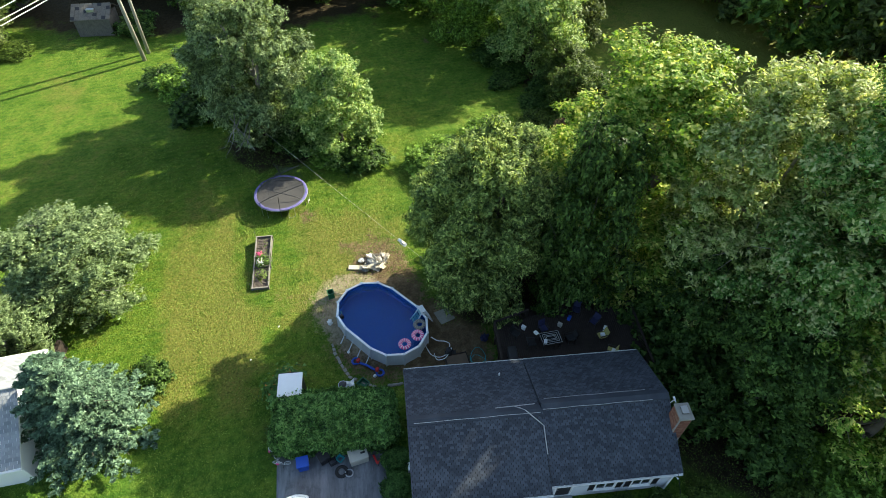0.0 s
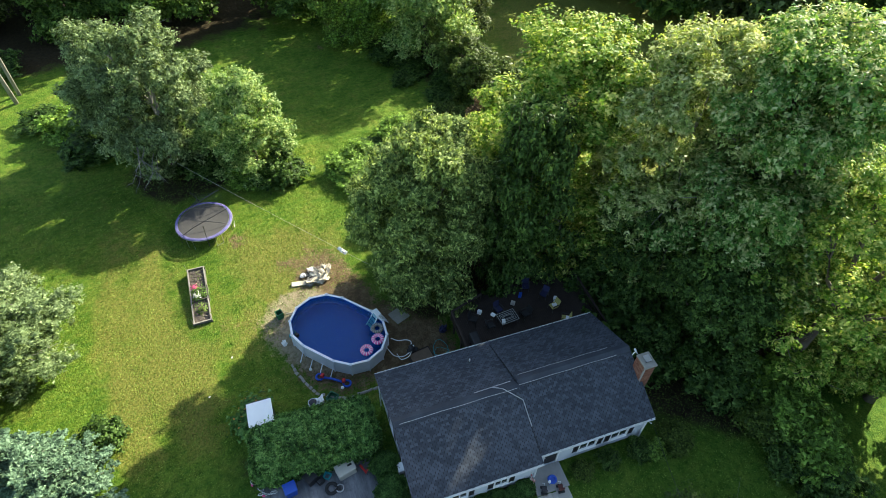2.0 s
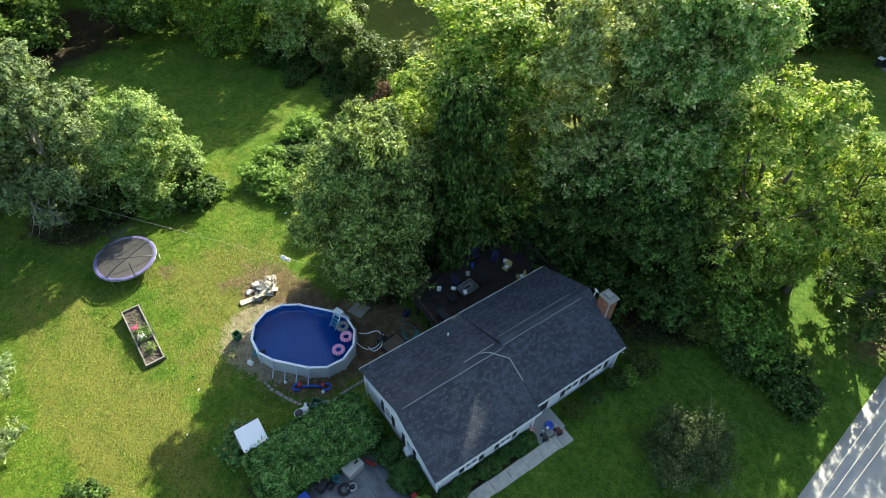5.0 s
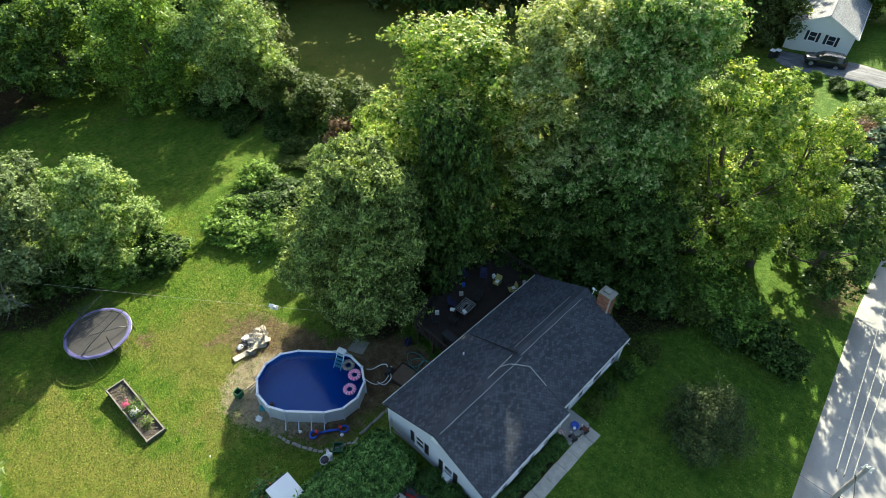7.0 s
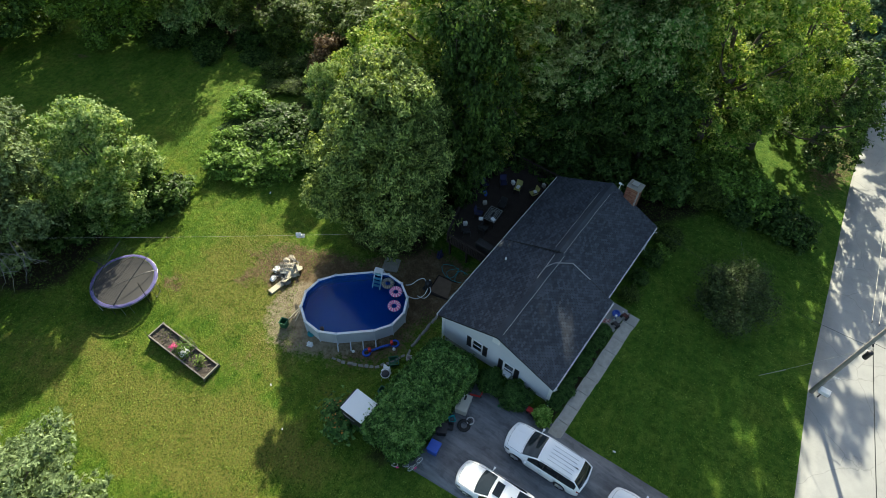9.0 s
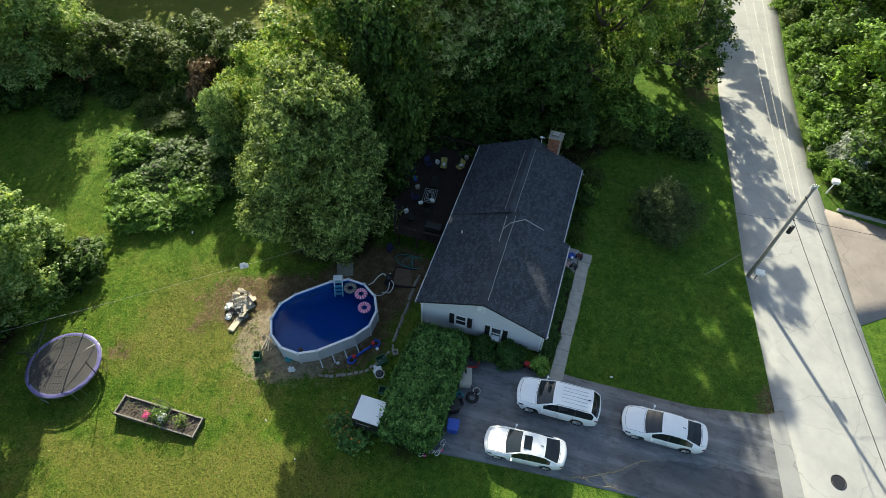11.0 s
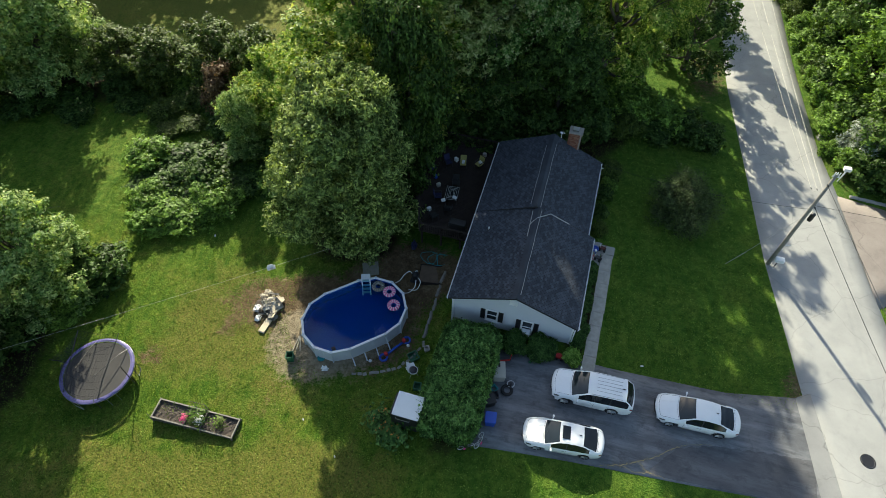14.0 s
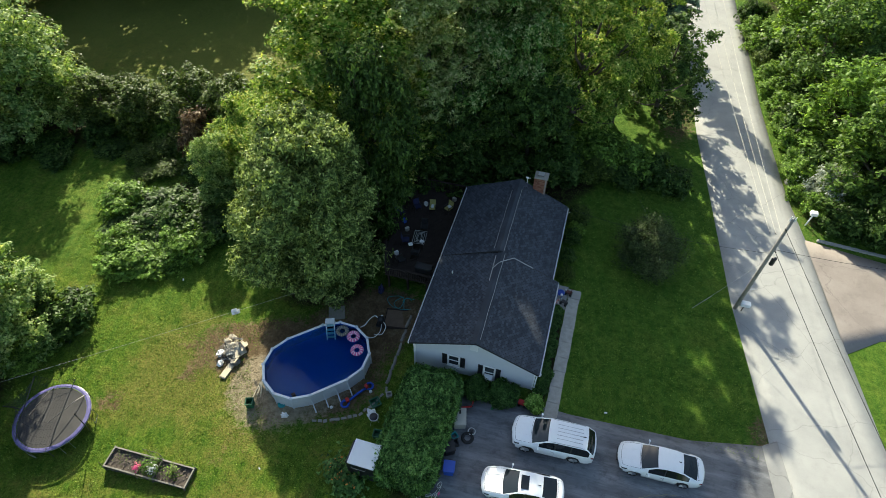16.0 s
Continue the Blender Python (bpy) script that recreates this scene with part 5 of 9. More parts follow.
def shingles(name, parent, p00, p10, p01, mat, course=0.14, tab=0.25, seed=1, skip=None):
    """Courses of separate shingle tabs over a sloping plane: p00 the low corner, p10 along the eave, p01 up the slope."""
    rnd = random.Random(seed)
    o, e, u = Vector(p00), Vector(p10) - Vector(p00), Vector(p01) - Vector(p00)
    n = e.cross(u).normalized()
    if n.z < 0:
        n = -n
    L, H = e.length, u.length
    e, u = e / L, u / H
    verts, faces = [], []
    k = 0
    while k * course < H - 0.02:
        h0, h1 = k * course, min((k + 1) * course + 0.03, H)
        s = -(k % 2) * tab / 2 - rnd.uniform(0, 0.04)
        while s < L:
            a, b = max(0, s), min(L, s + tab - 0.032)
            s += tab
            if b - a < 0.03:
                continue
            t = 0.014 + rnd.uniform(0, 0.006)
            i = len(verts)
            dz = rnd.uniform(-0.008, 0.008)
            for uu, hh, tt in ((a, h0 + dz, t), (b, h0 + dz, t), (b, h1, 0.004), (a, h1, 0.004), (a, h0 + dz, 0), (b, h0 + dz, 0)):
                verts.append(o + e * uu + u * hh + n * tt)
            faces += [(i, i + 1, i + 2, i + 3), (i + 4, i + 5, i + 1, i)]
        k += 1
    ob = new(name, mesh_of(name, verts, faces, mat))
    ob.parent = parent
    ob["kind"] = "stuff"
    return ob


def roof_slab(name, parent, quad, mat, thick=0.16):
    bm = bmesh.new()
    hi = [bm.verts.new(p) for p in quad]
    lo = [bm.verts.new((p[0], p[1], p[2] - thick)) for p in quad]
    bm.faces.new(hi)
    bm.faces.new(lo[::-1])
    for k in range(4):
        bm.faces.new((hi[k], hi[(k + 1) % 4], lo[(k + 1) % 4], lo[k]))
    bmesh.ops.recalc_face_normals(bm, faces=bm.faces)
    return part(name, bm, mat, parent)


RN = dict(y0=0.0, y1=7.5, xe=8.36, xr=4.28, ze=2.31, zr=4.10, x0=0.0)
RF = dict(y0=7.5, y1=14.93, xe=7.93, xr=4.06, ze=2.33, zr=4.20, x0=0.0)


def build_house():
    h = thing("house", Matrix(), "single-storey house with pale grey siding and a dark shingle roof", "house")
    for r, seed in ((RN, 1), (RF, 2)):
        far = r is RF
        y0, y1 = (r["y0"], r["y1"]) if not far else (r["y0"] + 0.02, r["y1"])
        roof_slab("roof_deck", h, [(r["x0"], y0, r["ze"]), (r["xr"], y0, r["zr"]), (r["xr"], y1, r["zr"]), (r["x0"], y1, r["ze"])], M["felt"])
        roof_slab("roof_deck", h, [(r["xr"], y0, r["zr"]), (r["xe"], y0, r["ze"]), (r["xe"], y1, r["ze"]), (r["xr"], y1, r["zr"])], M["felt"])
        up = 0.006
        shingles("shingles", h, (r["x0"] - 0.02, y0 - 0.02, r["ze"] + up), (r["x0"] - 0.02, y1, r["ze"] + up), (r["xr"], y0 - 0.02, r["zr"] + up), M["shingle"], seed=seed)
        shingles("shingles", h, (r["xe"] + 0.02, y0 - 0.02, r["ze"] + up), (r["xe"] + 0.02, y1, r["ze"] + up), (r["xr"], y0 - 0.02, r["zr"] + up), M["shingle"], seed=seed + 5)
        # ridge vent with a pale flashing edge on each side
        sl, sr = (r["zr"] - r["ze"]) / (r["xr"] - r["x0"]), (r["zr"] - r["ze"]) / (r["xe"] - r["xr"])
        bm = bmesh.new()
        for a, b in ((y0 + 0.02, y1 - 0.02),):
            w = 0.30
            vs = [(r["xr"] - w, r["zr"] - w * sl + 0.02), (r["xr"] - w, r["zr"] - w * sl + 0.075), (r["xr"], r["zr"] + 0.085), (r["xr"] + w, r["zr"] - w * sr + 0.075), (r["xr"] + w, r["zr"] - w * sr + 0.02)]
            A, B = [bm.verts.new((x, a, z)) for x, z in vs], [bm.verts.new((x, b, z)) for x, z in vs]
            for k in range(4):
                bm.faces.new((A[k], B[k], B[k + 1], A[k + 1]))
            bm.faces.new(A)
            bm.faces.new(B[::-1])
        bmesh.ops.recalc_face_normals(bm, faces=bm.faces)
        part("ridge_cap", bm, M["shingle"], h)
        for x, a, b in (((3.64, 7.78, 13.7), (4.34, 7.56, 13.9)) if far else ((4.47, 0.35, 7.42),)):
            s = sl if x < r["xr"] else sr
            z = r["zr"] - abs(x - r["xr"]) * s
            bm = bmesh.new()
            tube(bm, [(x + 0.012 * math.sin(k * 1.7), a + (b - a) * k / 9, z + (0.055 if abs(x - r["xr"]) > 0.32 else 0.10) + 0.006 * math.sin(k * 2.2)) for k in range(10)], 0.015, 5)
            part("flashing", bm, M["flashing"], h, "pale metal flashing strip along the ridge")
        # fascia, gutter
        for x, sgn in ((r["x0"], -1), (r["xe"], 1)):
            bm = bmesh.new()
            a, b = sorted((x, x + sgn * 0.03))
            box(bm, a, b, y0, y1, r["ze"] - 0.17, r["ze"] - 0.005)
            part("fascia", bm, M["trim"], h)
            bm = bmesh.new()
            a, b = sorted((x + sgn * 0.034, x + sgn * 0.10))
            box(bm, a, b, y0 + 0.02, y1 - 0.02, r["ze"] - 0.12, r["ze"] - 0.105)
            box(bm, *sorted((x + sgn * 0.085, x + sgn * 0.10)), y0 + 0.02, y1 - 0.02, r["ze"] - 0.105, r["ze"] - 0.02)
            part("gutter", bm, M["trim"], h, "white rain gutter")
    # step between the two roofs
    bm = bmesh.new()
    tube(bm, [(0.3, 7.49, 2.47), (2.2, 7.5, 3.28), (4.1, 7.52, 4.13)], 0.022, 6)
    part("flashing", bm, M["darkmetal"], h)
    bm = bmesh.new()
    tube(bm, [(3.90, 7.2, 4.05), (3.93, 6.1, 4.06), (3.95, 4.95, 4.05)], 0.024, 6)
    tube(bm, [(3.93, 6.0, 4.06), (4.12, 6.33, 4.12), (4.32, 6.6, 4.17), (4.66, 6.98, 4.02), (5.12, 7.5, 3.80), (5.85, 7.5, 3.46), (6.5, 7.51, 3.17)], 0.03, 6)
    part("flashing", bm, M["flashing"], h, "bent pale metal strip at the roof joint")
    bm = bmesh.new()
    tube(bm, [(6.5, 7.5, 3.165), (7.2, 7.5, 2.86), (7.9, 7.5, 2.55)], 0.026, 6)
    part("flashing", bm, M["darkmetal"], h)
    # walls
    Y0, Y1, X0, XN, XF = 0.25, 14.68, 0.32, 8.14, 7.72
    gable = lambda r: (lambda u: min(r["ze"] + (u - r["x0"]) * (r["zr"] - r["ze"]) / (r["xr"] - r["x0"]), r["ze"] + (r["xe"] - u) * (r["zr"] - r["ze"]) / (r["xe"] - r["xr"])) - 0.17)
    gw = [(2.57, 3.27, 0.52, 1.62), (4.95, 5.62, 0.02, 1.36)]
    lap_wall("siding", h, 0, Y0, -1, X0, XN, -0.35, gable(RN), [(a - 0.07, b + 0.07, c - 0.07, d + 0.07) for a, b, c, d in gw], M["siding"])
    wall_shell("wall", h, 0, Y0, -1, X0, XN, -0.35, gable(RN), gw, M["siding"])
    for o in gw:
        window(h, 0, Y0, -1, *o)
    lap_wall("siding", h, 0, Y1, 1, X0, XF, -0.35, gable(RF), [], M["siding"])
    wall_shell("wall", h, 0, Y1, 1, X0, XF, -0.35, gable(RF), [], M["siding"])
    flat = lambda u: 2.31 + 0.32 * 0.42 - 0.16
    fw = [(2.2, 3.1, 0.68, 1.78), (4.75, 5.55, 0.68, 1.78)]
    lap_wall("siding", h, 1, XN, 1, Y0, 7.3, -0.1, flat, [(a - 0.07, b + 0.07, c - 0.07, d + 0.07) for a, b, c, d in fw], M["siding"])
    wall_shell("wall", h, 1, XN, 1, Y0, 7.3, -0.1, flat, fw, M["siding"])
    for o in fw:
        window(h, 1, XN, 1, *o, kind="slider")
    ff = [(10.3, 11.4, 0.62, 1.76), (12.4, 13.5, 0.62, 1.76), (8.0, 8.9, 0.12, 2.1)]
    lap_wall("siding", h, 1, XF, 1, 7.3, Y1, -0.1, flat, [(a - 0.07, b + 0.07, c - 0.07, d + 0.07) for a, b, c, d in ff], M["siding"])
    wall_shell("wall", h, 1, XF, 1, 7.3, Y1, -0.1, flat, ff, M["siding"])
    for o in ff[:2]:
        window(h, 1, XF, 1, *o, kind="slider")
    wall_shell("wall", h, 0, 7.3, 1, XF - 0.14, XN, -0.1, lambda u: 2.2, [], M["siding"])
    bw = [(1.2, 2.1, 0.9, 1.8), (10.5, 12.3, 0.1, 2.1)]
    lap_wall("siding", h, 1, X0, -1, Y0, Y1, -0.35, flat, [(a - 0.07, b + 0.07, c - 0.07, d + 0.07) for a, b, c, d in bw], M["siding"])
    wall_shell("wall", h, 1, X0, -1, Y0, Y1, -0.35, flat, bw, M["siding"])
    for o in bw:
        window(h, 1, X0, -1, *o, shutters=False, kind="slider")
    # front door
    d = new("front_door")
    d.parent = h
    part("door_leaf", boxes((XF - 0.08, XF - 0.03, 8.03, 8.87, 0.13, 2.08), bevel=0.008), M["shutter"], d)
    part("door_frame", boxes((XF - 0.06, XF + 0.03, 7.93, 8.02, 0.1, 2.18), (XF - 0.06, XF + 0.03, 8.88, 8.97, 0.1, 2.18), (XF - 0.06, XF + 0.03, 8.02, 8.88, 2.09, 2.18)), M["trim"], d)
    bm = bmesh.new()
    tube(bm, [(XF - 0.03, 8.12, 1.05), (XF + 0.04, 8.12, 1.05)], 0.025, 8)
    part("door_handle", bm, M["metal"], d)
    # foundation, floor, corner boards, downspouts, gable vent
    part("foundation", boxes((X0 + 0.06, XF - 0.06, Y0 + 0.06, Y1 - 0.06, -2.4, -0.34)), M["foundation"], h)
    part("foundation", boxes((XF - 0.06, XN - 0.06, Y0 + 0.06, 7.24, -1.2, -0.11)), M["foundation"], h)
    part("floor_slab", boxes((X0 + 0.15, XF - 0.15, Y0 + 0.15, Y1 - 0.15, -0.2, 0.05)), M["deck"], h)
    for x, y in ((X0, Y0), (XN, Y0), (X0, Y1), (XF, Y1), (XN, 7.3)):
        bm = bmesh.new()
        box(bm, x - 0.05, x + 0.05, y - 0.05, y + 0.05, -0.36, 2.2)
        part("corner_board", bm, M["trim"], h)
    for x, y, z0 in ((X0 - 0.02, Y0 - 0.12, -1.4), (XN + 0.12, Y0 - 0.06, 0.05), (XF + 0.12, Y1 - 0.1, 0.05)):
        bm = bmesh.new()
        e = -0.08 if x < 1 else XN - x + 0.42 if y < 1 else 0.4
        tube(bm, [(x + e * 0.8, y, 2.18), (x, y, 1.9), (x, y, z0), (x - 0.1 if x < 1 else x + 0.15, y - 0.2, z0 - 0.08)], 0.045, 8)
        part("downspout", bm, M["trim"], h, "white downspout")
    bm = bmesh.new()
    box(bm, 3.92, 4.42, Y0 - 0.06, Y0 - 0.015, 2.92, 3.44)
    for k in range(7):
        box(bm, 3.95, 4.39, Y0 - 0.08, Y0 - 0.06, 2.95 + k * 0.066, 2.985 + k * 0.066)
    part("gable_vent", bm, M["trim"], h, "white louvred gable vent")
    # window air conditioner, with its slats
    ac = new("air_conditioner")
    ac.parent = h
    part("casing", boxes((5.0, 5.57, Y0 - 0.36, Y0 + 0.0, 0.08, 0.46), bevel=0.02), M["white"], ac, "white window air conditioner casing")
    part("grille", boxes(*[(5.04, 5.53, Y0 - 0.38, Y0 - 0.36, 0.11 + k * 0.048, 0.133 + k * 0.048) for k in range(7)]), M["beige"], ac)
    # vent pipe on the back slope
    bm = bmesh.new()
    cylinder(bm, 1.27, 5.72, 2.75, 3.13, 0.055, 0.05, 10)
    part("vent_pipe", bm, M["white"], h, "white plastic vent pipe")
    bm = bmesh.new()
    cylinder(bm, 1.27, 5.72, 2.80, 2.92, 0.15, 0.07, 10)
    part("pipe_boot", bm, M["darkmetal"], h)
    # chimney of single bricks on the far gable
    c = new("chimney")
    c.parent = h
    cx0, cx1, cy0, cy1, zt = 5.1, 6.0, 14.72, 15.42, 4.78
    part("core", boxes((cx0 + 0.012, cx1 - 0.012, cy0 + 0.012, cy1 - 0.012, -1.2, zt)), M["mortar"], c)
    b1 = bmesh.new()
    box(b1, -0.1, 0.1, -0.05, 0.05, -0.0285, 0.0285)
    tmp = part("brick", b1, M["brick"], c)
    bmesh_mesh = tmp.data
    bpy.data.objects.remove(tmp)
    zc, row = 2.55, 0
    while zc < zt - 0.03:
        o = 0.105 * (row % 2)
        for k in range(5):
            x = cx0 + 0.1 - o * 0.5 + k * 0.205
            if x + 0.1 <= cx1 + 0.06:
                for y, s in ((cy0 + 0.045, 0), (cy1 - 0.045, 0)):
                    piece("brick", bmesh_mesh, c, Matrix.Translation((min(x, cx1 - 0.1), y, zc)))
        for k in range(3):
            y = cy0 + 0.15 + k * 0.205
            if y + 0.1 < cy1:
                for x in (cx0 + 0.045, cx1 - 0.045):
                    piece("brick", bmesh_mesh, c, Matrix.Translation((x, y, zc)) @ Matrix.Rotation(math.pi / 2, 4, "Z"))
        zc += 0.0685
        row += 1
    part("crown", boxes((cx0 - 0.06, cx1 + 0.06, cy0 - 0.06, cy1 + 0.06, zt, zt + 0.10), bevel=0.02), M["stone"], c)
    part("flue_cap", boxes((cx0 + 0.18, cx0 + 0.62, cy0 + 0.16, cy0 + 0.54, zt + 0.22, zt + 0.25), bevel=0.008), M["metal"], c, "pale metal flue cap")
    bm = bmesh.new()
    for x in (cx0 + 0.22, cx0 + 0.58):
        for y in (cy0 + 0.2, cy0 + 0.5):
            cylinder(bm, x, y, zt + 0.1, zt + 0.22, 0.02, sides=6)
    part("cap_legs", bm, M["darkmetal"], c)
    # satellite arm by the chimney
    bm = bmesh.new()
    tube(bm, [(4.55, 14.9, 3.9), (4.55, 15.05, 4.35), (4.75, 15.05, 4.4)], 0.03, 6)
    box(bm, 4.4, 4.62, 15.02, 15.08, 4.32, 4.46)
    part("bracket", bm, M["white"], h, "small white roof bracket")
    return h


house = build_house()

# front step and paving of separate slabs
walkway = thing("front_walk", Matrix(), "worn pale concrete walk of separate cracked slabs", "path", kind="structure")
random.seed(3)
y = -1.45
for L in (1.1, 1.15, 1.2, 1.1, 1.25, 1.2, 1.15, 1.2, 0.55):
    if y > 8.4:
        break
    bm = bmesh.new()
    x0 = 9.22 + 0.012 * (y + 1.4) + random.uniform(-0.02, 0.02)
    z = float(gz(9.6, y + L / 2)) + random.uniform(-0.008, 0.008)
    box(bm, x0, x0 + 0.82 + random.uniform(-0.02, 0.03), y + 0.012, y + L - 0.012, z - 0.08, z + 0.05, 0.012)
    part("slab", bm, M["walk"], walkway)
    y += L
part("slab", boxes((7.75, 9.25, 7.05, 9.1, -0.3, 0.06), bevel=0.015), M["foundation"], walkway, "dark stained concrete landing")
part("slab", boxes((9.27, 10.2, 8.2, 8.95, -0.15, 0.045), bevel=0.012), M["concrete"], walkway)


# ---- pool and its surroundings ----
def build_pool():
    m = Matrix.Translation((POOL[0], POOL[1], -2.05)) @ Matrix.Rotation(radians(43), 4, "Z")
    t = thing("swimming_pool", m, "oval above-ground pool with pale steel walls and white rail", "pool")
    R, half, top = 2.4, 1.28, 1.30
    ring = [(half + R * math.cos(a), R * math.sin(a)) for a in np.radians([-90, -60, -30, 0, 30, 60, 90])]
    ring += [(-half + R * math.cos(a), R * math.sin(a)) for a in np.radians([90, 120, 150, 180, 210, 240, 270])]
    n = len(ring)

    def off(p, d):
        c = half if p[0] > half - 1e-6 else -half if p[0] < -half + 1e-6 else p[0]
        v = Vector((p[0] - c, p[1])).normalized() * d
        return (p[0] + v.x, p[1] + v.y)

    for k in range(n):
        a, b = ring[k], ring[(k + 1) % n]
        a1, b1 = off(a, -0.03), off(b, -0.03)
        bm = bmesh.new()
        prism(bm, [a, b, b1, a1], -0.25, top)
        # ribs pressed into the sheet
        for j in range(1, 4):
            f = j / 4
            p, q = Vector(a).lerp(Vector(b), f), off(tuple(Vector(a).lerp(Vector(b), f)), 0.012)
            tube(bm, [(q[0], q[1], -0.1), (q[0], q[1], top)], 0.012, 4)
        part("wall_panel", bm, M["poolwall"], t)
        o0, o1, i0, i1 = off(a, 0.06), off(b, 0.06), off(a, -0.10), off(b, -0.10)
        bm = bmesh.new()
        prism(bm, [o0, o1, i1, i0], top + 0.002, top + 0.05)
        bmesh.ops.bevel(bm, geom=bm.edges[:], offset=0.008, segments=1, affect="EDGES")
        part("top_rail", bm, M["poolrail"], t)
        bm = bmesh.new()
        c = off(a, 0.035)
        cylinder(bm, c[0], c[1], -0.15, top, 0.05, sides=6)
        cap = off(a, 0.0)
        cylinder(bm, cap[0], cap[1], top + 0.045, top + 0.075, 0.115, 0.10, 8)
        part("upright", bm, M["poolwall"], t)
    for x in (-1.28, -0.42, 0.42, 1.28):
        for s in (-1, 1):
            bm = bmesh.new()
            tube(bm, [(x, s * (R + 0.05), top - 0.25), (x, s * (R + 0.22), 0.55), (x, s * (R + 0.62), -0.02)], [0.035, 0.04, 0.045], 6)
            part("brace", bm, M["poolwall"], t, "pale steel side brace")
    inner = [off(p, -0.05) for p in ring]
    bm = bmesh.new()
    lo, hi = [bm.verts.new((x, y, 0.04)) for x, y in inner], [bm.verts.new((x, y, top - 0.02)) for x, y in inner]
    for k in range(n):
        bm.faces.new((lo[k], hi[k], hi[(k + 1) % n], lo[(k + 1) % n]))
    bm.faces.new(lo)
    part("liner", bm, M["liner"], t, "deep blue vinyl liner")
    bm = bmesh.new()
    prism(bm, [off(p, -0.055) for p in ring], 0.05, 1.08)
    w = part("water", bm, M["water"], t, "still clear pool water")
    w.visible_shadow = False
    bm = bmesh.new()
    box(bm, -2.35, -2.1, -1.95, -1.75, top - 0.2, top + 0.09, 0.03)
    part("skimmer", bm, M["black"], t, "small black skimmer box on the rail")
    return t


build_pool()
WATER_Z = -0.97

lad = thing("pool_ladder", Matrix.Translation((-6.42, 1.45, -2.05)) @ Matrix.Rotation(radians(20), 4, "Z"), "white plastic A-frame ladder over the pool rail", "ladder")
for s in (-0.28, 0.28):
    for y0, y1 in ((0.95, 0.28), (-0.6, 0.16)):
        bm = bmesh.new()
        tube(bm, [(s, y0, 0.05 if y0 > 0 else 0.2), (s, y1, 1.62)], 0.045, 6)
        part("rail", bm, M["white"], lad)
for k in range(4):
    z = 0.35 + 0.33 * k
    f = z / 1.62
    for y0, y1 in ((0.95, 0.28), (-0.6, 0.16)):
        y = y0 + (y1 - y0) * f
        part("tread", boxes((-0.28, 0.28, y - 0.09, y + 0.09, z, z + 0.04), bevel=0.01), M["white"] if y0 > 0 else M["pale_teal"], lad)
part("platform", boxes((-0.32, 0.32, 0.02, 0.42, 1.62, 1.67), bevel=0.015), M["white"], lad)

for x, y, mat, lab, tilt in ((-5.50, 1.42, "grey_ring", "grey striped swim ring floating in the pool", 0.3), (-4.60, 1.22, "pink", "pink striped swim ring floating in the pool", 1.0), (-3.95, 0.25, "pink", "pink striped swim ring floating in the pool", 2.0)):
    r = thing("swim_ring", Matrix.Translation((x, y, WATER_Z + 0.06)) @ Matrix.Rotation(tilt, 4, "Z"), lab, "float", "swim rings in the pool")
    part("tube", ring_torus(bmesh.new(), (0, 0, 0), 0.32, 0.14, 30, 10, 0.85), M[mat], r, smooth=True)
    bm = bmesh.new()
    cylinder(bm, 0.32, 0, 0.11, 0.14, 0.018, sides=8)
    part("valve", bm, M["white"], r)

# pump, filter and hoses
pump = thing("pool_pump", Matrix.Translation((-3.35, 3.35, float(gz(-3.35, 3.35)))), "black pool filter pump with pale hoses beside the pool", "pump")
bm = bmesh.new()
cylinder(bm, 0, 0, 0.06, 0.75, 0.25, 0.25, 16)
cylinder(bm, 0, 0, 0.75, 0.92, 0.25, 0.10, 16)
part("filter_tank", bm, M["black"], pump, smooth=False)
bm = bmesh.new()
tube(bm, [(0.2, 0.15, 0.22), (0.7, 0.3, 0.22)], 0.13, 12)
part("motor", bm, M["darkmetal"], pump)
part("base", boxes((-0.35, 0.8, -0.3, 0.5, -0.05, 0.06), bevel=0.015), M["black"], pump)
bm = bmesh.new()
tube(bm, [(0.0, 0.1, 0.92), (0.05, 0.1, 1.02), (0.15, 0.1, 1.02)], 0.03, 8)
part("gauge_pipe", bm, M["white"], pump)
def flowing(pts, n=7):
    """A smooth path through points."""
    P = [Vector(p) for p in (pts[0], *pts, pts[-1])]
    out = []
    for a, b, c, d in zip(P, P[1:], P[2:], P[3:]):
        for k in range(n):
            t = k / n
            out.append(0.5 * (2 * b + (c - a) * t + (2 * a - 5 * b + 4 * c - d) * t * t + (3 * b - a - 3 * c + d) * t ** 3))
    return out + [P[-1]]


for pts in ([(-0.2, 0.0, 0.6), (-0.45, 0.05, 0.8), (-0.75, -0.25, 0.7), (-0.95, -0.75, 0.55), (-1.1, -1.2, 0.85)], [(0.1, -0.2, 0.3), (0.15, -0.7, 0.1), (-0.1, -1.25, 0.08), (-0.5, -1.5, 0.2), (-0.78, -1.72, 0.65)], [(0.2, -0.1, 0.5), (0.5, -0.4, 0.45), (0.35, -0.9, 0.12), (-0.2, -1.05, 0.1)]):
    bm = bmesh.new()
    tube(bm, flowing(pts), 0.032, 8)
    part("hose", bm, M["white"], pump, "pale ribbed pool hose", True)
part("paving_slab", boxes((-0.6, 0.6, -0.6, 0.6, -0.06, 0.04), bevel=0.015), M["stone"], thing("stepping_stone", Matrix.Translation((-6.9, 3.4, float(gz(-6.9, 3.4)))) @ Matrix.Rotation(0.4, 4, "Z"), "brown concrete paving slab by the pool ladder", "paving"))

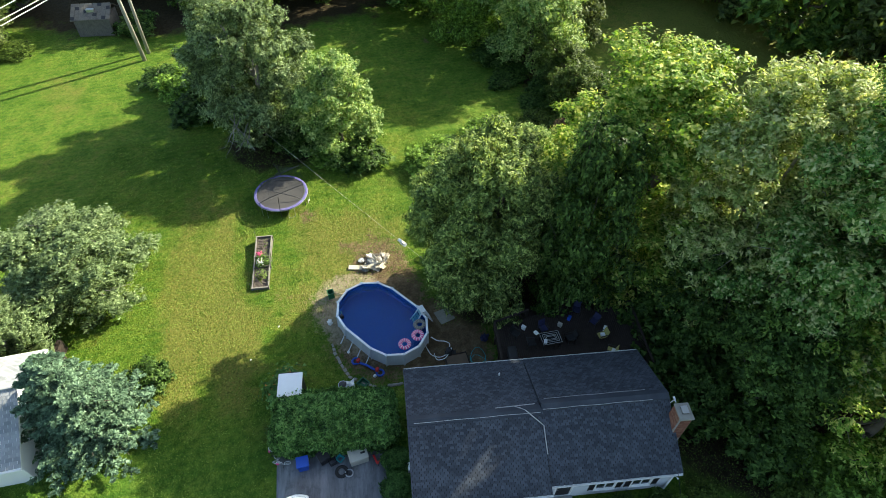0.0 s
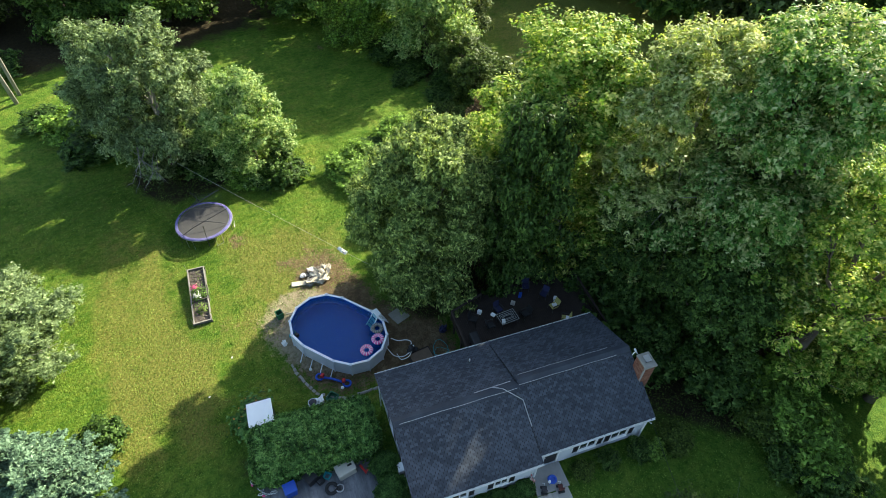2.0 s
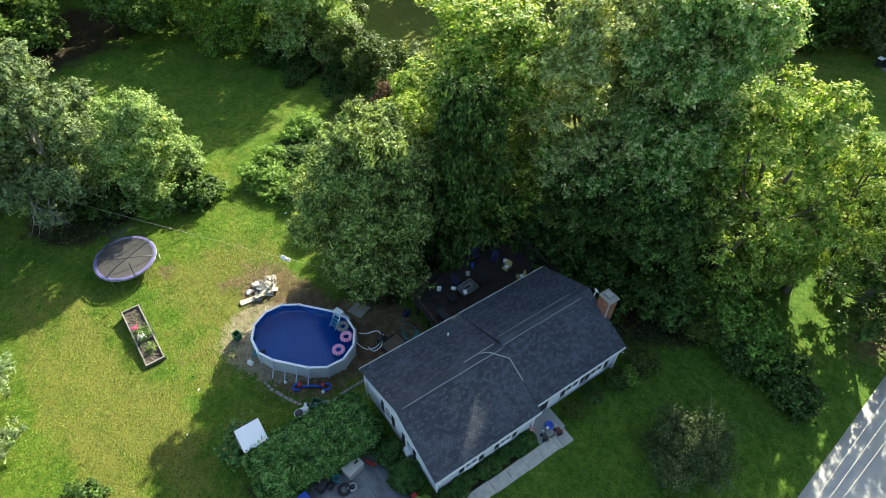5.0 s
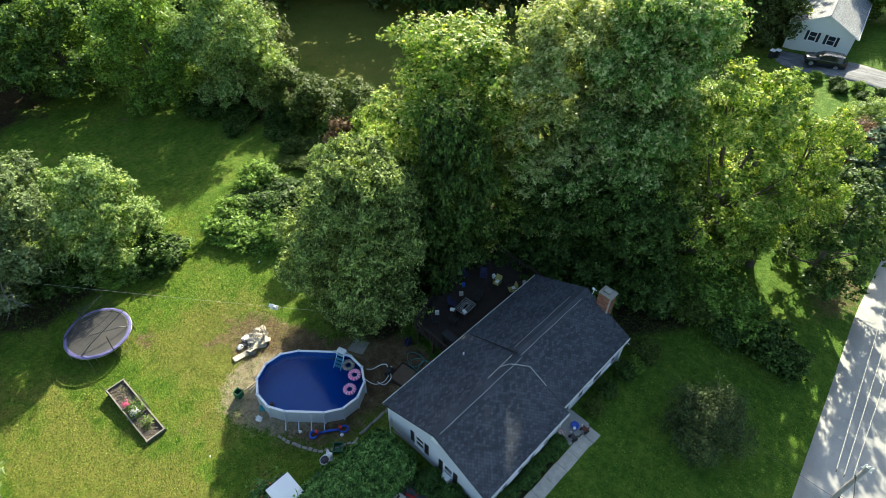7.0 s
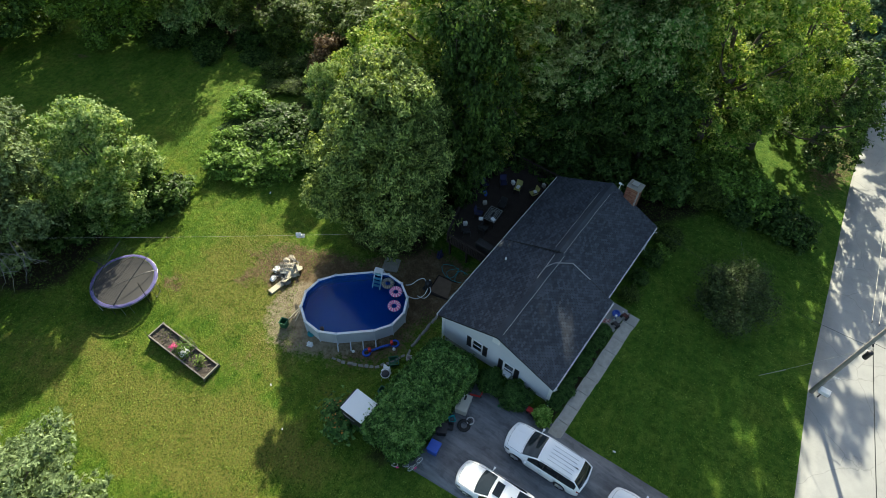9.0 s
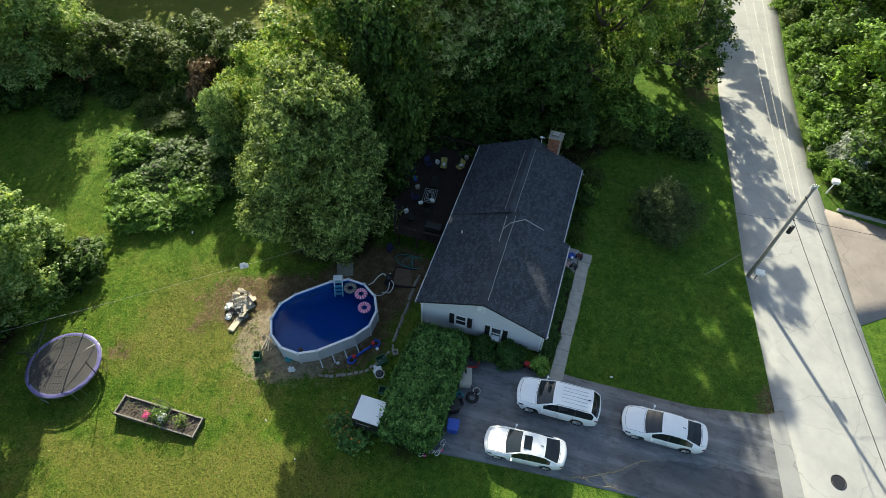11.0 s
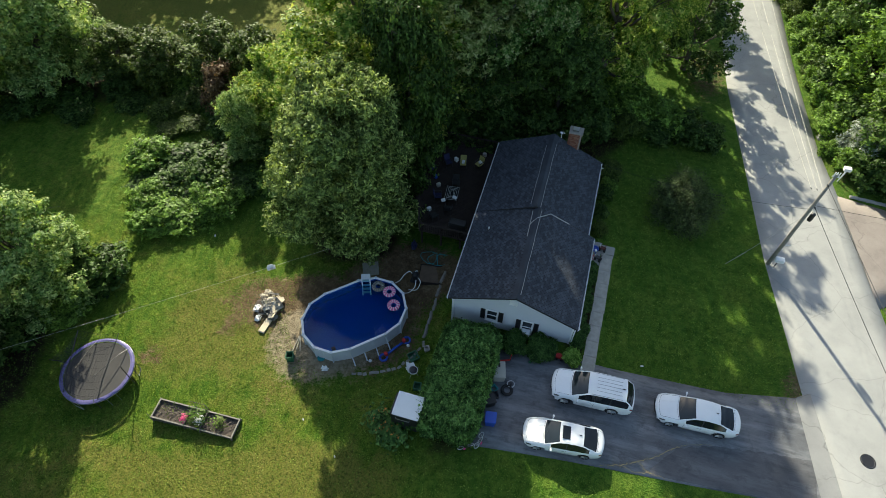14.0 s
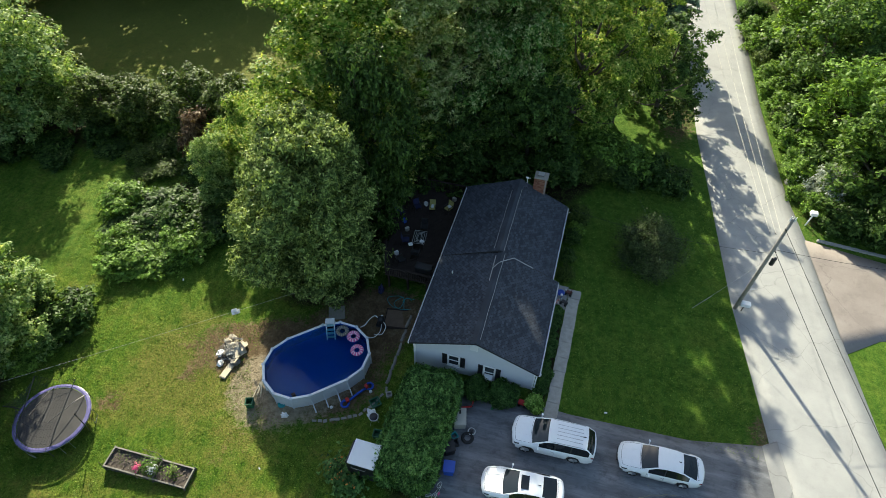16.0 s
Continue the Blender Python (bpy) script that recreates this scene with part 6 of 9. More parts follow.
# seesaw toy
see = thing("seesaw", Matrix.Translation((-2.98, -2.42, float(gz(-2.98, -2.42)))) @ Matrix.Rotation(radians(57), 4, "Z"), "blue plastic seesaw with red seats beside the pool", "toy")
bm = bmesh.new()
tube(bm, [(-0.85, 0, 0.12), (-0.3, 0, 0.2), (0, 0, 0.24), (0.3, 0, 0.2), (0.85, 0, 0.12)], 0.09, 8)
part("beam", bm, M["blue"], see, smooth=True)
for s in (-1, 1):
    part("ring", ring_torus(bmesh.new(), (s * 1.0, 0, 0.1), 0.24, 0.08, 20, 8), M["blue"], see, smooth=True)
    part("seat", boxes((s * 0.78 - 0.1, s * 0.78 + 0.1, -0.13, 0.13, 0.2, 0.5), bevel=0.04), M["red"], see, "red moulded seat back")
for x, y, r in ((-2.2, -1.95, 0.12), (-4.3, -3.75, 0.11)):
    b = thing("ball", Matrix.Translation((x, y, float(gz(x, y)))), "white play ball lying by the pool", "ball", "white balls")
    bm = bmesh.new()
    bmesh.ops.create_icosphere(bm, subdivisions=3, radius=r, matrix=Matrix.Translation((0, 0, r)))
    part("shell", bm, M["white"], b, smooth=True)
    part("seam", ring_torus(bmesh.new(), (0, 0, r), r * 0.99, 0.006, 20, 5), M["beige"], b)

# curved edging of single stones
edging = thing("stone_edging", Matrix(), "curved row of rough grey edging stones in the grass", "edging")
random.seed(8)
_e = [(-5.0, -4.95), (-4.3, -4.75), (-3.6, -4.35), (-2.9, -4.0), (-2.3, -3.6), (-1.85, -3.0), (-1.5, -2.4), (-1.2, -1.7), (-1.3, -1.2)]
for (ax, ay), (bx, by) in zip(_e, _e[1:]):
    for f in (0.0, 0.5):
        x, y = ax + (bx - ax) * f + random.uniform(-0.05, 0.05), ay + (by - ay) * f + random.uniform(-0.05, 0.05)
        bm = bmesh.new()
        w, l = random.uniform(0.07, 0.11), random.uniform(0.12, 0.18)
        box(bm, -l, l, -w, w, -0.06, random.uniform(0.05, 0.11), 0.03)
        for v in bm.verts:
            v.co += Vector((random.uniform(-0.02, 0.02), random.uniform(-0.02, 0.02), random.uniform(-0.015, 0.015)))
        ob = part("stone", bm, M["stone"], edging)
        ob.matrix_basis = Matrix.Translation((x, y, float(gz(x, y)))) @ Matrix.Rotation(math.atan2(by - ay, bx - ax) + random.uniform(-0.15, 0.15), 4, "Z")

# old timber edging between the pool yard and the house
random.seed(17)
for k in range(5):
    y0, y1 = -1.1 + k * 1.1, -0.05 + k * 1.1
    lg = thing("edging_log", Matrix.Translation((-1.38, 0, float(gz(-1.38, y0)) + 0.06)), "weathered brown log edging the dirt by the house", "log", "edging logs")
    bm = bmesh.new()
    tube(bm, [(random.uniform(-0.06, 0.06), y0 + (y1 - y0) * j / 4, random.uniform(-0.02, 0.02)) for j in range(5)], [0.10, 0.12, 0.11, 0.12, 0.09], 8)
    part("log", bm, M["pole"], lg, smooth=True)
    part("stake", boxes((0.13, 0.18, y0 + 0.4, y0 + 0.45, -0.3, 0.12)), M["grey_wood"], lg)

# kettle grill with a white bag on it
gr = thing("kettle_grill", Matrix.Translation((-1.12, -4.05, float(gz(-1.12, -4.05)))), "round silver kettle grill on three legs", "grill")
bm = bmesh.new()
bmesh.ops.create_uvsphere(bm, u_segments=20, v_segments=10, radius=0.3, matrix=Matrix.Translation((0, 0, 0.72)) @ Matrix.Diagonal((1, 1, 0.6, 1)))
part("bowl", bm, M["darkmetal"], gr, smooth=True)
bm = bmesh.new()
cylinder(bm, 0, 0, 0.74, 0.80, 0.31, 0.30, 20)
for k in range(9):
    box(bm, -0.26, 0.26, -0.24 + k * 0.06, -0.225 + k * 0.06, 0.80, 0.815)
part("grate", bm, M["metal"], gr)
for k in range(3):
    a = k * 2.09
    bm = bmesh.new()
    tube(bm, [(0.18 * math.cos(a), 0.18 * math.sin(a), 0.6), (0.34 * math.cos(a), 0.34 * math.sin(a), 0.0)], 0.018, 6)
    part("leg", bm, M["metal"], gr)


def crumpled(name, x, y, label, cat, mat, sx, sy, sz, seed, lift=0.0, turn=0.0):
    """A crumpled bag or sheet with folds."""
    t = thing(name, Matrix.Translation((x, y, float(gz(x, y)) + lift)) @ Matrix.Rotation(turn, 4, "Z"), label, cat)
    g = np.random.default_rng(seed)
    bm = bmesh.new()
    bmesh.ops.create_icosphere(bm, subdivisions=3, radius=1)
    for v in bm.verts:
        k = 0.75 + 0.5 * noise.noise(v.co * 1.7 + Vector((seed, 0, 0))) + 0.25 * noise.noise(v.co * 4.5 + Vector((0, seed, 0)))
        v.co = Vector((v.co.x * sx * k, v.co.y * sy * k, max(-0.02, (v.co.z * 0.7 + 0.5) * sz * k)))
    part("folds", bm, M[mat], t)
    return t


crumpled("plastic_bag", -1.5, -3.6, "white crumpled plastic sheet beside the grill", "bag", "white", 0.5, 0.36, 0.5, 3)
crumpled("plastic_bag", -7.02, -5.12, "white crumpled plastic bag by the pool", "bag", "white", 0.32, 0.24, 0.3, 6)


def open_bin(x, y, label, mat, w=0.4, h=0.5, turn=0.3):
    t = thing("bin", Matrix.Translation((x, y, float(gz(x, y)))) @ Matrix.Rotation(turn, 4, "Z"), label, "bin")
    bm = bmesh.new()
    for a, b, c, d in ((-w / 2, w / 2, -w / 2, -w / 2 + 0.03), (-w / 2, w / 2, w / 2 - 0.03, w / 2), (-w / 2, -w / 2 + 0.03, -w / 2 + 0.03, w / 2 - 0.03), (w / 2 - 0.03, w / 2, -w / 2 + 0.03, w / 2 - 0.03)):
        box(bm, a, b, c, d, 0, h)
    box(bm, -w / 2 + 0.03, w / 2 - 0.03, -w / 2 + 0.03, w / 2 - 0.03, 0.0, 0.04)
    part("body", bm, M[mat], t)
    bm = bmesh.new()
    for a, b, c, d in ((-w / 2 - 0.03, w / 2 + 0.03, -w / 2 - 0.03, -w / 2), (-w / 2 - 0.03, w / 2 + 0.03, w / 2, w / 2 + 0.03), (-w / 2 - 0.03, -w / 2, -w / 2, w / 2), (w / 2, w / 2 + 0.03, -w / 2, w / 2)):
        box(bm, a, b, c, d, h - 0.05, h + 0.01)
    part("rim", bm, M[mat], t)
    return t


open_bin(-9.5, -5.08, "small open green plastic bin on the lawn", "green", 0.45, 0.6)
open_bin(-1.55, -2.75, "dark green plastic crate by the stone edging", "green", 0.6, 0.35, 0.8)
open_bin(-0.85, -2.0, "small pale open box by the stone edging", "beige", 0.32, 0.3, 0.5)
open_bin(-0.55, -5.0, "dark green bucket beside the hedge", "green", 0.45, 0.4, 0.1)
dish = thing("water_dish", Matrix.Translation((-7.55, -4.45, float(gz(-7.55, -4.45)))), "small blue dish on the dirt by the pool", "dish")
part("bowl", ring_torus(bmesh.new(), (0, 0, 0.05), 0.22, 0.05, 18, 6), M["teal"], dish)
part("base", (lambda b: cylinder(b, 0, 0, 0.0, 0.03, 0.2))(bmesh.new()), M["teal"], dish)

# loose lumber and rubbish heap on the lawn
for i, (x, y, L, w, turn, mat) in enumerate([(-12.35, -3.2, 1.15, 0.45, 1.45, "pale_wood"), (-9.55, -3.6, 1.5, 0.08, 1.75, "pale_wood"), (-9.4, -3.75, 1.4, 0.08, 1.95, "pale_wood"), (-9.65, -4.0, 1.3, 0.07, 1.6, "pale_wood"),
                                             (-12.9, -2.3, 0.9, 0.2, 0.5, "grey_wood"), (-12.4, -2.0, 0.8, 0.15, 2.2, "pale_wood")]):
    t = thing("plank", Matrix.Translation((x, y, float(gz(x, y)) + 0.01 + 0.02 * (i > 3))) @ Matrix.Rotation(turn, 4, "Z"), "loose pale wooden board lying on the ground", "plank", "loose boards")
    part("board", boxes((-L / 2, L / 2, -w / 2, w / 2, 0, 0.05 if w < 0.3 else 0.12), bevel=0.008), M[mat], t)
    part("cleat", boxes((-L / 2 + 0.05, -L / 2 + 0.1, -w / 2, w / 2, 0.05 if w < 0.3 else 0.12, 0.07 if w < 0.3 else 0.15)), M[mat], t)
crumpled("tarp", -12.55, -1.55, "beige crumpled tarpaulin heap", "tarp", "straw_sheet", 0.95, 0.8, 0.55, 11, turn=0.5)
crumpled("tarp", -13.3, -1.0, "beige crumpled canvas on the heap", "tarp", "straw_sheet", 0.6, 0.7, 0.4, 19, turn=1.2)
crumpled("tarp", -13.5, -2.0, "white crumpled sheet in the heap", "tarp", "white", 0.45, 0.4, 0.35, 12)
crumpled("tarp", -12.2, -2.4, "grey crumpled sheet in the heap", "tarp", "grey_wood", 0.45, 0.5, 0.35, 13)
crumpled("tarp", -13.15, -2.75, "white crumpled sheet in the heap", "tarp", "white", 0.3, 0.35, 0.25, 14)
brush = thing("brush_pile", Matrix.Translation((-13.0, -1.6, float(gz(-13.0, -1.6)))), "tangled dry brown twigs heaped under the sheets", "brush")
bm = bmesh.new()
random.seed(52)
for k in range(150):
    a, r = random.uniform(0, 6.28), random.uniform(0.2, 1.15)
    p = Vector((r * math.cos(a) * 0.9, r * math.sin(a), random.uniform(0.02, 0.4)))
    q = Vector((random.uniform(-0.4, 0.4), random.uniform(-0.4, 0.4), random.uniform(-0.15, 0.25)))
    tube(bm, [p, p + q * 0.5 + Vector((0, 0, 0.06)), p + q], [0.02, 0.016, 0.008], 4, False)
part("twig_tangle", bm, M["bark"], brush)
part("litter", (lambda b: cylinder(b, 0, 0, -0.1, 0.22, 1.0, 0.5, 14))(bmesh.new()), M["soil"], brush)
for i, (x, y, z, L, w, tr, tl) in enumerate([(-12.6, -1.2, 0.5, 0.9, 0.16, 0.7, 0.2), (-12.3, -1.7, 0.42, 1.0, 0.12, 2.0, -0.15), (-12.9, -1.9, 0.5, 0.8, 0.14, 1.1, 0.25), (-12.1, -1.1, 0.45, 0.7, 0.2, 2.6, 0.1), (-12.75, -0.8, 0.5, 0.8, 0.12, 0.1, 0.0), (-12.0, -2.2, 0.3, 0.8, 0.1, 1.5, 0.2)]):
    sl_ = thing("plank", Matrix.Translation((x, y, float(gz(x, y)) + z)) @ Matrix.Rotation(tr, 4, "Z") @ Matrix.Rotation(tl, 4, "Y"), "broken pale board thrown on the heap", "board", "loose boards")
    part("board", boxes((-L / 2, L / 2, -w / 2, w / 2, -0.02, 0.02), bevel=0.005), M["pale_wood"] if i % 2 else M["grey_wood"], sl_)
    part("batten", boxes((L / 2 - 0.1, L / 2 - 0.06, -w / 2, w / 2, 0.021, 0.04)), M["grey_wood"], sl_)
chair = thing("broken_chair", Matrix.Translation((-12.75, -1.9, float(gz(-12.75, -1.9)) + 0.4)) @ Matrix.Rotation(0.6, 4, "Z"), "broken pale garden chair thrown on the heap", "chair")
part("seat", boxes((-0.3, 0.3, -0.25, 0.25, 0, 0.04), bevel=0.01), M["beige"], chair)
part("backrest", boxes(*[(-0.28 + 0.14 * k, -0.2 + 0.14 * k, 0.25, 0.29, 0.0, 0.5) for k in range(5)]), M["beige"], chair)
for x in (-0.28, 0.24):
    for y in (-0.24, 0.2):
        part("leg", boxes((x, x + 0.04, y, y + 0.04, -0.35, 0)), M["beige"], chair)

# clothes-line with a white reel hanging on it
reel_ = thing("line_reel", Matrix.Translation((-13.42, 0.62, -0.66)) @ Matrix.Rotation(0.68, 4, "Z") @ Matrix.Rotation(0.5, 4, "X"), "white plastic reel hanging on the clothesline", "reel")
bm = bmesh.new()
tube(bm, [(0, 0, -0.34), (0, 0, -0.2), (0, 0, 0.2), (0, 0, 0.34)], [0.13, 0.085, 0.085, 0.12], 14)
part("neck", bm, M["white"], reel_, smooth=True)
part("foot", boxes((-0.30, 0.30, -0.16, 0.16, -0.42, -0.335), bevel=0.035), M["white"], reel_)
part("head", boxes((-0.20, 0.20, -0.13, 0.13, 0.335, 0.42), bevel=0.035), M["white"], reel_)
line = thing("clothesline", Matrix(), "thin grey clothesline stretched over the lawn", "line")
bm = bmesh.new()
a, b = Vector((-9.6, 3.65, -0.62)), Vector((-31.0, -13.4, -0.45))
tube(bm, [a.lerp(b, k / 16) - Vector((0, 0, 0.12 * math.sin(math.pi * k / 16))) for k in range(17)], 0.011, 4)
part("cord", bm, M["beige"], line)
bm = bmesh.new()
for k in (0.02, 0.98):
    ring_torus(bm, a.lerp(b, k), 0.05, 0.012, 10, 5)
part("hooks", bm, M["metal"], line)


# ---- trampoline, planter, shed ----
def build_trampoline():
    x, y = -21.08, -9.63
    t = thing("trampoline", Matrix.Translation((x, y, float(gz(x, y)) + 0.05)), "round trampoline with purple edge pad and sagging safety net", "trampoline")
    R, h = 2.32, 1.08
    bm = bmesh.new()
    rings = []
    for r, z in ((0.0, h - 0.1), (R * 0.4, h - 0.09), (R * 0.7, h - 0.05), (R * 0.88, h)):
        rings.append([bm.verts.new((r * math.cos(a), r * math.sin(a), z)) for a in np.linspace(0, 2 * math.pi, 49)[:-1]] if r else [bm.verts.new((0, 0, z))])
    for k in range(48):
        bm.faces.new((rings[0][0], rings[1][k], rings[1][(k + 1) % 48]))
        for a, b in zip(rings[1:], rings[2:]):
            bm.faces.new((a[k], b[k], b[(k + 1) % 48], a[(k + 1) % 48]))
    part("jumping_mat", bm, M["mesh"], t, "black woven jumping mat", True)
    for k in range(12):
        bm = bmesh.new()
        lo_, hi_ = [], []
        for j in range(5):
            a = 2 * math.pi * (k + j / 4 * 0.985) / 12
            for r, z in ((R * 0.895, h + 0.03), (R * 0.945, h + 0.05), (R, h + 0.02), (R + 0.02, h - 0.05)):
                lo_.append(bm.verts.new((r * math.cos(a), r * math.sin(a), z + 0.012 * math.sin(k * 3 + j * 2))))
        for j in range(4):
            for i in range(3):
                bm.faces.new((lo_[j * 4 + i], lo_[j * 4 + i + 1], lo_[j * 4 + 5 + i], lo_[j * 4 + 4 + i]))
        part("edge_pad", bm, M["purple"], t, "purple patterned edge pad")
    part("frame", ring_torus(bmesh.new(), (0, 0, h - 0.06), R, 0.03, 48, 8), M["metal"], t)
    for k in range(6):
        a = 2 * math.pi * (k + 0.3) / 6
        bm = bmesh.new()
        p = (math.cos(a) * R, math.sin(a) * R)
        q = (math.cos(a + 0.25) * R, math.sin(a + 0.25) * R)
        tube(bm, [(*p, h - 0.08), (*p, 0.03), (*q, 0.03), (*q, h - 0.08)], 0.025, 6)
        part("leg", bm, M["metal"], t)
    # net poles: some bent in over the mat
    tops = [(2.3, 0.2, 2.6), (0.5, -0.6, 1.75), (-0.9, -0.5, 1.8), (-2.4, -0.6, 2.4), (-1.9, 1.7, 2.5), (0.9, 2.2, 2.7)]
    for k, tp in enumerate(tops):
        a = 2 * math.pi * (k + 0.05) / 6
        bm = bmesh.new()
        p = Vector((math.cos(a) * (R + 0.05), math.sin(a) * (R + 0.05), 0.3))
        mid = Vector((p.x, p.y, 1.2)) * 0.7 + Vector(tp) * 0.3
        tube(bm, [p, Vector((p.x, p.y, 1.0)), mid, Vector(tp)], 0.03, 6)
        part("net_pole", bm, M["darkmetal"], t, "thin dark net pole")
    # the remains of the net, strands between the poles
    bm = bmesh.new()
    for k in (3, 4):
        a0, a1 = 2 * math.pi * k / 6, 2 * math.pi * (k + 1) / 6
        for j in range(15):
            a = a0 + (a1 - a0) * j / 14
            u = Vector(tops[k]).lerp(Vector(tops[(k + 1) % 6]), j / 14) - Vector((0, 0, 0.35 * math.sin(math.pi * j / 14)))
            tube(bm, [(math.cos(a) * R, math.sin(a) * R, h), u], 0.007, 3, False)
        for i in range(11):
            f = i / 10
            pts = []
            for j in range(8):
                a = a0 + (a1 - a0) * j / 7
                u = Vector(tops[k]).lerp(Vector(tops[(k + 1) % 6]), j / 7) - Vector((0, 0, 0.35 * math.sin(math.pi * j / 7)))
                pts.append(Vector((math.cos(a) * R, math.sin(a) * R, h)).lerp(u, f))
            tube(bm, pts, 0.007, 3, False)
    part("safety_net", bm, M["black"], t, "thin black safety net")


build_trampoline()


def leafy(parent, name, x, y, z, r, n, mat, size, seed, flat=0.8):
    g = np.random.default_rng(seed)
    p = g.normal(size=(n, 3)) * np.array([r, r, r * flat]) * 0.5 + np.array([x, y, z + r * 0.4])
    p[:, 2] = np.maximum(p[:, 2], z)
    return tagged(piece(name, leaf_mesh(name, p, np.tile([0, 0, 1.0], (n, 1)), size, M[mat], seed), parent), kind="stuff")


def build_planter():
    x, y = -13.45, -10.62
    t = thing("planter_box", Matrix.Translation((x, y, float(gz(x, y)) - 0.02)) @ Matrix.Rotation(radians(2), 4, "Z"), "long weathered wooden planter box with soil and flowers", "planter")
    L, W, h = 5.5, 1.2, 0.46
    for z in (0.0, 0.235):
        for s in (-1, 1):
            part("board", boxes((-L / 2, L / 2, s * W / 2 - 0.025, s * W / 2 + 0.025, z - 0.15, z + 0.225), bevel=0.006), M["old_plank"], t)
        for u in (-L / 2 + 0.03, -0.55, 0.55, L / 2 - 0.03):
            part("board", boxes((u - 0.025, u + 0.025, -W / 2 + 0.028, W / 2 - 0.028, z - 0.15, z + 0.225), bevel=0.006), M["old_plank"], t)
    for s in (-1, 1):
        for u in (-L / 2, -0.55, 0.55, L / 2):
            part("post", boxes((u - 0.045, u + 0.045, s * (W / 2 + 0.045) - 0.045, s * (W / 2 + 0.045) + 0.045, -0.3, h + 0.03), bevel=0.008), M["old_plank"], t)
    for a, b in ((-L / 2 + 0.06, -0.58), (-0.52, 0.52), (0.58, L / 2 - 0.06)):
        bm = bmesh.new()
        nx, ny = 24, 8
        V = [[bm.verts.new((a + (b - a) * i / nx, -W / 2 + 0.03 + (W - 0.06) * j / ny, 0.33 + 0.05 * noise.noise(Vector((a + i * 0.35, j * 0.5, 1))) + 0.03 * noise.noise(Vector((i * 1.3, j * 1.7, a))))) for j in range(ny + 1)] for i in range(nx + 1)]
        for i in range(nx):
            for j in range(ny):
                bm.faces.new((V[i][j], V[i + 1][j], V[i + 1][j + 1], V[i][j + 1]))
        part("soil", bm, M["soil"], t, "dark crumbly garden soil")
    for a, b, c, d in ((-L / 2 - 0.03, L / 2 + 0.03, W / 2 - 0.04, W / 2 + 0.05), (-L / 2 - 0.03, L / 2 + 0.03, -W / 2 - 0.05, -W / 2 + 0.04), (-L / 2 - 0.03, -L / 2 + 0.06, -W / 2 + 0.042, W / 2 - 0.042), (L / 2 - 0.06, L / 2 + 0.03, -W / 2 + 0.042, W / 2 - 0.042)):
        part("cap", boxes((a, b, c, d, h + 0.004, h + 0.034), bevel=0.006), M["grey_wood"], t, "pale weathered top board")
    for u, v in ((-L / 2, -0.66), (L / 2, -0.66), (L / 2, 0.66), (-0.3, 0.72), (0.5, 0.72)):
        bm = bmesh.new()
        tube(bm, [(u, v, 0.0), (u + 0.03, v, 1.15)], 0.016, 5)
        part("stake", bm, M["old_plank"], t, "thin wooden stake")
    g = np.random.default_rng(19)
    bm = bmesh.new()
    for k in range(150):
        u, v, q = g.uniform(-L / 2 + 0.1, L / 2 - 0.1), g.uniform(-W / 2 + 0.08, W / 2 - 0.08), g.uniform(0.02, 0.055)
        if abs(u) > 0.62:
            bmesh.ops.create_icosphere(bm, subdivisions=1, radius=q, matrix=Matrix.Translation((u, v, 0.35)) @ Matrix.Rotation(k, 4, "X"))
    tagged(part("clods", bm, M["clod"], t, "pale dry clods on the soil"), kind="stuff")
    leafy(t, "weeds", 1.5, 0.05, 0.36, 0.6, 90, "leaf_shrub", 0.07, 14)
    leafy(t, "weeds", -1.9, 0.1, 0.36, 0.7, 50, "leaf_olive", 0.07, 15)
    leafy(t, "planting", 0.1, 0.0, 0.36, 0.7, 420, "leaf_dark", 0.09, 3)
    leafy(t, "planting", 1.6, 0.1, 0.36, 0.5, 60, "leaf_olive", 0.12, 4)
    leafy(t, "pink_flowers", -0.62, -0.25, 0.6, 0.24, 90, "flower_pink", 0.06, 5)
    leafy(t, "white_flowers", 0.35, -0.1, 0.62, 0.3, 110, "flower_white", 0.08, 6)
    bm = bmesh.new()
    for k in range(5):
        tube(bm, [(-0.5 + 0.25 * k, W / 2 + 0.06, 0.3), (-0.52 + 0.25 * k, W / 2 + 0.12, 1.4)], 0.012, 5)
    tube(bm, [(-0.55, W / 2 + 0.11, 1.2), (0.55, W / 2 + 0.11, 1.24)], 0.012, 5)
    part("trellis", bm, M["old_plank"], t, "small wooden trellis")


build_planter()

# resin shed with a white lid, half hidden by the hedge
sx0, sx1, sy0, sy1 = -1.35, 0.42, -7.85, -6.42
gz0 = float(gz(-0.5, -7.1))
shed = thing("storage_shed", Matrix.Translation((0, 0, 0)), "dark storage locker with a flat white lid by the hedge", "shed")
part("body", boxes((sx0 + 0.04, sx1 - 0.04, sy0 + 0.04, sy1 - 0.04, gz0 - 0.1, 0.95), bevel=0.03), M["darkmetal"], shed)
part("lid", boxes((sx0 + 0.16, sx1 + 0.04, sy0 - 0.04, sy1 + 0.04, 0.955, 1.05), bevel=0.03), M["white"], shed, "flat white plastic lid")
part("door", boxes((sx0 + 0.2, sx1 - 0.2, sy0 + 0.01, sy0 + 0.036, gz0 + 0.15, 0.85), bevel=0.008), M["darkmetal"], shed)
bm = bmesh.new()
tube(bm, [(-0.95, sy0 + 0.02, 0.62), (-0.95, sy0 - 0.10, 0.62), (-0.1, sy0 - 0.10, 0.62), (-0.1, sy0 + 0.02, 0.62)], 0.022, 6)
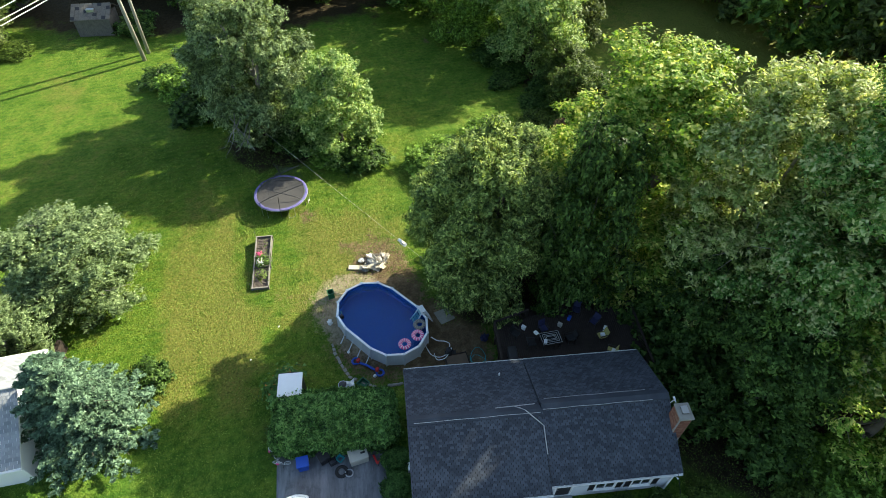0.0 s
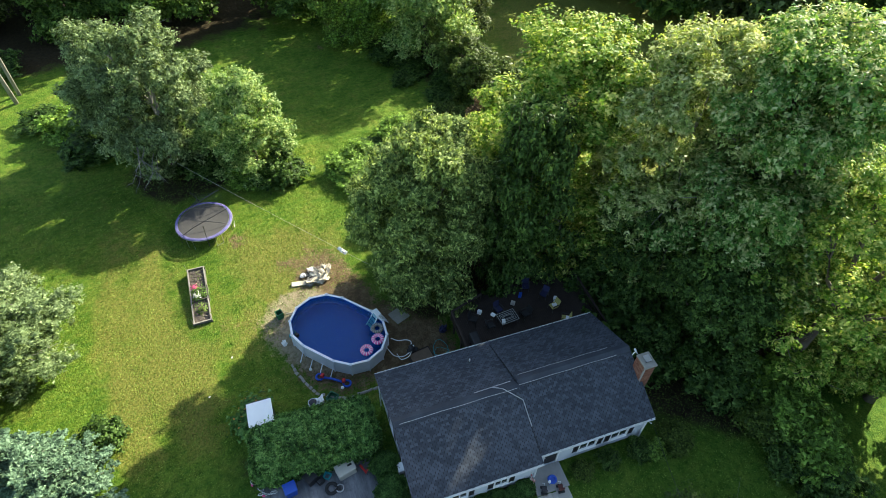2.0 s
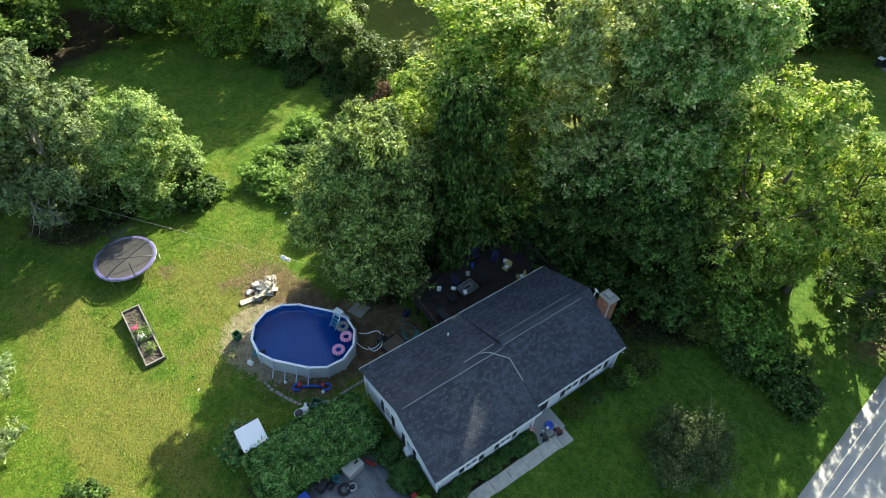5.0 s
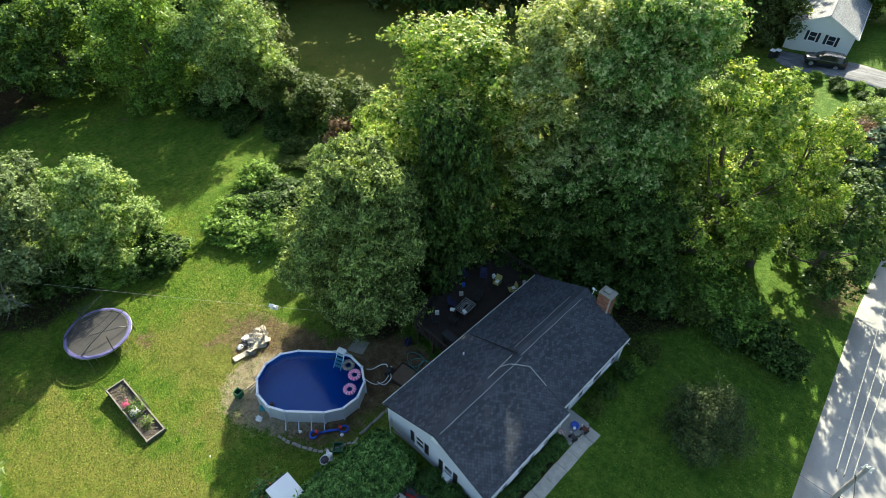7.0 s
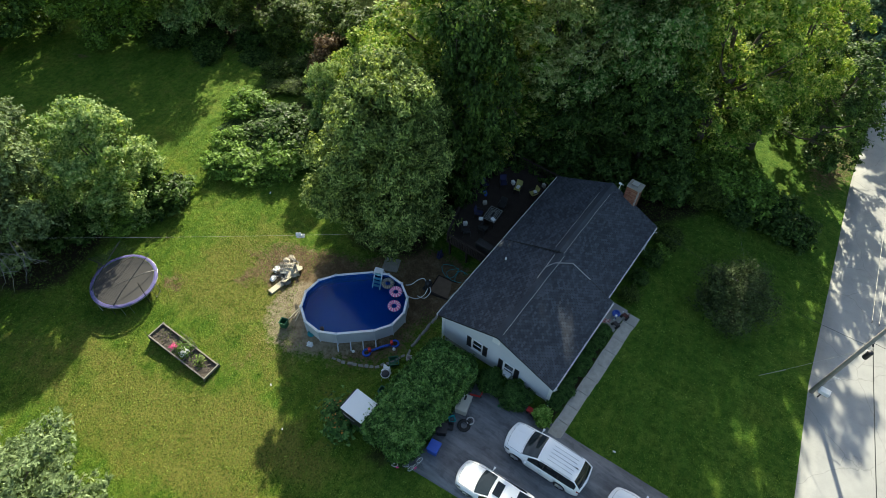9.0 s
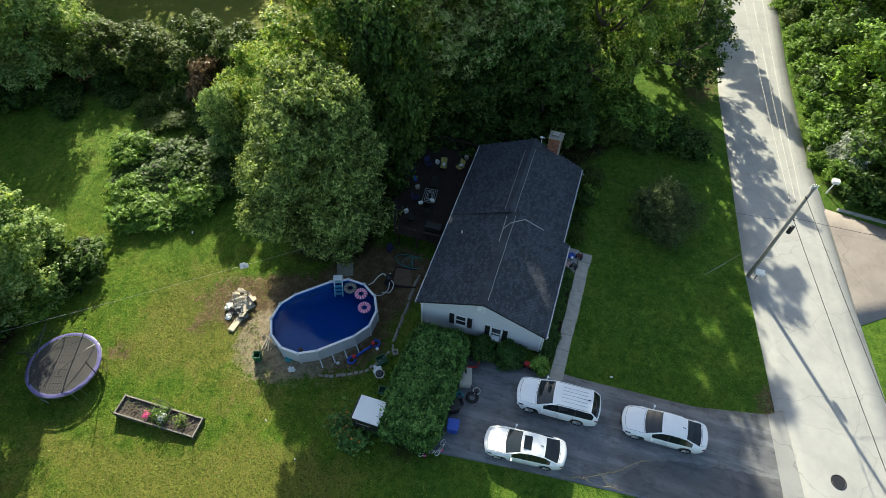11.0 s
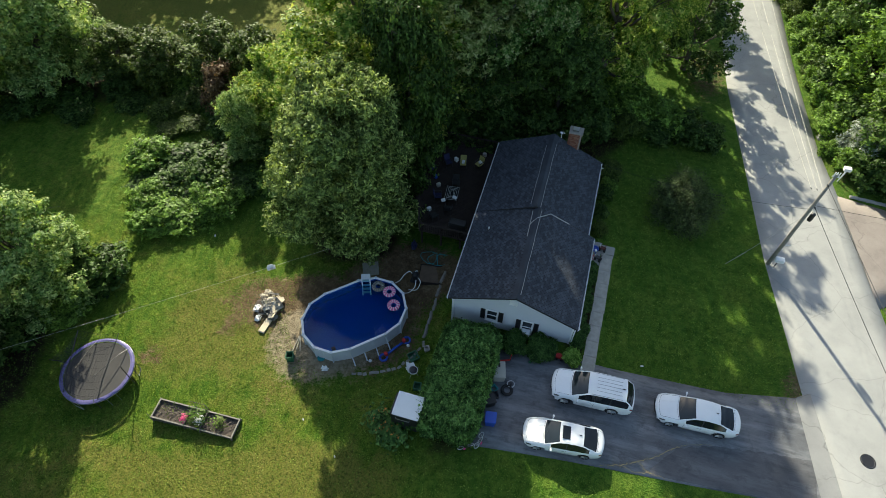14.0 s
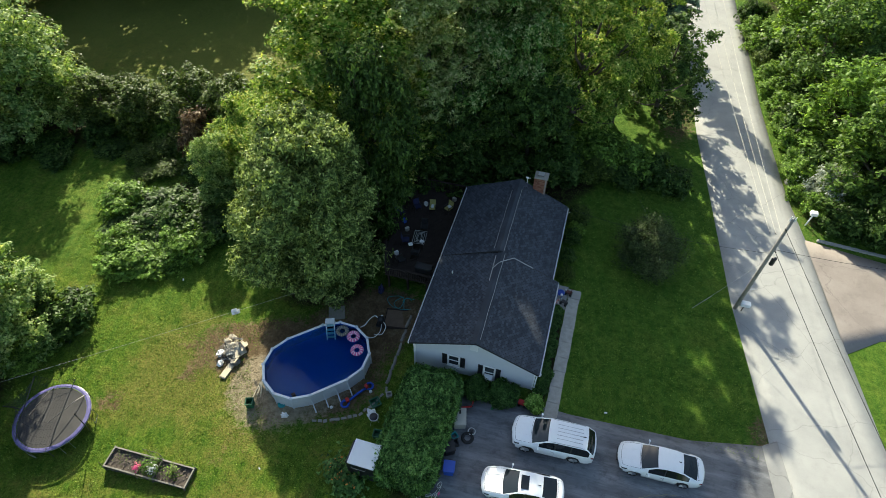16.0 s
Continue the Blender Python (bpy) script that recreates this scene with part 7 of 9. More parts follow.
part("handle", bm, M["metal"], shed, "pale metal bar handle")
fl = thing("flower_clump", Matrix.Translation((-1.1, -8.2, float(gz(-1.1, -8.2)))), "orange day lilies growing beside the storage locker", "flowers")
leafy(fl, "leaves", 0, 0, 0, 1.0, 500, "leaf_hedge", 0.2, 31)
leafy(fl, "leaves", -1.0, 0.5, 0, 0.8, 300, "leaf_hedge", 0.2, 32)
leafy(fl, "flowers", -0.7, 0.4, 0.35, 0.9, 40, "flower_orange", 0.09, 33)
leafy(fl, "flowers", 0.2, -0.1, 0.35, 0.8, 14, "flower_orange", 0.09, 34)


# ---- vehicles ----
def track(rows, x):
    """A smooth value along a row of (x, value) knots."""
    xs = [r[0] for r in rows]
    if x <= xs[0]:
        return rows[0][1]
    for (xa, a), (xb, b) in zip(rows, rows[1:]):
        if x <= xb:
            f = (x - xa) / (xb - xa)
            return a + (b - a) * (f * 0.6 + 0.4 * f * f * (3 - 2 * f))
    return rows[-1][1]


def build_car(name, m, label, spec, paint, lower):
    """A car, its nose at x 0 and its tail at x L, standing on z 0: one skin, cut into its panels and panes."""
    t = thing(name, m, label, "car", "cars on the driveway" if "driveway" in label else "")
    L, W, rw = spec["L"], spec["W"] / 2, spec["wheel"]
    xc, xf, xr, xd = spec["glass"]
    marks = {0.0, 0.03, 0.08, 0.16, 0.28, L, L - 0.03, L - 0.09, L - 0.18, L - 0.3, xc, xf, xr, xd, spec["win"][0], spec["win"][1]}
    for p in spec["posts"]:
        marks |= {p - 0.035, p + 0.035}
    xs = sorted(marks | {x for x in np.arange(0.4, L - 0.35, 0.085).tolist() if min(abs(x - k) for k in marks) > 0.03})
    grid = []
    for x in xs:
        w, b, zt, wt = W * track(spec["width"], x), track(spec["belt"], x), track(spec["top"], x), W * track(spec["edge"], x)
        zb = track(spec["sill"], x)
        for ax in spec["axles"]:
            r = rw + 0.055
            if abs(x - ax) < r:
                zb = max(zb, rw + math.sqrt(r * r - (x - ax) ** 2) - 0.02)
        drop = track(spec["drop"], x)
        ze = zt - drop
        half = [(w * 0.93, zb), (w * 0.985, min(zb + 0.07, b - 0.2)), (w, zb + (b - zb) * 0.5), (w * 0.985, b - 0.075), (w * 0.935, b), (max(wt, 0.02), max(ze, b + 0.004)), (wt * 0.90, max(ze, b + 0.004) + drop * 0.42), (wt * 0.5, zt - drop * 0.12), (0, zt)]
        curve = track(spec["bow"], x)
        row = [(x + curve * (y / W) ** 2, y, z) for y, z in half]
        grid.append(row + [(px, -y, z) for px, y, z in row[-2::-1]])
    n = len(grid[0])
    faces = collections.defaultdict(list)
    for i in range(len(xs) - 1):
        xm = (xs[i] + xs[i + 1]) / 2
        for k in range(n - 1):
            s = min(k, n - 2 - k)          # 0 sill ... 4 side glass, 5 cant rail, 6 and 7 top
            side = 0 if k < n / 2 - 0.6 else 1
            key = "body"
            if s >= 6 and xc < xm < xf:
                key = "windscreen"
            elif s >= 6 and xr < xm < xd:
                key = "rear_window"
            elif s >= 5 and xf < xm < xr:
                key = "roof"
            elif s == 4 and spec["win"][0] < xm < spec["win"][1]:
                bay = sum(xm > p for p in spec["posts"])
                key = ("side_window", side, bay)
                if any(abs(xm - p) < 0.034 for p in spec["posts"]):
                    key = ("pillar", side, bay)
            elif s == 3 and 0.06 < xm < 0.42:
                key = ("headlight", side)
            elif s == 3 and xm > L - 0.20:
                key = ("taillight", side)
            elif s <= 1 and xm < 0.16 or s == 0 and spec.get("clad"):
                key = "bumper" if xm < 0.16 else ("sill_cladding", side)
            faces[key].append((i, k))
    look_of = {"body": paint, "roof": paint, "windscreen": "windscreen", "rear_window": "carglass", "side_window": "carglass", "pillar": "black", "headlight": "lamp_dark", "taillight": "lamp_red", "bumper": "black", "sill_cladding": lower}
    for key, fs in faces.items():
        nm = key if isinstance(key, str) else key[0]
        bm = bmesh.new()
        seen = {}

        def vert(i, k):
            if (i, k) not in seen:
                seen[i, k] = bm.verts.new(grid[i][k])
            return seen[i, k]

        for i, k in fs:
            bm.faces.new((vert(i, k), vert(i + 1, k), vert(i + 1, k + 1), vert(i, k + 1)))
        if nm == "body":
            bm.faces.new([vert(0, k) for k in range(n) if not 0 < k < 2 and not n - 3 < k < n - 1])
            bm.faces.new([vert(len(xs) - 1, k) for k in range(n)][::-1])
        bmesh.ops.recalc_face_normals(bm, faces=bm.faces)
        if sum(f.normal.z * f.calc_area() for f in bm.faces) < 0 or (nm in ("side_window", "pillar", "headlight", "taillight", "sill_cladding") and sum(f.normal.y * f.calc_center_median().y for f in bm.faces) < 0):
            bmesh.ops.reverse_faces(bm, faces=bm.faces)
        part(nm, bm, M[look_of[nm]], t, smooth=True)
    bz = track(spec["sill"], L / 2)
    part("underbody", boxes((0.25, L - 0.25, -W * 0.72, W * 0.72, bz - 0.03, 0.62), bevel=0.03), M["black"], t)
    bl = track(spec["belt"], xc + 0.4)
    for s in (-1, 1):
        mi = (lambda b: box(b, xc + 0.40, xc + 0.52, *sorted((s * (W + 0.05), s * (W + 0.20))), bl + 0.03, bl + 0.14, 0.035))(bmesh.new())
        tube(mi, [(xc + 0.42, s * W * 0.9, bl + 0.02), (xc + 0.46, s * (W + 0.08), bl + 0.06)], 0.025, 6)
        part("mirror", mi, M[paint], t)
        for x in (spec["posts"][0] - 0.22, spec["posts"][0] + 0.75):
            part("door_handle", boxes((x, x + 0.16, *sorted((s * (W * 0.985), s * (W + 0.015))), bl - 0.15, bl - 0.12)), M["metal"] if paint != "black_paint" else M["black"], t)
        for x in (spec["posts"][0] - 0.95, spec["posts"][0], spec["posts"][0] + 0.88):
            part("door_gap", boxes((x - 0.005, x + 0.005, *sorted((s * W * 0.965, s * W * 1.002)), bz + 0.16, bl - 0.07)), M["black"], t)
    part("grille", boxes((-0.012, 0.08, -W * 0.42, W * 0.42, spec["lamp"] - 0.22, spec["lamp"] - 0.04), bevel=0.02), M["black"], t)
    part("number_plate", boxes((L - 0.02, L + 0.012, -0.16, 0.16, spec["tail"] - 0.12, spec["tail"] + 0.0)), M["white"], t, "plain white plate")
    for x in spec["axles"]:
        for s in (-1, 1):
            wh = new("wheel")
            wh.parent = t
            wh.matrix_basis = Matrix.Translation((x, s * (W - 0.11), rw)) @ Matrix.Rotation(math.pi / 2, 4, "X")
            bm = ring_torus(bmesh.new(), (0, 0, 0), rw - 0.07, 0.07, 26, 8, 1.45)
            part("tyre", bm, M["rubber"], wh, smooth=True)
            bm = bmesh.new()
            cylinder(bm, 0, 0, -0.06, 0.06, rw - 0.11, sides=20)
            for k in range(5):
                a = k * 2 * math.pi / 5
                for zz in (-0.085, 0.085):
                    tube(bm, [(0, 0, zz), ((rw - 0.11) * math.cos(a), (rw - 0.11) * math.sin(a), zz)], 0.03, 5)
            part("rim", bm, M["alloy"], wh)
    zf, zr = track(spec["top"], xf), track(spec["top"], xr)
    if spec.get("sunroof"):
        zs = track(spec["top"], xf + 0.45)
        part("sunroof", boxes((xf + 0.16, xf + 0.62, -0.40, 0.40, zs - 0.03, zs + 0.010), bevel=0.003), M["carglass"], t)
    if spec.get("rails"):
        we = W * track(spec["edge"], (xf + xr) / 2)
        for s in (-1, 1):
            bm = bmesh.new()
            tube(bm, [(xf + 0.15, s * we * 0.93, zf - 0.05), (xf + 0.3, s * we * 0.93, zf + 0.02), (xr - 0.35, s * we * 0.93, zr + 0.02), (xr - 0.2, s * we * 0.93, zr - 0.05)], 0.018, 6)
            part("roof_rail", bm, M["metal"], t)
        for k in range(5):
            y = -0.44 + 0.22 * k
            part("roof_rib", boxes((xf + 0.5, xr - 0.3, y - 0.012, y + 0.012, zf - 0.02, zf + 0.090 - 0.010 * abs(k - 2)), bevel=0.004), M["silver_paint"], t)
    def on_skin(x, f):
        """A point of the upper skin, f of the way from the centre line to the shoulder."""
        wt, zt, dr = W * track(spec["edge"], x), track(spec["top"], x), track(spec["drop"], x)
        y = wt * f
        return (x + track(spec["bow"], x) * (y / W) ** 2, y, float(np.interp(abs(f), [0, 0.5, 0.9, 1.0], [zt, zt - 0.12 * dr, zt - 0.58 * dr, zt - dr])) + 0.003)

    cut = xd + (0.03 if spec.get("clad") else 0.05)
    lines = [[on_skin(x, f) for x in np.linspace(0.22, xc - 0.06, 9)] for f in (-0.93, 0.93)] + [[on_skin(xc - 0.05, f) for f in np.linspace(-0.93, 0.93, 9)], [on_skin(0.2, f) for f in np.linspace(-0.9, 0.9, 9)]]
    if not spec.get("clad"):
        lines += [[on_skin(cut, f) for f in np.linspace(-0.85, 0.85, 9)], [on_skin(cut + 0.01, -0.85), on_skin(L - 0.12, -0.85)], [on_skin(cut + 0.01, 0.85), on_skin(L - 0.12, 0.85)]]
    for q in lines:
        bm = bmesh.new()
        tube(bm, q, 0.007, 4)
        part("shut_line", bm, M["black"], t)
    for f in (-0.42, 0.42):
        bm = bmesh.new()
        tube(bm, [on_skin(x, f * (0.75 + 0.3 * x / xc)) for x in np.linspace(0.3, xc - 0.12, 8)], 0.012, 5)
        part("bonnet_crease", bm, M[paint], t)
    part("aerial", boxes((xr - 0.30, xr - 0.14, -0.02, 0.02, zr + 0.0, zr + 0.07), bevel=0.006), M["black"], t)
    bm = bmesh.new()
    for s in (-0.35, 0.22):
        tube(bm, [(xc + 0.03, s, track(spec["top"], xc) + 0.015), (xc + 0.22, s + 0.45, track(spec["top"], xc + 0.22) + 0.0)], 0.008, 4)
    part("wipers", bm, M["black"], t)
    return t


SEDAN = dict(L=4.85, W=1.85, lamp=0.66, tail=0.80, wheel=0.33, axles=(0.95, 3.80), sunroof=True, glass=(1.28, 2.14, 3.58, 4.42), win=(1.62, 4.02), posts=(2.62,),
             width=[(0, 0.84), (0.15, 0.93), (0.5, 0.98), (1.2, 1.0), (3.6, 1.0), (4.3, 0.97), (4.7, 0.91), (4.85, 0.82)],
             sill=[(0, 0.34), (0.3, 0.22), (4.4, 0.24), (4.85, 0.40)],
             belt=[(0, 0.60), (0.12, 0.66), (0.5, 0.76), (1.3, 0.86), (2.4, 0.90), (3.6, 0.95), (4.3, 0.97), (4.7, 0.94), (4.85, 0.86)],
             top=[(0, 0.64), (0.10, 0.74), (0.35, 0.83), (0.8, 0.91), (1.28, 0.97), (1.6, 1.14), (2.14, 1.38), (2.6, 1.435), (3.1, 1.43), (3.58, 1.34), (4.0, 1.19), (4.42, 1.07), (4.65, 1.05), (4.77, 1.02), (4.85, 0.92)],
             edge=[(0, 0.72), (0.3, 0.82), (1.0, 0.86), (1.28, 0.88), (1.6, 0.83), (2.14, 0.74), (2.7, 0.71), (3.58, 0.70), (4.0, 0.76), (4.42, 0.83), (4.65, 0.80), (4.85, 0.70)],
             drop=[(0, 0.03), (1.2, 0.05), (1.6, 0.05), (2.06, 0.06), (3.4, 0.06), (4.0, 0.05), (4.85, 0.04)],
             bow=[(0, 0.30), (0.4, 0.22), (1.0, 0.14), (1.28, 0.15), (2.14, 0.08), (2.7, 0.0), (3.58, -0.06), (4.42, -0.12), (4.85, -0.22)])
SEDAN_B = dict(SEDAN, sunroof=False)
SUV = dict(L=5.0, W=1.98, clad=True, lamp=0.88, tail=1.0, wheel=0.38, axles=(0.95, 3.82), rails=True, glass=(1.20, 2.12, 4.42, 4.90), win=(1.60, 4.66), posts=(2.62, 3.56),
           width=[(0, 0.86), (0.15, 0.94), (0.5, 0.98), (1.2, 1.0), (4.3, 1.0), (4.8, 0.96), (5.0, 0.90)],
           sill=[(0, 0.40), (0.3, 0.27), (4.6, 0.28), (5.0, 0.42)],
           belt=[(0, 0.82), (0.12, 0.90), (0.5, 0.99), (1.3, 1.06), (2.4, 1.10), (4.2, 1.15), (4.85, 1.15), (5.0, 1.06)],
           top=[(0, 0.88), (0.10, 0.99), (0.35, 1.08), (0.8, 1.13), (1.20, 1.17), (1.6, 1.41), (2.12, 1.68), (2.5, 1.745), (3.2, 1.76), (4.42, 1.73), (4.7, 1.45), (4.90, 1.22), (5.0, 1.10)],
           edge=[(0, 0.76), (0.3, 0.85), (1.0, 0.88), (1.20, 0.89), (1.6, 0.85), (2.12, 0.79), (2.6, 0.77), (4.42, 0.76), (4.90, 0.82), (5.0, 0.80)],
           drop=[(0, 0.03), (1.2, 0.05), (1.95, 0.06), (4.4, 0.06), (5.0, 0.04)],
           bow=[(0, 0.24), (0.4, 0.18), (1.0, 0.12), (1.20, 0.14), (2.12, 0.07), (2.7, 0.0), (4.42, -0.07), (5.0, -0.14)])


def on_drive(x, y, turn):
    return Matrix.Translation((x, y, float(gz(x + 2.4, y)) + 0.045)) @ Matrix.Rotation(radians(turn), 4, "Z")


build_car("suv", on_drive(7.48, -3.10, 2.5) @ Matrix.Scale(0.99, 4), "white SUV with silver lower panels parked on the driveway", SUV, "white_paint", "silver_paint")
build_car("sedan", on_drive(6.40, -6.48, 5.0) @ Matrix.Scale(0.965, 4), "white sedan with a glass sunroof parked on the driveway", SEDAN, "white_paint", "white_paint")
build_car("sedan", on_drive(13.72, -2.78, 1.5), "white sedan with a plain roof parked on the driveway", SEDAN_B, "white_paint", "white_paint")
build_car("suv", Matrix.Translation((-1.3, 73.4, float(gz(1.2, 74.2)) + 0.08)) @ Matrix.Rotation(radians(20), 4, "Z"), "black SUV parked before a far white house", SUV, "black_paint", "black")


# ---- deck ----
DZ = -0.10
deck = thing("deck", Matrix(), "dark stained wooden deck behind the house with railings", "deck", kind="structure")


def deck_left(y):
    return np.interp(y, [6.5, 9.0, 12.0, 16.4], [-4.1, -4.8, -5.6, -5.9])


y = 6.5
random.seed(12)
while y < 16.4:
    part("deck_board", boxes((float(deck_left(y)), 0.28, y + 0.004, y + 0.136, DZ - 0.04 + random.uniform(-0.003, 0.003), DZ)), M["deck"], deck)
    y += 0.142
for x in (-3.9, -2.4, -0.9):
    for yy in (6.7, 9.8, 13.0, 16.2):
        part("deck_post", boxes((x - 0.07, x + 0.07, yy - 0.07, yy + 0.07, float(gz(x, yy)) - 0.3, DZ - 0.19)), M["deck"], deck)
    part("joist", boxes((x - 0.03, x + 0.03, 6.55, 16.35, DZ - 0.19, DZ - 0.045)), M["deck"], deck)


def railing(label, pts):
    r = thing("deck_railing", Matrix(), label, "railing", "deck railings")
    for (ax, ay), (bx, by) in zip(pts, pts[1:]):
        n = max(1, int(math.hypot(bx - ax, by - ay) / 0.14))
        for z0, z1, w in ((DZ + 0.92, DZ + 0.97, 0.07), (DZ + 0.10, DZ + 0.15, 0.025)):
            bm = bmesh.new()
            d = Vector((bx - ax, by - ay, 0)).normalized()
            s = Vector((-d.y, d.x, 0)) * w
            prism(bm, [(ax + s.x, ay + s.y), (bx + s.x, by + s.y), (bx - s.x, by - s.y), (ax - s.x, ay - s.y)], z0, z1)
            part("rail", bm, M["deck"], r)
        for k in range(n + 1):
            x, yy = ax + (bx - ax) * k / n, ay + (by - ay) * k / n
            if k in (0, n):
                part("post", boxes((x - 0.05, x + 0.05, yy - 0.05, yy + 0.05, DZ - 0.03, DZ + 1.05), bevel=0.01), M["deck"], r)
            else:
                part("baluster", boxes((x - 0.018, x + 0.018, yy - 0.018, yy + 0.018, DZ + 0.14, DZ + 0.93)), M["deck"], r)


railing("dark wooden railing along the deck end", [(-4.0, 6.5), (-0.3, 6.5)])
railing("dark wooden railing along the deck side", [(-4.05, 6.6), (-4.8, 9.0)])
railing("dark wooden railing along the deck side", [(-5.25, 10.6), (-5.6, 12.0), (-5.85, 16.3)])
railing("dark wooden railing along the deck back", [(-5.75, 16.4), (0.1, 16.4)])
stairs = thing("deck_stairs", Matrix.Translation((-4.9, 9.75, 0)) @ Matrix.Rotation(radians(14), 4, "Z"), "dark wooden stairs down from the deck", "stairs")
for k in range(9):
    z = DZ - 0.2 * (k + 1)
    part("tread", boxes((-0.15 - 0.27 * (k + 1), -0.13 - 0.27 * k, -0.65, 0.65, z - 0.04, z)), M["deck"], stairs)
for s in (-0.68, 0.68):
    bm = bmesh.new()
    prism(bm, [(-0.1, s - 0.03), (-2.6, s - 0.03), (-2.6, s + 0.03), (-0.1, s + 0.03)], lambda x, y: DZ - 0.35 + 0.74 * x, lambda x, y: DZ - 0.08 + 0.74 * x)
    part("stringer", bm, M["deck"], stairs)

tab = thing("patio_table", Matrix.Translation((-2.53, 10.15, DZ)) @ Matrix.Rotation(radians(6), 4, "Z") @ Matrix.Diagonal((0.88, 0.9, 1, 1)), "rectangular patio table with a pale rimmed glass top", "table")
part("glass_top", boxes((-0.52, 0.52, -0.72, 0.72, 0.71, 0.722)), M["table_top"], tab)
bm = bmesh.new()
for a in (0.0, 0.16, 0.30, 0.40):
    w, l = 0.55 - a, 0.75 - a
    if w < 0.1:
        continue
    for q in ((-w, w, -l, -l + 0.035), (-w, w, l - 0.035, l), (-w, -w + 0.035, -l + 0.035, l - 0.035), (w - 0.035, w, -l + 0.035, l - 0.035)):
        box(bm, *q, 0.722, 0.745)
part("rim", bm, M["table_rim"], tab, "pale metal rim and inlaid bands")
for x in (-0.48, 0.48):
    for yy in (-0.68, 0.68):
        part("leg", boxes((x - 0.025, x + 0.025, yy - 0.025, yy + 0.025, 0, 0.71)), M["darkmetal"], tab)


def patio_chair(x, y, turn, seat, label, z=DZ):
    c = thing("patio_chair", Matrix.Translation((x, y, z)) @ Matrix.Rotation(turn, 4, "Z"), label, "chair", "chairs on the deck")
    part("seat", boxes((-0.25, 0.25, -0.25, 0.25, 0.38, 0.44), bevel=0.02), M[seat], c)
    part("backrest", (lambda b: box(b, -0.25, 0.25, -0.03, 0.03, 0, 0.55, 0.02, Matrix.Translation((0, 0.27, 0.42)) @ Matrix.Rotation(-0.2, 4, "X")))(bmesh.new()), M[seat], c)
    for s in (-0.27, 0.27):
        bm = bmesh.new()
        tube(bm, [(s, -0.25, 0), (s, -0.25, 0.62), (s, 0.28, 0.64), (s, 0.34, 0)], 0.016, 6)
        part("leg_frame", bm, M["darkmetal"], c)
        part("armrest", boxes((s - 0.03, s + 0.03, -0.26, 0.26, 0.63, 0.66), bevel=0.008), M["darkmetal"], c)
    return c


patio_chair(-2.45, 8.85, math.pi, "black", "black metal patio chair at the table")
patio_chair(-3.55, 9.9, math.pi / 2 + 0.3, "navy", "dark navy patio chair at the table")
patio_chair(-3.3, 7.9, 2.4, "black", "black metal patio chair near the railing")
patio_chair(-2.6, 11.6, 0.2, "black", "black metal patio chair at the table")
patio_chair(-2.6, 13.8, 0.2, "yellow", "patio chair with a yellow cushion")
patio_chair(-1.35, 14.1, -0.5, "yellow", "patio chair with a yellow cushion and white towel")
patio_chair(-3.8, 13.6, 0.7, "navy", "dark navy folding chair")
patio_chair(-4.9, 12.6, 1.2, "navy", "dark navy folding chair by the railing")
for x, yy, mat, lab, z in ((-2.6, 13.85, "white", "white folded towel on a cushion", 0.44), (-1.25, 14.2, "white", "white folded towel on a cushion", 0.44), (-3.3, 14.3, "white", "small white box on the deck", 0.0), (-3.9, 11.2, "beige", "pale plant pot on the deck", 0.0),
                       (-2.95, 9.2, "white", "white bowl on the patio table", 0.745), (-2.2, 9.7, "white", "white plates on the patio table", 0.745), (-3.9, 8.6, "white", "white bucket on the deck", 0.0), (-4.4, 12.0, "blue", "blue cooler box on the deck", 0.0), (-1.2, 15.5, "beige", "pale flower box on the railing", 0.0)):
    t = thing("box" if mat != "white" else "parcel", Matrix.Translation((x, yy, DZ + z)) @ Matrix.Rotation(x * 3, 4, "Z"), lab, "box" if "box" in lab else "tableware" if "table" in lab else "towel" if "towel" in lab else "container")
    part("body", boxes((-0.15, 0.15, -0.11, 0.11, 0, 0.12 if z else 0.28), bevel=0.02), M[mat], t)
    part("top", boxes((-0.155, 0.155, -0.115, 0.115, 0.122 if z else 0.282, 0.14 if z else 0.31), bevel=0.008), M[mat], t)
gas = thing("gas_grill", Matrix.Translation((-1.3, 7.3, DZ)), "black gas grill under a dark cover on the deck", "grill")
part("cover", boxes((-0.65, 0.65, -0.3, 0.3, 0.35, 1.05), bevel=0.12), M["black"], gas)
for x in (-0.5, 0.5):
    for yy in (-0.2, 0.2):
        part("leg", boxes((x - 0.03, x + 0.03, yy - 0.03, yy + 0.03, 0, 0.36)), M["darkmetal"], gas)
# garden hose and toys under the deck's end
hose = thing("garden_hose", Matrix.Translation((-2.9, 5.3, float(gz(-2.9, 5.3)))), "teal garden hose heaped on the dirt", "hose")
bm = bmesh.new()
random.seed(21)
pts = [Vector((0.9 * math.cos(k * 0.55) * (0.6 + 0.4 * math.sin(k * 0.37)) + 0.03 * k, 0.55 * math.sin(k * 0.55), 0.05 + 0.12 * abs(math.sin(k * 0.8)))) for k in range(40)]
tube(bm, pts, 0.022, 6)
part("coils", bm, M["teal"], hose, smooth=True)
bm = bmesh.new()
tube(bm, [pts[-1], pts[-1] + Vector((0.2, 0.1, 0))], 0.03, 8)
part("nozzle", bm, M["yellow"], hose)
crumpled("tarp", -4.3, 6.0, "blue crumpled sheet hung by the deck", "tarp", "navy", 0.25, 0.35, 0.8, 41)
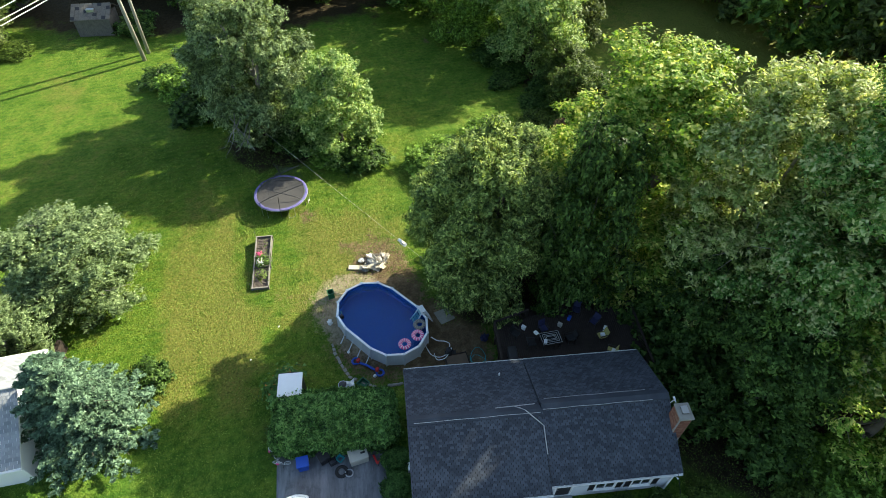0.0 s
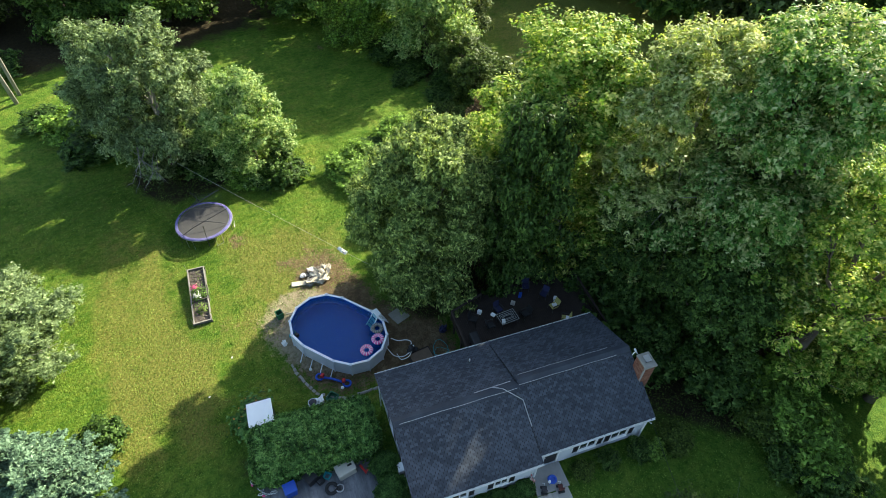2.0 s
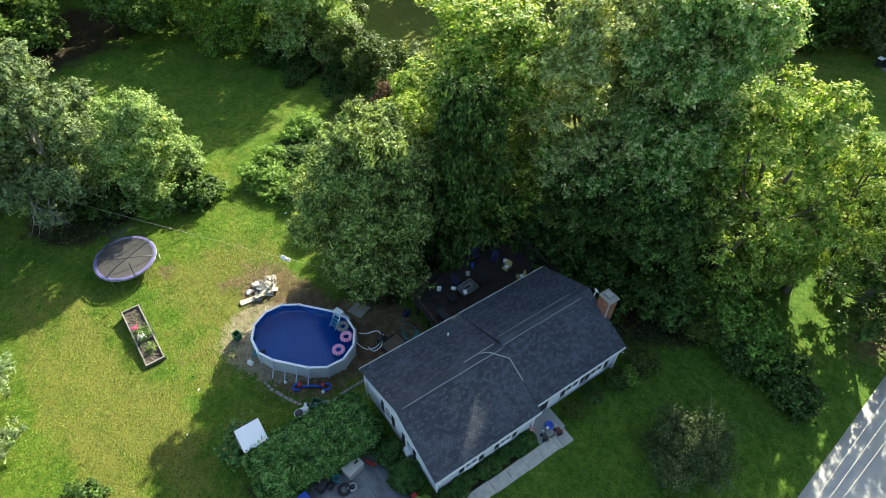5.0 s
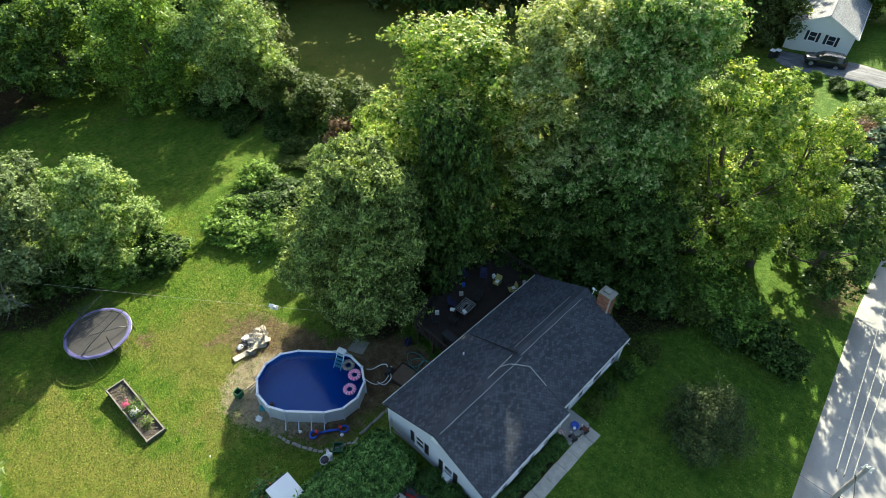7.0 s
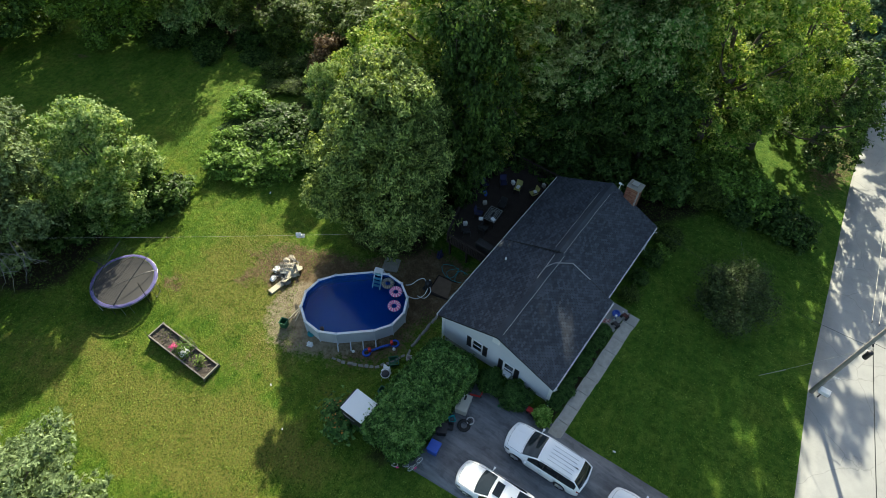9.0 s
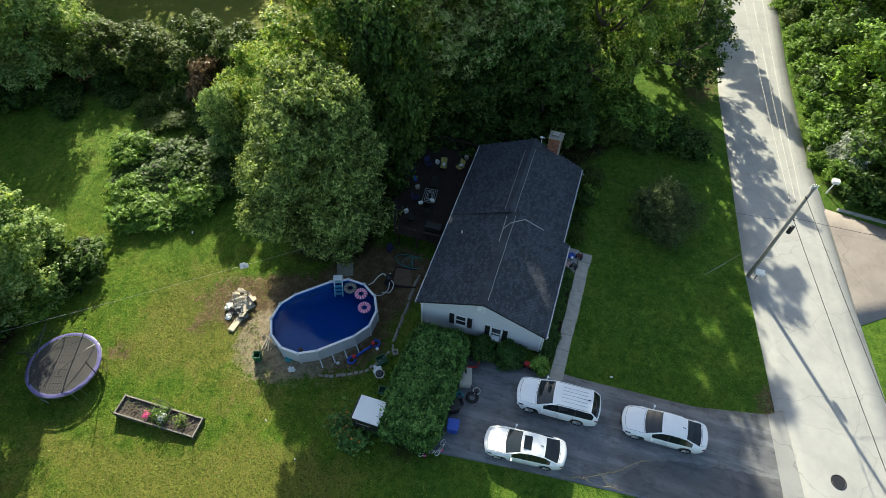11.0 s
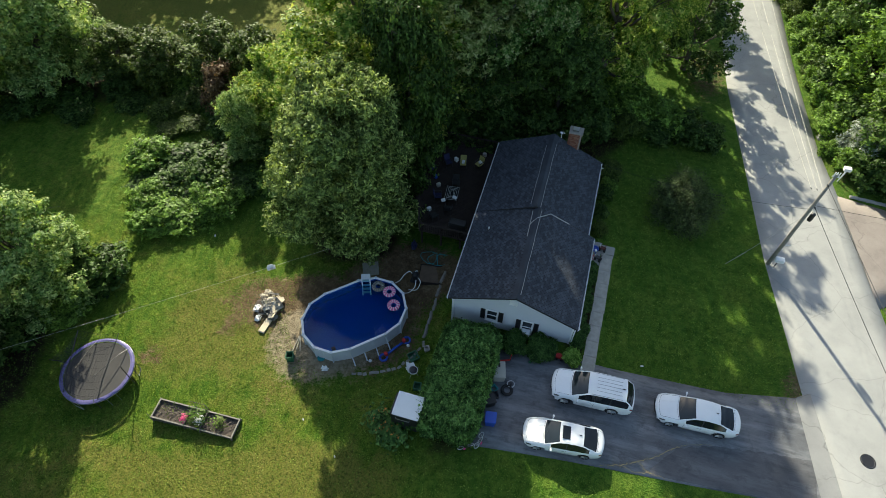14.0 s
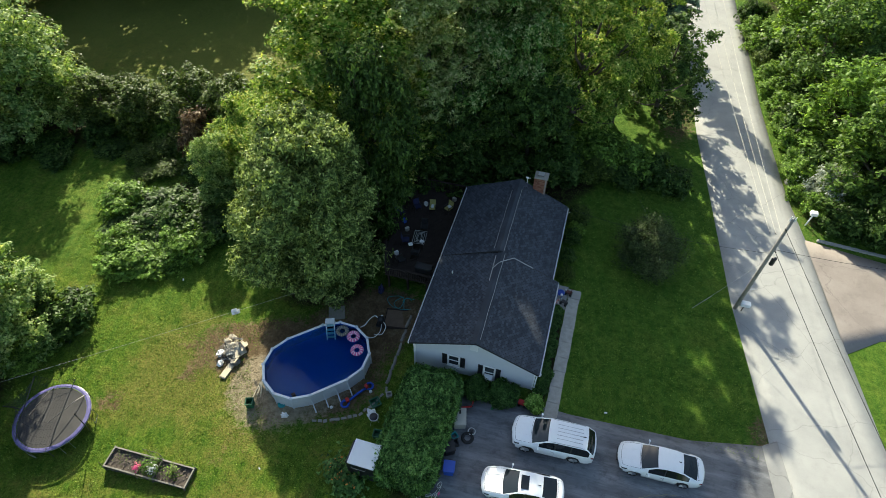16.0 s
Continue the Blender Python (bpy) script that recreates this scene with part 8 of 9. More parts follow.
sand = thing("sand_box", Matrix.Translation((-2.2, 3.9, float(gz(-2.2, 3.9)))) @ Matrix.Rotation(0.15, 4, "Z"), "low wooden box frame with bare earth", "box")
for a in ((-1.0, 1.0, -0.8, -0.74), (-1.0, 1.0, 0.74, 0.8), (-1.0, -0.94, -0.74, 0.74), (0.94, 1.0, -0.74, 0.74)):
    part("board", boxes((*a, -0.2, 0.14)), M["deck"], sand)
part("earth", boxes((-0.94, 0.94, -0.74, 0.74, -0.1, 0.08)), M["earth"], sand)


# ---- clutter on the drive and at the door ----
def gzd(x, y):
    return float(gz(x, y)) + 0.05


def bicycle(x, y, turn, mat, label, s=1.0):
    b = thing("bicycle", Matrix.Translation((x, y, gzd(x, y))) @ Matrix.Rotation(turn, 4, "Z") @ Matrix.Rotation(0.75, 4, "X") @ Matrix.Scale(s, 4), label, "bicycle")
    for u in (-0.42, 0.42):
        w = new("wheel")
        w.parent = b
        w.matrix_basis = Matrix.Translation((u, 0, 0.26)) @ Matrix.Rotation(math.pi / 2, 4, "X")
        part("tyre", ring_torus(bmesh.new(), (0, 0, 0), 0.235, 0.025, 24, 6), M["white"], w)
        bm = bmesh.new()
        for k in range(8):
            a = k * math.pi / 4
            tube(bm, [(0, 0, 0), (0.23 * math.cos(a), 0.23 * math.sin(a), 0)], 0.004, 3)
        part("spokes", bm, M["metal"], w)
    bm = bmesh.new()
    for p in ([(-0.42, 0, 0.26), (-0.05, 0, 0.22), (0.3, 0, 0.55), (-0.18, 0, 0.52), (-0.42, 0, 0.26)], [(-0.05, 0, 0.22), (-0.2, 0, 0.6)], [(0.42, 0, 0.26), (0.28, 0, 0.68)]):
        tube(bm, p, 0.018, 6)
    part("frame", bm, M[mat], b)
    bm = bmesh.new()
    tube(bm, [(0.24, -0.25, 0.72), (0.28, 0, 0.68), (0.24, 0.25, 0.72)], 0.014, 6)
    part("handlebar", bm, M["black"], b)
    part("saddle", boxes((-0.32, -0.1, -0.06, 0.06, 0.6, 0.65), bevel=0.02), M["flower_pink"], b)
    return b


bicycle(3.95, -7.5, 1.4, "white", "small white and pink children's bicycle on its stand", 0.82)
bicycle(3.35, -7.95, 0.6, "darkmetal", "dark children's bicycle leaning by the hedge", 0.75)


def lidded_bin(x, y, turn, mat, label, w, d, h):
    b = thing("bin", Matrix.Translation((x, y, gzd(x, y))) @ Matrix.Rotation(turn, 4, "Z"), label, "bin", "bins by the hedge")
    bm = bmesh.new()
    box(bm, -w / 2, w / 2, -d / 2, d / 2, 0, h, 0.03)
    for v in bm.verts:
        if v.co.z < h / 2:
            v.co.x *= 0.86
            v.co.y *= 0.86
    part("body", bm, M[mat], b)
    part("lid", boxes((-w / 2 - 0.03, w / 2 + 0.03, -d / 2 - 0.03, d / 2 + 0.03, h + 0.003, h + 0.06), bevel=0.02), M[mat], b)
    bm = bmesh.new()
    tube(bm, [(-w * 0.3, d / 2 + 0.02, h - 0.05), (-w * 0.3, d / 2 + 0.09, h), (w * 0.3, d / 2 + 0.09, h), (w * 0.3, d / 2 + 0.02, h - 0.05)], 0.015, 6)
    part("handle", bm, M["black"], b)
    return b


lidded_bin(4.45, -6.22, 0.15, "blue", "blue recycling bin standing by the hedge", 0.62, 0.66, 0.72)
lidded_bin(4.15, -5.05, 0.5, "black", "black rubbish bin by the hedge", 0.6, 0.6, 0.7)
open_bin(4.35, -4.55, "dark bucket with garden things", "black", 0.4, 0.35, 0.5)
open_bin(4.2, -4.1, "small teal bucket by the hedge", "teal", 0.35, 0.3, 0.9)
tote = thing("storage_bench", Matrix.Translation((4.25, -3.0, gzd(4.25, -3.0))) @ Matrix.Rotation(0.25, 4, "Z"), "beige plastic storage box with a rounded lid", "box")
part("body", boxes((-0.36, 0.36, -0.54, 0.54, 0, 0.62), bevel=0.06), M["beige"], tote)
part("lid", boxes((-0.39, 0.39, -0.57, 0.57, 0.623, 0.72), bevel=0.05), M["beige"], tote)
part("latch", boxes((-0.06, 0.06, 0.15, 0.42, 0.72, 0.735)), M["black"], tote)
for x, yy, lab in ((5.0, -4.0, "black tyre lying on the driveway"),):
    tr = thing("tyre", Matrix.Translation((x, yy, gzd(x, yy) + 0.09)), lab, "tyre")
    part("tread", ring_torus(bmesh.new(), (0, 0, 0), 0.30, 0.10, 26, 8, 0.9), M["rubber"], tr, smooth=True)
    part("bead", ring_torus(bmesh.new(), (0, 0, 0.02), 0.21, 0.02, 22, 6), M["rubber"], tr)
reel = thing("hose_reel", Matrix.Translation((5.15, -3.55, gzd(5.15, -3.55))), "small grey wire hose reel on the driveway", "reel")
part("ring", ring_torus(bmesh.new(), (0, 0, 0.12), 0.22, 0.04, 20, 6), M["metal"], reel)
part("hub", (lambda b: cylinder(b, 0, 0, 0.0, 0.2, 0.08))(bmesh.new()), M["darkmetal"], reel)
rt = thing("scooter", Matrix.Translation((4.45, -2.0, gzd(4.45, -2.0))) @ Matrix.Rotation(0.4, 4, "Z"), "red children's scooter lying by the hedge", "scooter")
part("board", boxes((-0.35, 0.3, -0.06, 0.06, 0.08, 0.11), bevel=0.01), M["red"], rt)
bm = bmesh.new()
tube(bm, [(0.3, 0, 0.1), (0.38, 0.1, 0.65), (0.38, -0.1, 0.68)], 0.02, 6)
part("stem", bm, M["red"], rt)
for u in (-0.36, 0.34):
    bm = bmesh.new()
    tube(bm, [(u, -0.02, 0.06), (u, 0.02, 0.06)], 0.06, 12)
    part("wheel", bm, M["black"], rt)
b = thing("ball", Matrix.Translation((6.0, -1.75, gzd(6.0, -1.75))), "small green ball on the driveway", "ball")
bm = bmesh.new()
bmesh.ops.create_icosphere(bm, subdivisions=3, radius=0.09, matrix=Matrix.Translation((0, 0, 0.09)))
part("shell", bm, M["green"], b, smooth=True)
part("seam", ring_torus(bmesh.new(), (0, 0, 0.09), 0.09, 0.004, 18, 4), M["green"], b)
rc = thing("garden_cart", Matrix.Translation((7.75, -0.95, gzd(7.75, -0.95))), "small red toy cart by the house corner", "toy")
part("tray", boxes((-0.25, 0.25, -0.16, 0.16, 0.14, 0.32), bevel=0.03), M["red"], rc)
for u in (-0.16, 0.16):
    bm = bmesh.new()
    tube(bm, [(u, -0.2, 0.08), (u, 0.2, 0.08)], 0.08, 12)
    part("wheels", bm, M["black"], rc)

# at the front door
kp = thing("play_table", Matrix.Translation((8.75, 8.15, 0.06)) @ Matrix.Scale(0.75, 4), "blue plastic water play table by the front door", "toy")
part("basin", ring_torus(bmesh.new(), (0, 0, 0.5), 0.28, 0.1, 22, 8), M["blue"], kp, smooth=True)
part("tray", (lambda b: cylinder(b, 0, 0, 0.42, 0.5, 0.26, 0.3))(bmesh.new()), M["blue"], kp)
part("cup", (lambda b: cylinder(b, 0.12, -0.3, 0.52, 0.68, 0.12, 0.1))(bmesh.new()), M["white"], kp)
for k in range(4):
    a = k * math.pi / 2 + 0.6
    bm = bmesh.new()
    tube(bm, [(0.2 * math.cos(a), 0.2 * math.sin(a), 0.45), (0.3 * math.cos(a), 0.3 * math.sin(a), 0)], 0.03, 6)
    part("leg", bm, M["blue"], kp)
fg = thing("flag", Matrix.Translation((8.2, 6.95, 0.1)), "striped red and white flag on a short pole", "flag")
bm = bmesh.new()
V = [[bm.verts.new((0.05 + 0.5 * i / 8, 0.06 * math.sin(i * 1.1 + j * 0.4), 0.9 - 0.5 * j / 5 + 0.2 * i / 8)) for j in range(6)] for i in range(9)]
for i in range(8):
    for j in range(5):
        bm.faces.new((V[i][j], V[i + 1][j], V[i + 1][j + 1], V[i][j + 1]))
bmesh.ops.solidify(bm, geom=bm.faces[:], thickness=0.006)
part("cloth", bm, M["flag"], fg)
bm = bmesh.new()
tube(bm, [(0, 0, -0.05), (0.06, 0, 1.0), (0.1, 0, 1.25)], 0.014, 6)
part("pole", bm, M["metal"], fg)
for x, yy, mat, lab in ((9.1, 7.5, "darkmetal", "dark folding stroller frame by the walk"), (9.3, 8.45, "rust_red", "small dark red and black ride-on toy")):
    t = thing("ride_on_toy" if mat == "rust_red" else "stroller", Matrix.Translation((x, yy, 0.06)) @ Matrix.Rotation(x, 4, "Z"), lab, "toy" if mat == "rust_red" else "stroller")
    part("seat", boxes((-0.18, 0.18, -0.14, 0.14, 0.22, 0.3), bevel=0.03), M[mat], t)
    part("back", boxes((-0.2, -0.15, -0.14, 0.14, 0.3, 0.6), bevel=0.02), M[mat], t)
    for u in (-0.18, 0.18):
        bm = bmesh.new()
        tube(bm, [(u, -0.18, 0.09), (u, 0.18, 0.09)], 0.085, 12)
        part("wheels", bm, M["rubber"], t)
    bm = bmesh.new()
    tube(bm, [(0.18, 0, 0.2), (0.24, 0, 0.55), (0.24, 0.14, 0.58)], 0.016, 6)
    part("handle", bm, M["white"], t)


# ---- utility poles and wires ----
def utility_pole(x, y, h, label, tilt=(0, 0), trafo=True, fat=1.0):
    p = thing("utility_pole", Matrix.Translation((x, y, float(gz(x, y)))), label, "utility pole")
    top = Vector((tilt[0], tilt[1], h))
    bm = bmesh.new()
    tube(bm, [Vector((0, 0, -0.5)), top * 0.5, top], [0.14 * fat, 0.12 * fat, 0.095 * fat], 12)
    part("pole", bm, M["pole"], p, "grey weathered wooden pole", True)
    if trafo:
        bm = bmesh.new()
        cylinder(bm, 0.36, -0.05, h * 0.56, h * 0.56 + 0.6, 0.15, sides=14)
        cylinder(bm, 0.36, -0.05, h * 0.56 + 0.6, h * 0.56 + 0.66, 0.15, 0.05, 14)
        part("transformer", bm, M["darkmetal"], p, "dark cylindrical transformer")
        for z, L in ((2.3, 0.55), (h * 0.56 + 0.4, 0.3)):
            bm = bmesh.new()
            tube(bm, [(0, 0, z), (L, 0.05, z + 0.1)], 0.03, 6)
            part("bracket", bm, M["metal"], p)
        part("service_box", boxes((0.12, 0.75, -0.35, 0.05, 0.75, 1.05), bevel=0.05), M["white"], p, "white box at the pole's foot")
        bm = bmesh.new()
        tube(bm, [(0.42, -0.12, -0.2), (0.42, -0.12, 0.76)], 0.04, 6)
        part("box_post", bm, M["darkmetal"], p)
        bm = bmesh.new()
        for dx in (-0.13, 0.0, 0.14):
            cylinder(bm, dx, 0.05 * dx, h - 0.15, h + 0.18, 0.05, 0.03, 8)
        tube(bm, [(-0.2, 0, h - 0.18), (0.22, 0.0, h - 0.18)], 0.035, 6)
        part("insulators", bm, M["white"], p, "white insulators on a short arm")
    return p


PX, PY = 20.98, 10.75
utility_pole(PX, PY, 9.3, "grey wooden utility pole with a dark transformer at the roadside")


def wire(a, b, sag, label, r=0.012, mat="metal"):
    w = thing("wire", Matrix(), label, "wire", "overhead wires")
    bm = bmesh.new()
    a, b = Vector(a), Vector(b)
    tube(bm, [a.lerp(b, k / 24) - Vector((0, 0, sag * 4 * (k / 24) * (1 - k / 24))) for k in range(25)], r, 4)
    part("cable", bm, M[mat], w)
    bm = bmesh.new()
    tube(bm, [a, a + (b - a).normalized() * 0.15], r * 2.2, 6)
    part("clamp", bm, M["darkmetal"], w)


for ax, bx in ((20.3, 14.4), (20.65, 15.7), (21.0, 17.0)):
    wire((ax, PY + 0.1, 7.6), (bx, 62, 6.6), 0.55, "pale overhead power line along the road", 0.0105, "beige")
for dx, z in ((-0.1, 8.3), (0.12, 6.3)):
    wire((PX + dx, PY, z), (37.0 + dx, -44, z + 0.6), 1.2, "dark overhead power line along the road", 0.022, "black")
wire((PX, PY, 6.0), (7.7, 14.6, 2.6), 0.6, "thin service line to the house", 0.012, "black")
wire((PX, PY, 6.4), (44, 14, 6.0), 0.7, "thin service line across the road", 0.016, "black")
gw_ = thing("guy_wire", Matrix(), "pale steel guy wire anchored in the lawn", "wire")
bm = bmesh.new()
tube(bm, [(17.95, 9.85, float(gz(17.95, 9.85)) - 0.1), (19.3, 10.25, 2.2), (PX, PY, 5.4)], 0.012, 5)
part("cable", bm, M["metal"], gw_)
bm = bmesh.new()
tube(bm, [(17.95, 9.85, float(gz(17.95, 9.85)) - 0.1), (18.9, 10.13, 1.4)], 0.02, 6)
part("guard", bm, M["beige"], gw_)
utility_pole(-49.7, -28.45, 14, "tall pale wooden pole at the lawn's edge", (0.9, -0.2), False, 1.7)
utility_pole(-51.5, -28.4, 14, "tall pale wooden pole beside another", (0.2, 0.2), False, 1.5)
for ax, ay, bx, by in ((-38.0, -47.3, -68, -33.6), (-35.5, -46.7, -68, -30.1), (-34.0, -45.9, -68, -29.7)):
    wire((ax, ay, 2.4), (bx, by, 2.0), 0.1, "pale overhead line over the lawn's edge", 0.03, "white")

# ---- roadside bits ----
mh = thing("manhole_cover", Matrix.Translation((26.0, -2.5, float(gz(26.0, -2.5)) + 0.08)), "round dark iron manhole cover in the road", "manhole cover")
part("lid", (lambda b: cylinder(b, 0, 0, -0.05, 0.012, 0.36, 0.35, 24))(bmesh.new()), M["darkmetal"], mh)
part("frame", ring_torus(bmesh.new(), (0, 0, 0.0), 0.40, 0.03, 28, 6), M["darkmetal"], mh)
mb = thing("mailbox", Matrix.Translation((26.9, 21.4, float(gz(26.9, 21.4)))), "white mailbox on a leaning post at the roadside", "mailbox")
bm = bmesh.new()
tube(bm, [(0, 0, -0.2), (0.15, 0.1, 1.2)], 0.06, 8)
part("post", bm, M["white"], mb)
part("box", boxes((-0.15, 0.4, -0.12, 0.3, 1.2, 1.5), bevel=0.06), M["white"], mb)
kerb = thing("driveway_kerb", Matrix(), "dark stone kerb along the driveway across the road", "kerb", kind="structure")
for k in range(18):
    x = 27.6 + k * 0.62
    yy = 19.75 - 0.07 * k * 0.6
    part("kerbstone", boxes((x, x + 0.6, yy - 0.12, yy + 0.12, float(gz(x, yy)) - 0.2, float(gz(x, yy)) + 0.16), bevel=0.02), M["foundation"], kerb)
rock = thing("boulder", Matrix.Translation((26.75, 27.0, float(gz(26.75, 27.0)))), "pale rounded boulder on the road verge", "rock")
bm = bmesh.new()
bmesh.ops.create_icosphere(bm, subdivisions=3, radius=0.7)
for v in bm.verts:
    v.co *= 0.8 + 0.35 * noise.noise(v.co * 1.5)
    v.co.z *= 0.55
part("stone", bm, M["stone"], rock, smooth=True)
random.seed(31)
for x, y in ((-4.06, -10.46), (-6.9, -8.8), (12.9, -0.1), (-20.0, 3.3), (-23.5, 2.6), (-15.5, 6.2)):
    s = random.uniform(0.07, 0.13)
    lt = thing("paper_scrap", Matrix.Translation((x, y, float(gz(x, y)) + 0.02)) @ Matrix.Rotation(x, 4, "Z"), "white paper scrap lying on the grass", "litter", "scraps on the lawn")
    part("sheet", boxes((-s, s, -s * 0.5, s * 0.5, 0, 0.02), bevel=0.006), M["white"], lt)
    part("fold", boxes((-s * 0.6, s * 0.3, -s * 0.2, s * 0.5, 0.022, 0.05), bevel=0.006), M["white"], lt)


# pale rock on the verge across the road
rock = thing("rock", Matrix.Translation((26.5, 26.7, float(gz(26.5, 26.7)))), "pale grey rock in the weeds beside the road", "rock")
bm = bmesh.new()
bmesh.ops.create_icosphere(bm, subdivisions=3, radius=0.6)
for v in bm.verts:
    c = v.co
    v.co = Vector((c.x * 1.25, c.y * 0.9, max(-0.1, c.z * 0.6 + 0.1))) * (1 + 0.13 * math.sin(5 * c.x + 2) * math.cos(6 * c.y) + 0.08 * math.sin(9 * c.z + 4 * c.x))
part("stone", bm, M["concrete"], rock)

# ---- neighbouring buildings ----
def simple_house(name, m, L, W, h, rise, wallmat, roofmat, label, windows, base=-1.0, over=0.35):
    """A gabled house, its ridge along y. windows: on the gable at y 0, as (x, z, width, height)."""
    t = thing(name, m, label, "house")
    gable = lambda u: h + rise * (1 - abs(u - W / 2) / (W / 2)) - 0.1
    ops = [(x, x + w, z, z + hh) for x, z, w, hh in windows]
    wall_shell("wall", t, 0, 0, -1, 0, W, base, gable, ops, M[wallmat])
    lap_wall("siding", t, 0, 0, -1, 0, W, base, gable, [(a - 0.07, b + 0.07, c - 0.07, d + 0.07) for a, b, c, d in ops], M[wallmat])
    for o in ops:
        window(t, 0, 0, -1, *o)
    wall_shell("wall", t, 0, L, 1, 0, W, base, gable, [], M[wallmat])
    for x, s in ((0, -1), (W, 1)):
        wall_shell("wall", t, 1, x, s, 0, L, base, lambda u: h - 0.1, [], M[wallmat])
        lap_wall("siding", t, 1, x, s, 0, L, base, lambda u: h - 0.1, [], M[wallmat])
    k = rise / (W / 2)
    for s in (0, 1):
        xe, xr = (-over, W / 2) if s == 0 else (W + over, W / 2)
        ze, zr = h - over * k, h + rise
        roof_slab("roof", t, [(xe, -over, ze), (xr, -over, zr), (xr, L + over, zr), (xe, L + over, ze)], M["trim"], 0.14)
        shingles("shingles", t, (xe, -over, ze + 0.01), (xe, L + over, ze + 0.01), (xr, -over, zr + 0.01), M[roofmat], course=0.2, tab=0.4, seed=7 + s)
        part("gutter", boxes((*sorted((xe, xe + (-0.12 if s == 0 else 0.12))), -over, L + over, ze - 0.14, ze - 0.03)), M["trim"], t)
    bm = bmesh.new()
    tube(bm, [(W / 2, -over, h + rise + 0.03), (W / 2, L + over, h + rise + 0.03)], 0.09, 6)
    part("ridge_cap", bm, M[roofmat], t)
    part("gable_vent", boxes((W / 2 - 0.35, W / 2 + 0.35, -0.05, -0.015, h + rise - 1.1, h + rise - 0.6)), M["trim"], t)
    return t


simple_house("neighbour_house", Matrix.Translation((3.7, -21.5, -0.6)) @ Matrix.Rotation(radians(188), 4, "Z"), 12, 7.0, 2.9, 1.9, "siding_white", "shingle_light", "neighbouring white house with a pale grey shingle roof", [(3.2, 0.8, 1.0, 1.2)])
simple_house("far_house", Matrix.Translation((-5.2, 77.5, -2.45)) @ Matrix.Rotation(radians(11), 4, "Z"), 13, 7.7, 2.6, 1.9, "siding_white", "shingle_light", "far white house with black shutters and a grey roof", [(2.45, 0.75, 0.9, 1.2), (4.75, 0.75, 0.9, 1.2)])
for x, y in ((-4.6, 73.9), (-5.1, 73.4)):
    b = thing("wheelie_bin", Matrix.Translation((x, y, float(gz(x, y)) + 0.05)), "dark wheeled bin with a pale lid", "bin", "bins by the far house")
    part("body", boxes((-0.3, 0.3, -0.35, 0.35, 0, 0.95), bevel=0.04), M["black"], b)
    part("lid", boxes((-0.32, 0.32, -0.37, 0.37, 0.953, 1.05), bevel=0.03), M["white"], b)

# old plank shed at the lawn's far edge
os_ = thing("old_shed", Matrix.Translation((-58.3, -35.9, float(gz(-58.3, -35.9)))) @ Matrix.Rotation(radians(92), 4, "Z") @ Matrix.Scale(0.88, 4), "old weathered grey plank shed under trees", "shed")
for k in range(20):
    part("plank", boxes((-2.4 + k * 0.24, -2.19 + k * 0.24, -2.0 - 0.012 * (k * 7 % 3), -1.945, -0.3 + 0.05 * (k * 5 % 3), 2.6)), M["old_plank"], os_)
part("wall", boxes((-2.4, 2.4, -1.94, 2.0, -0.3, 2.58)), M["old_plank"], os_)
part("brace", (lambda b: box(b, -1.2, 1.2, -2.05, -2.0, -0.08, 0.08, 0, Matrix.Translation((0, 0, 1.2)) @ Matrix.Rotation(0.9, 4, "Y") @ Matrix.Translation((0, 0, 0))))(bmesh.new()), M["old_plank"], os_)
roof_slab("roof", os_, [(-2.7, -2.3, 2.7), (2.7, -2.3, 2.7), (2.7, 0.2, 3.9), (-2.7, 0.2, 3.9)], M["old_plank"], 0.12)
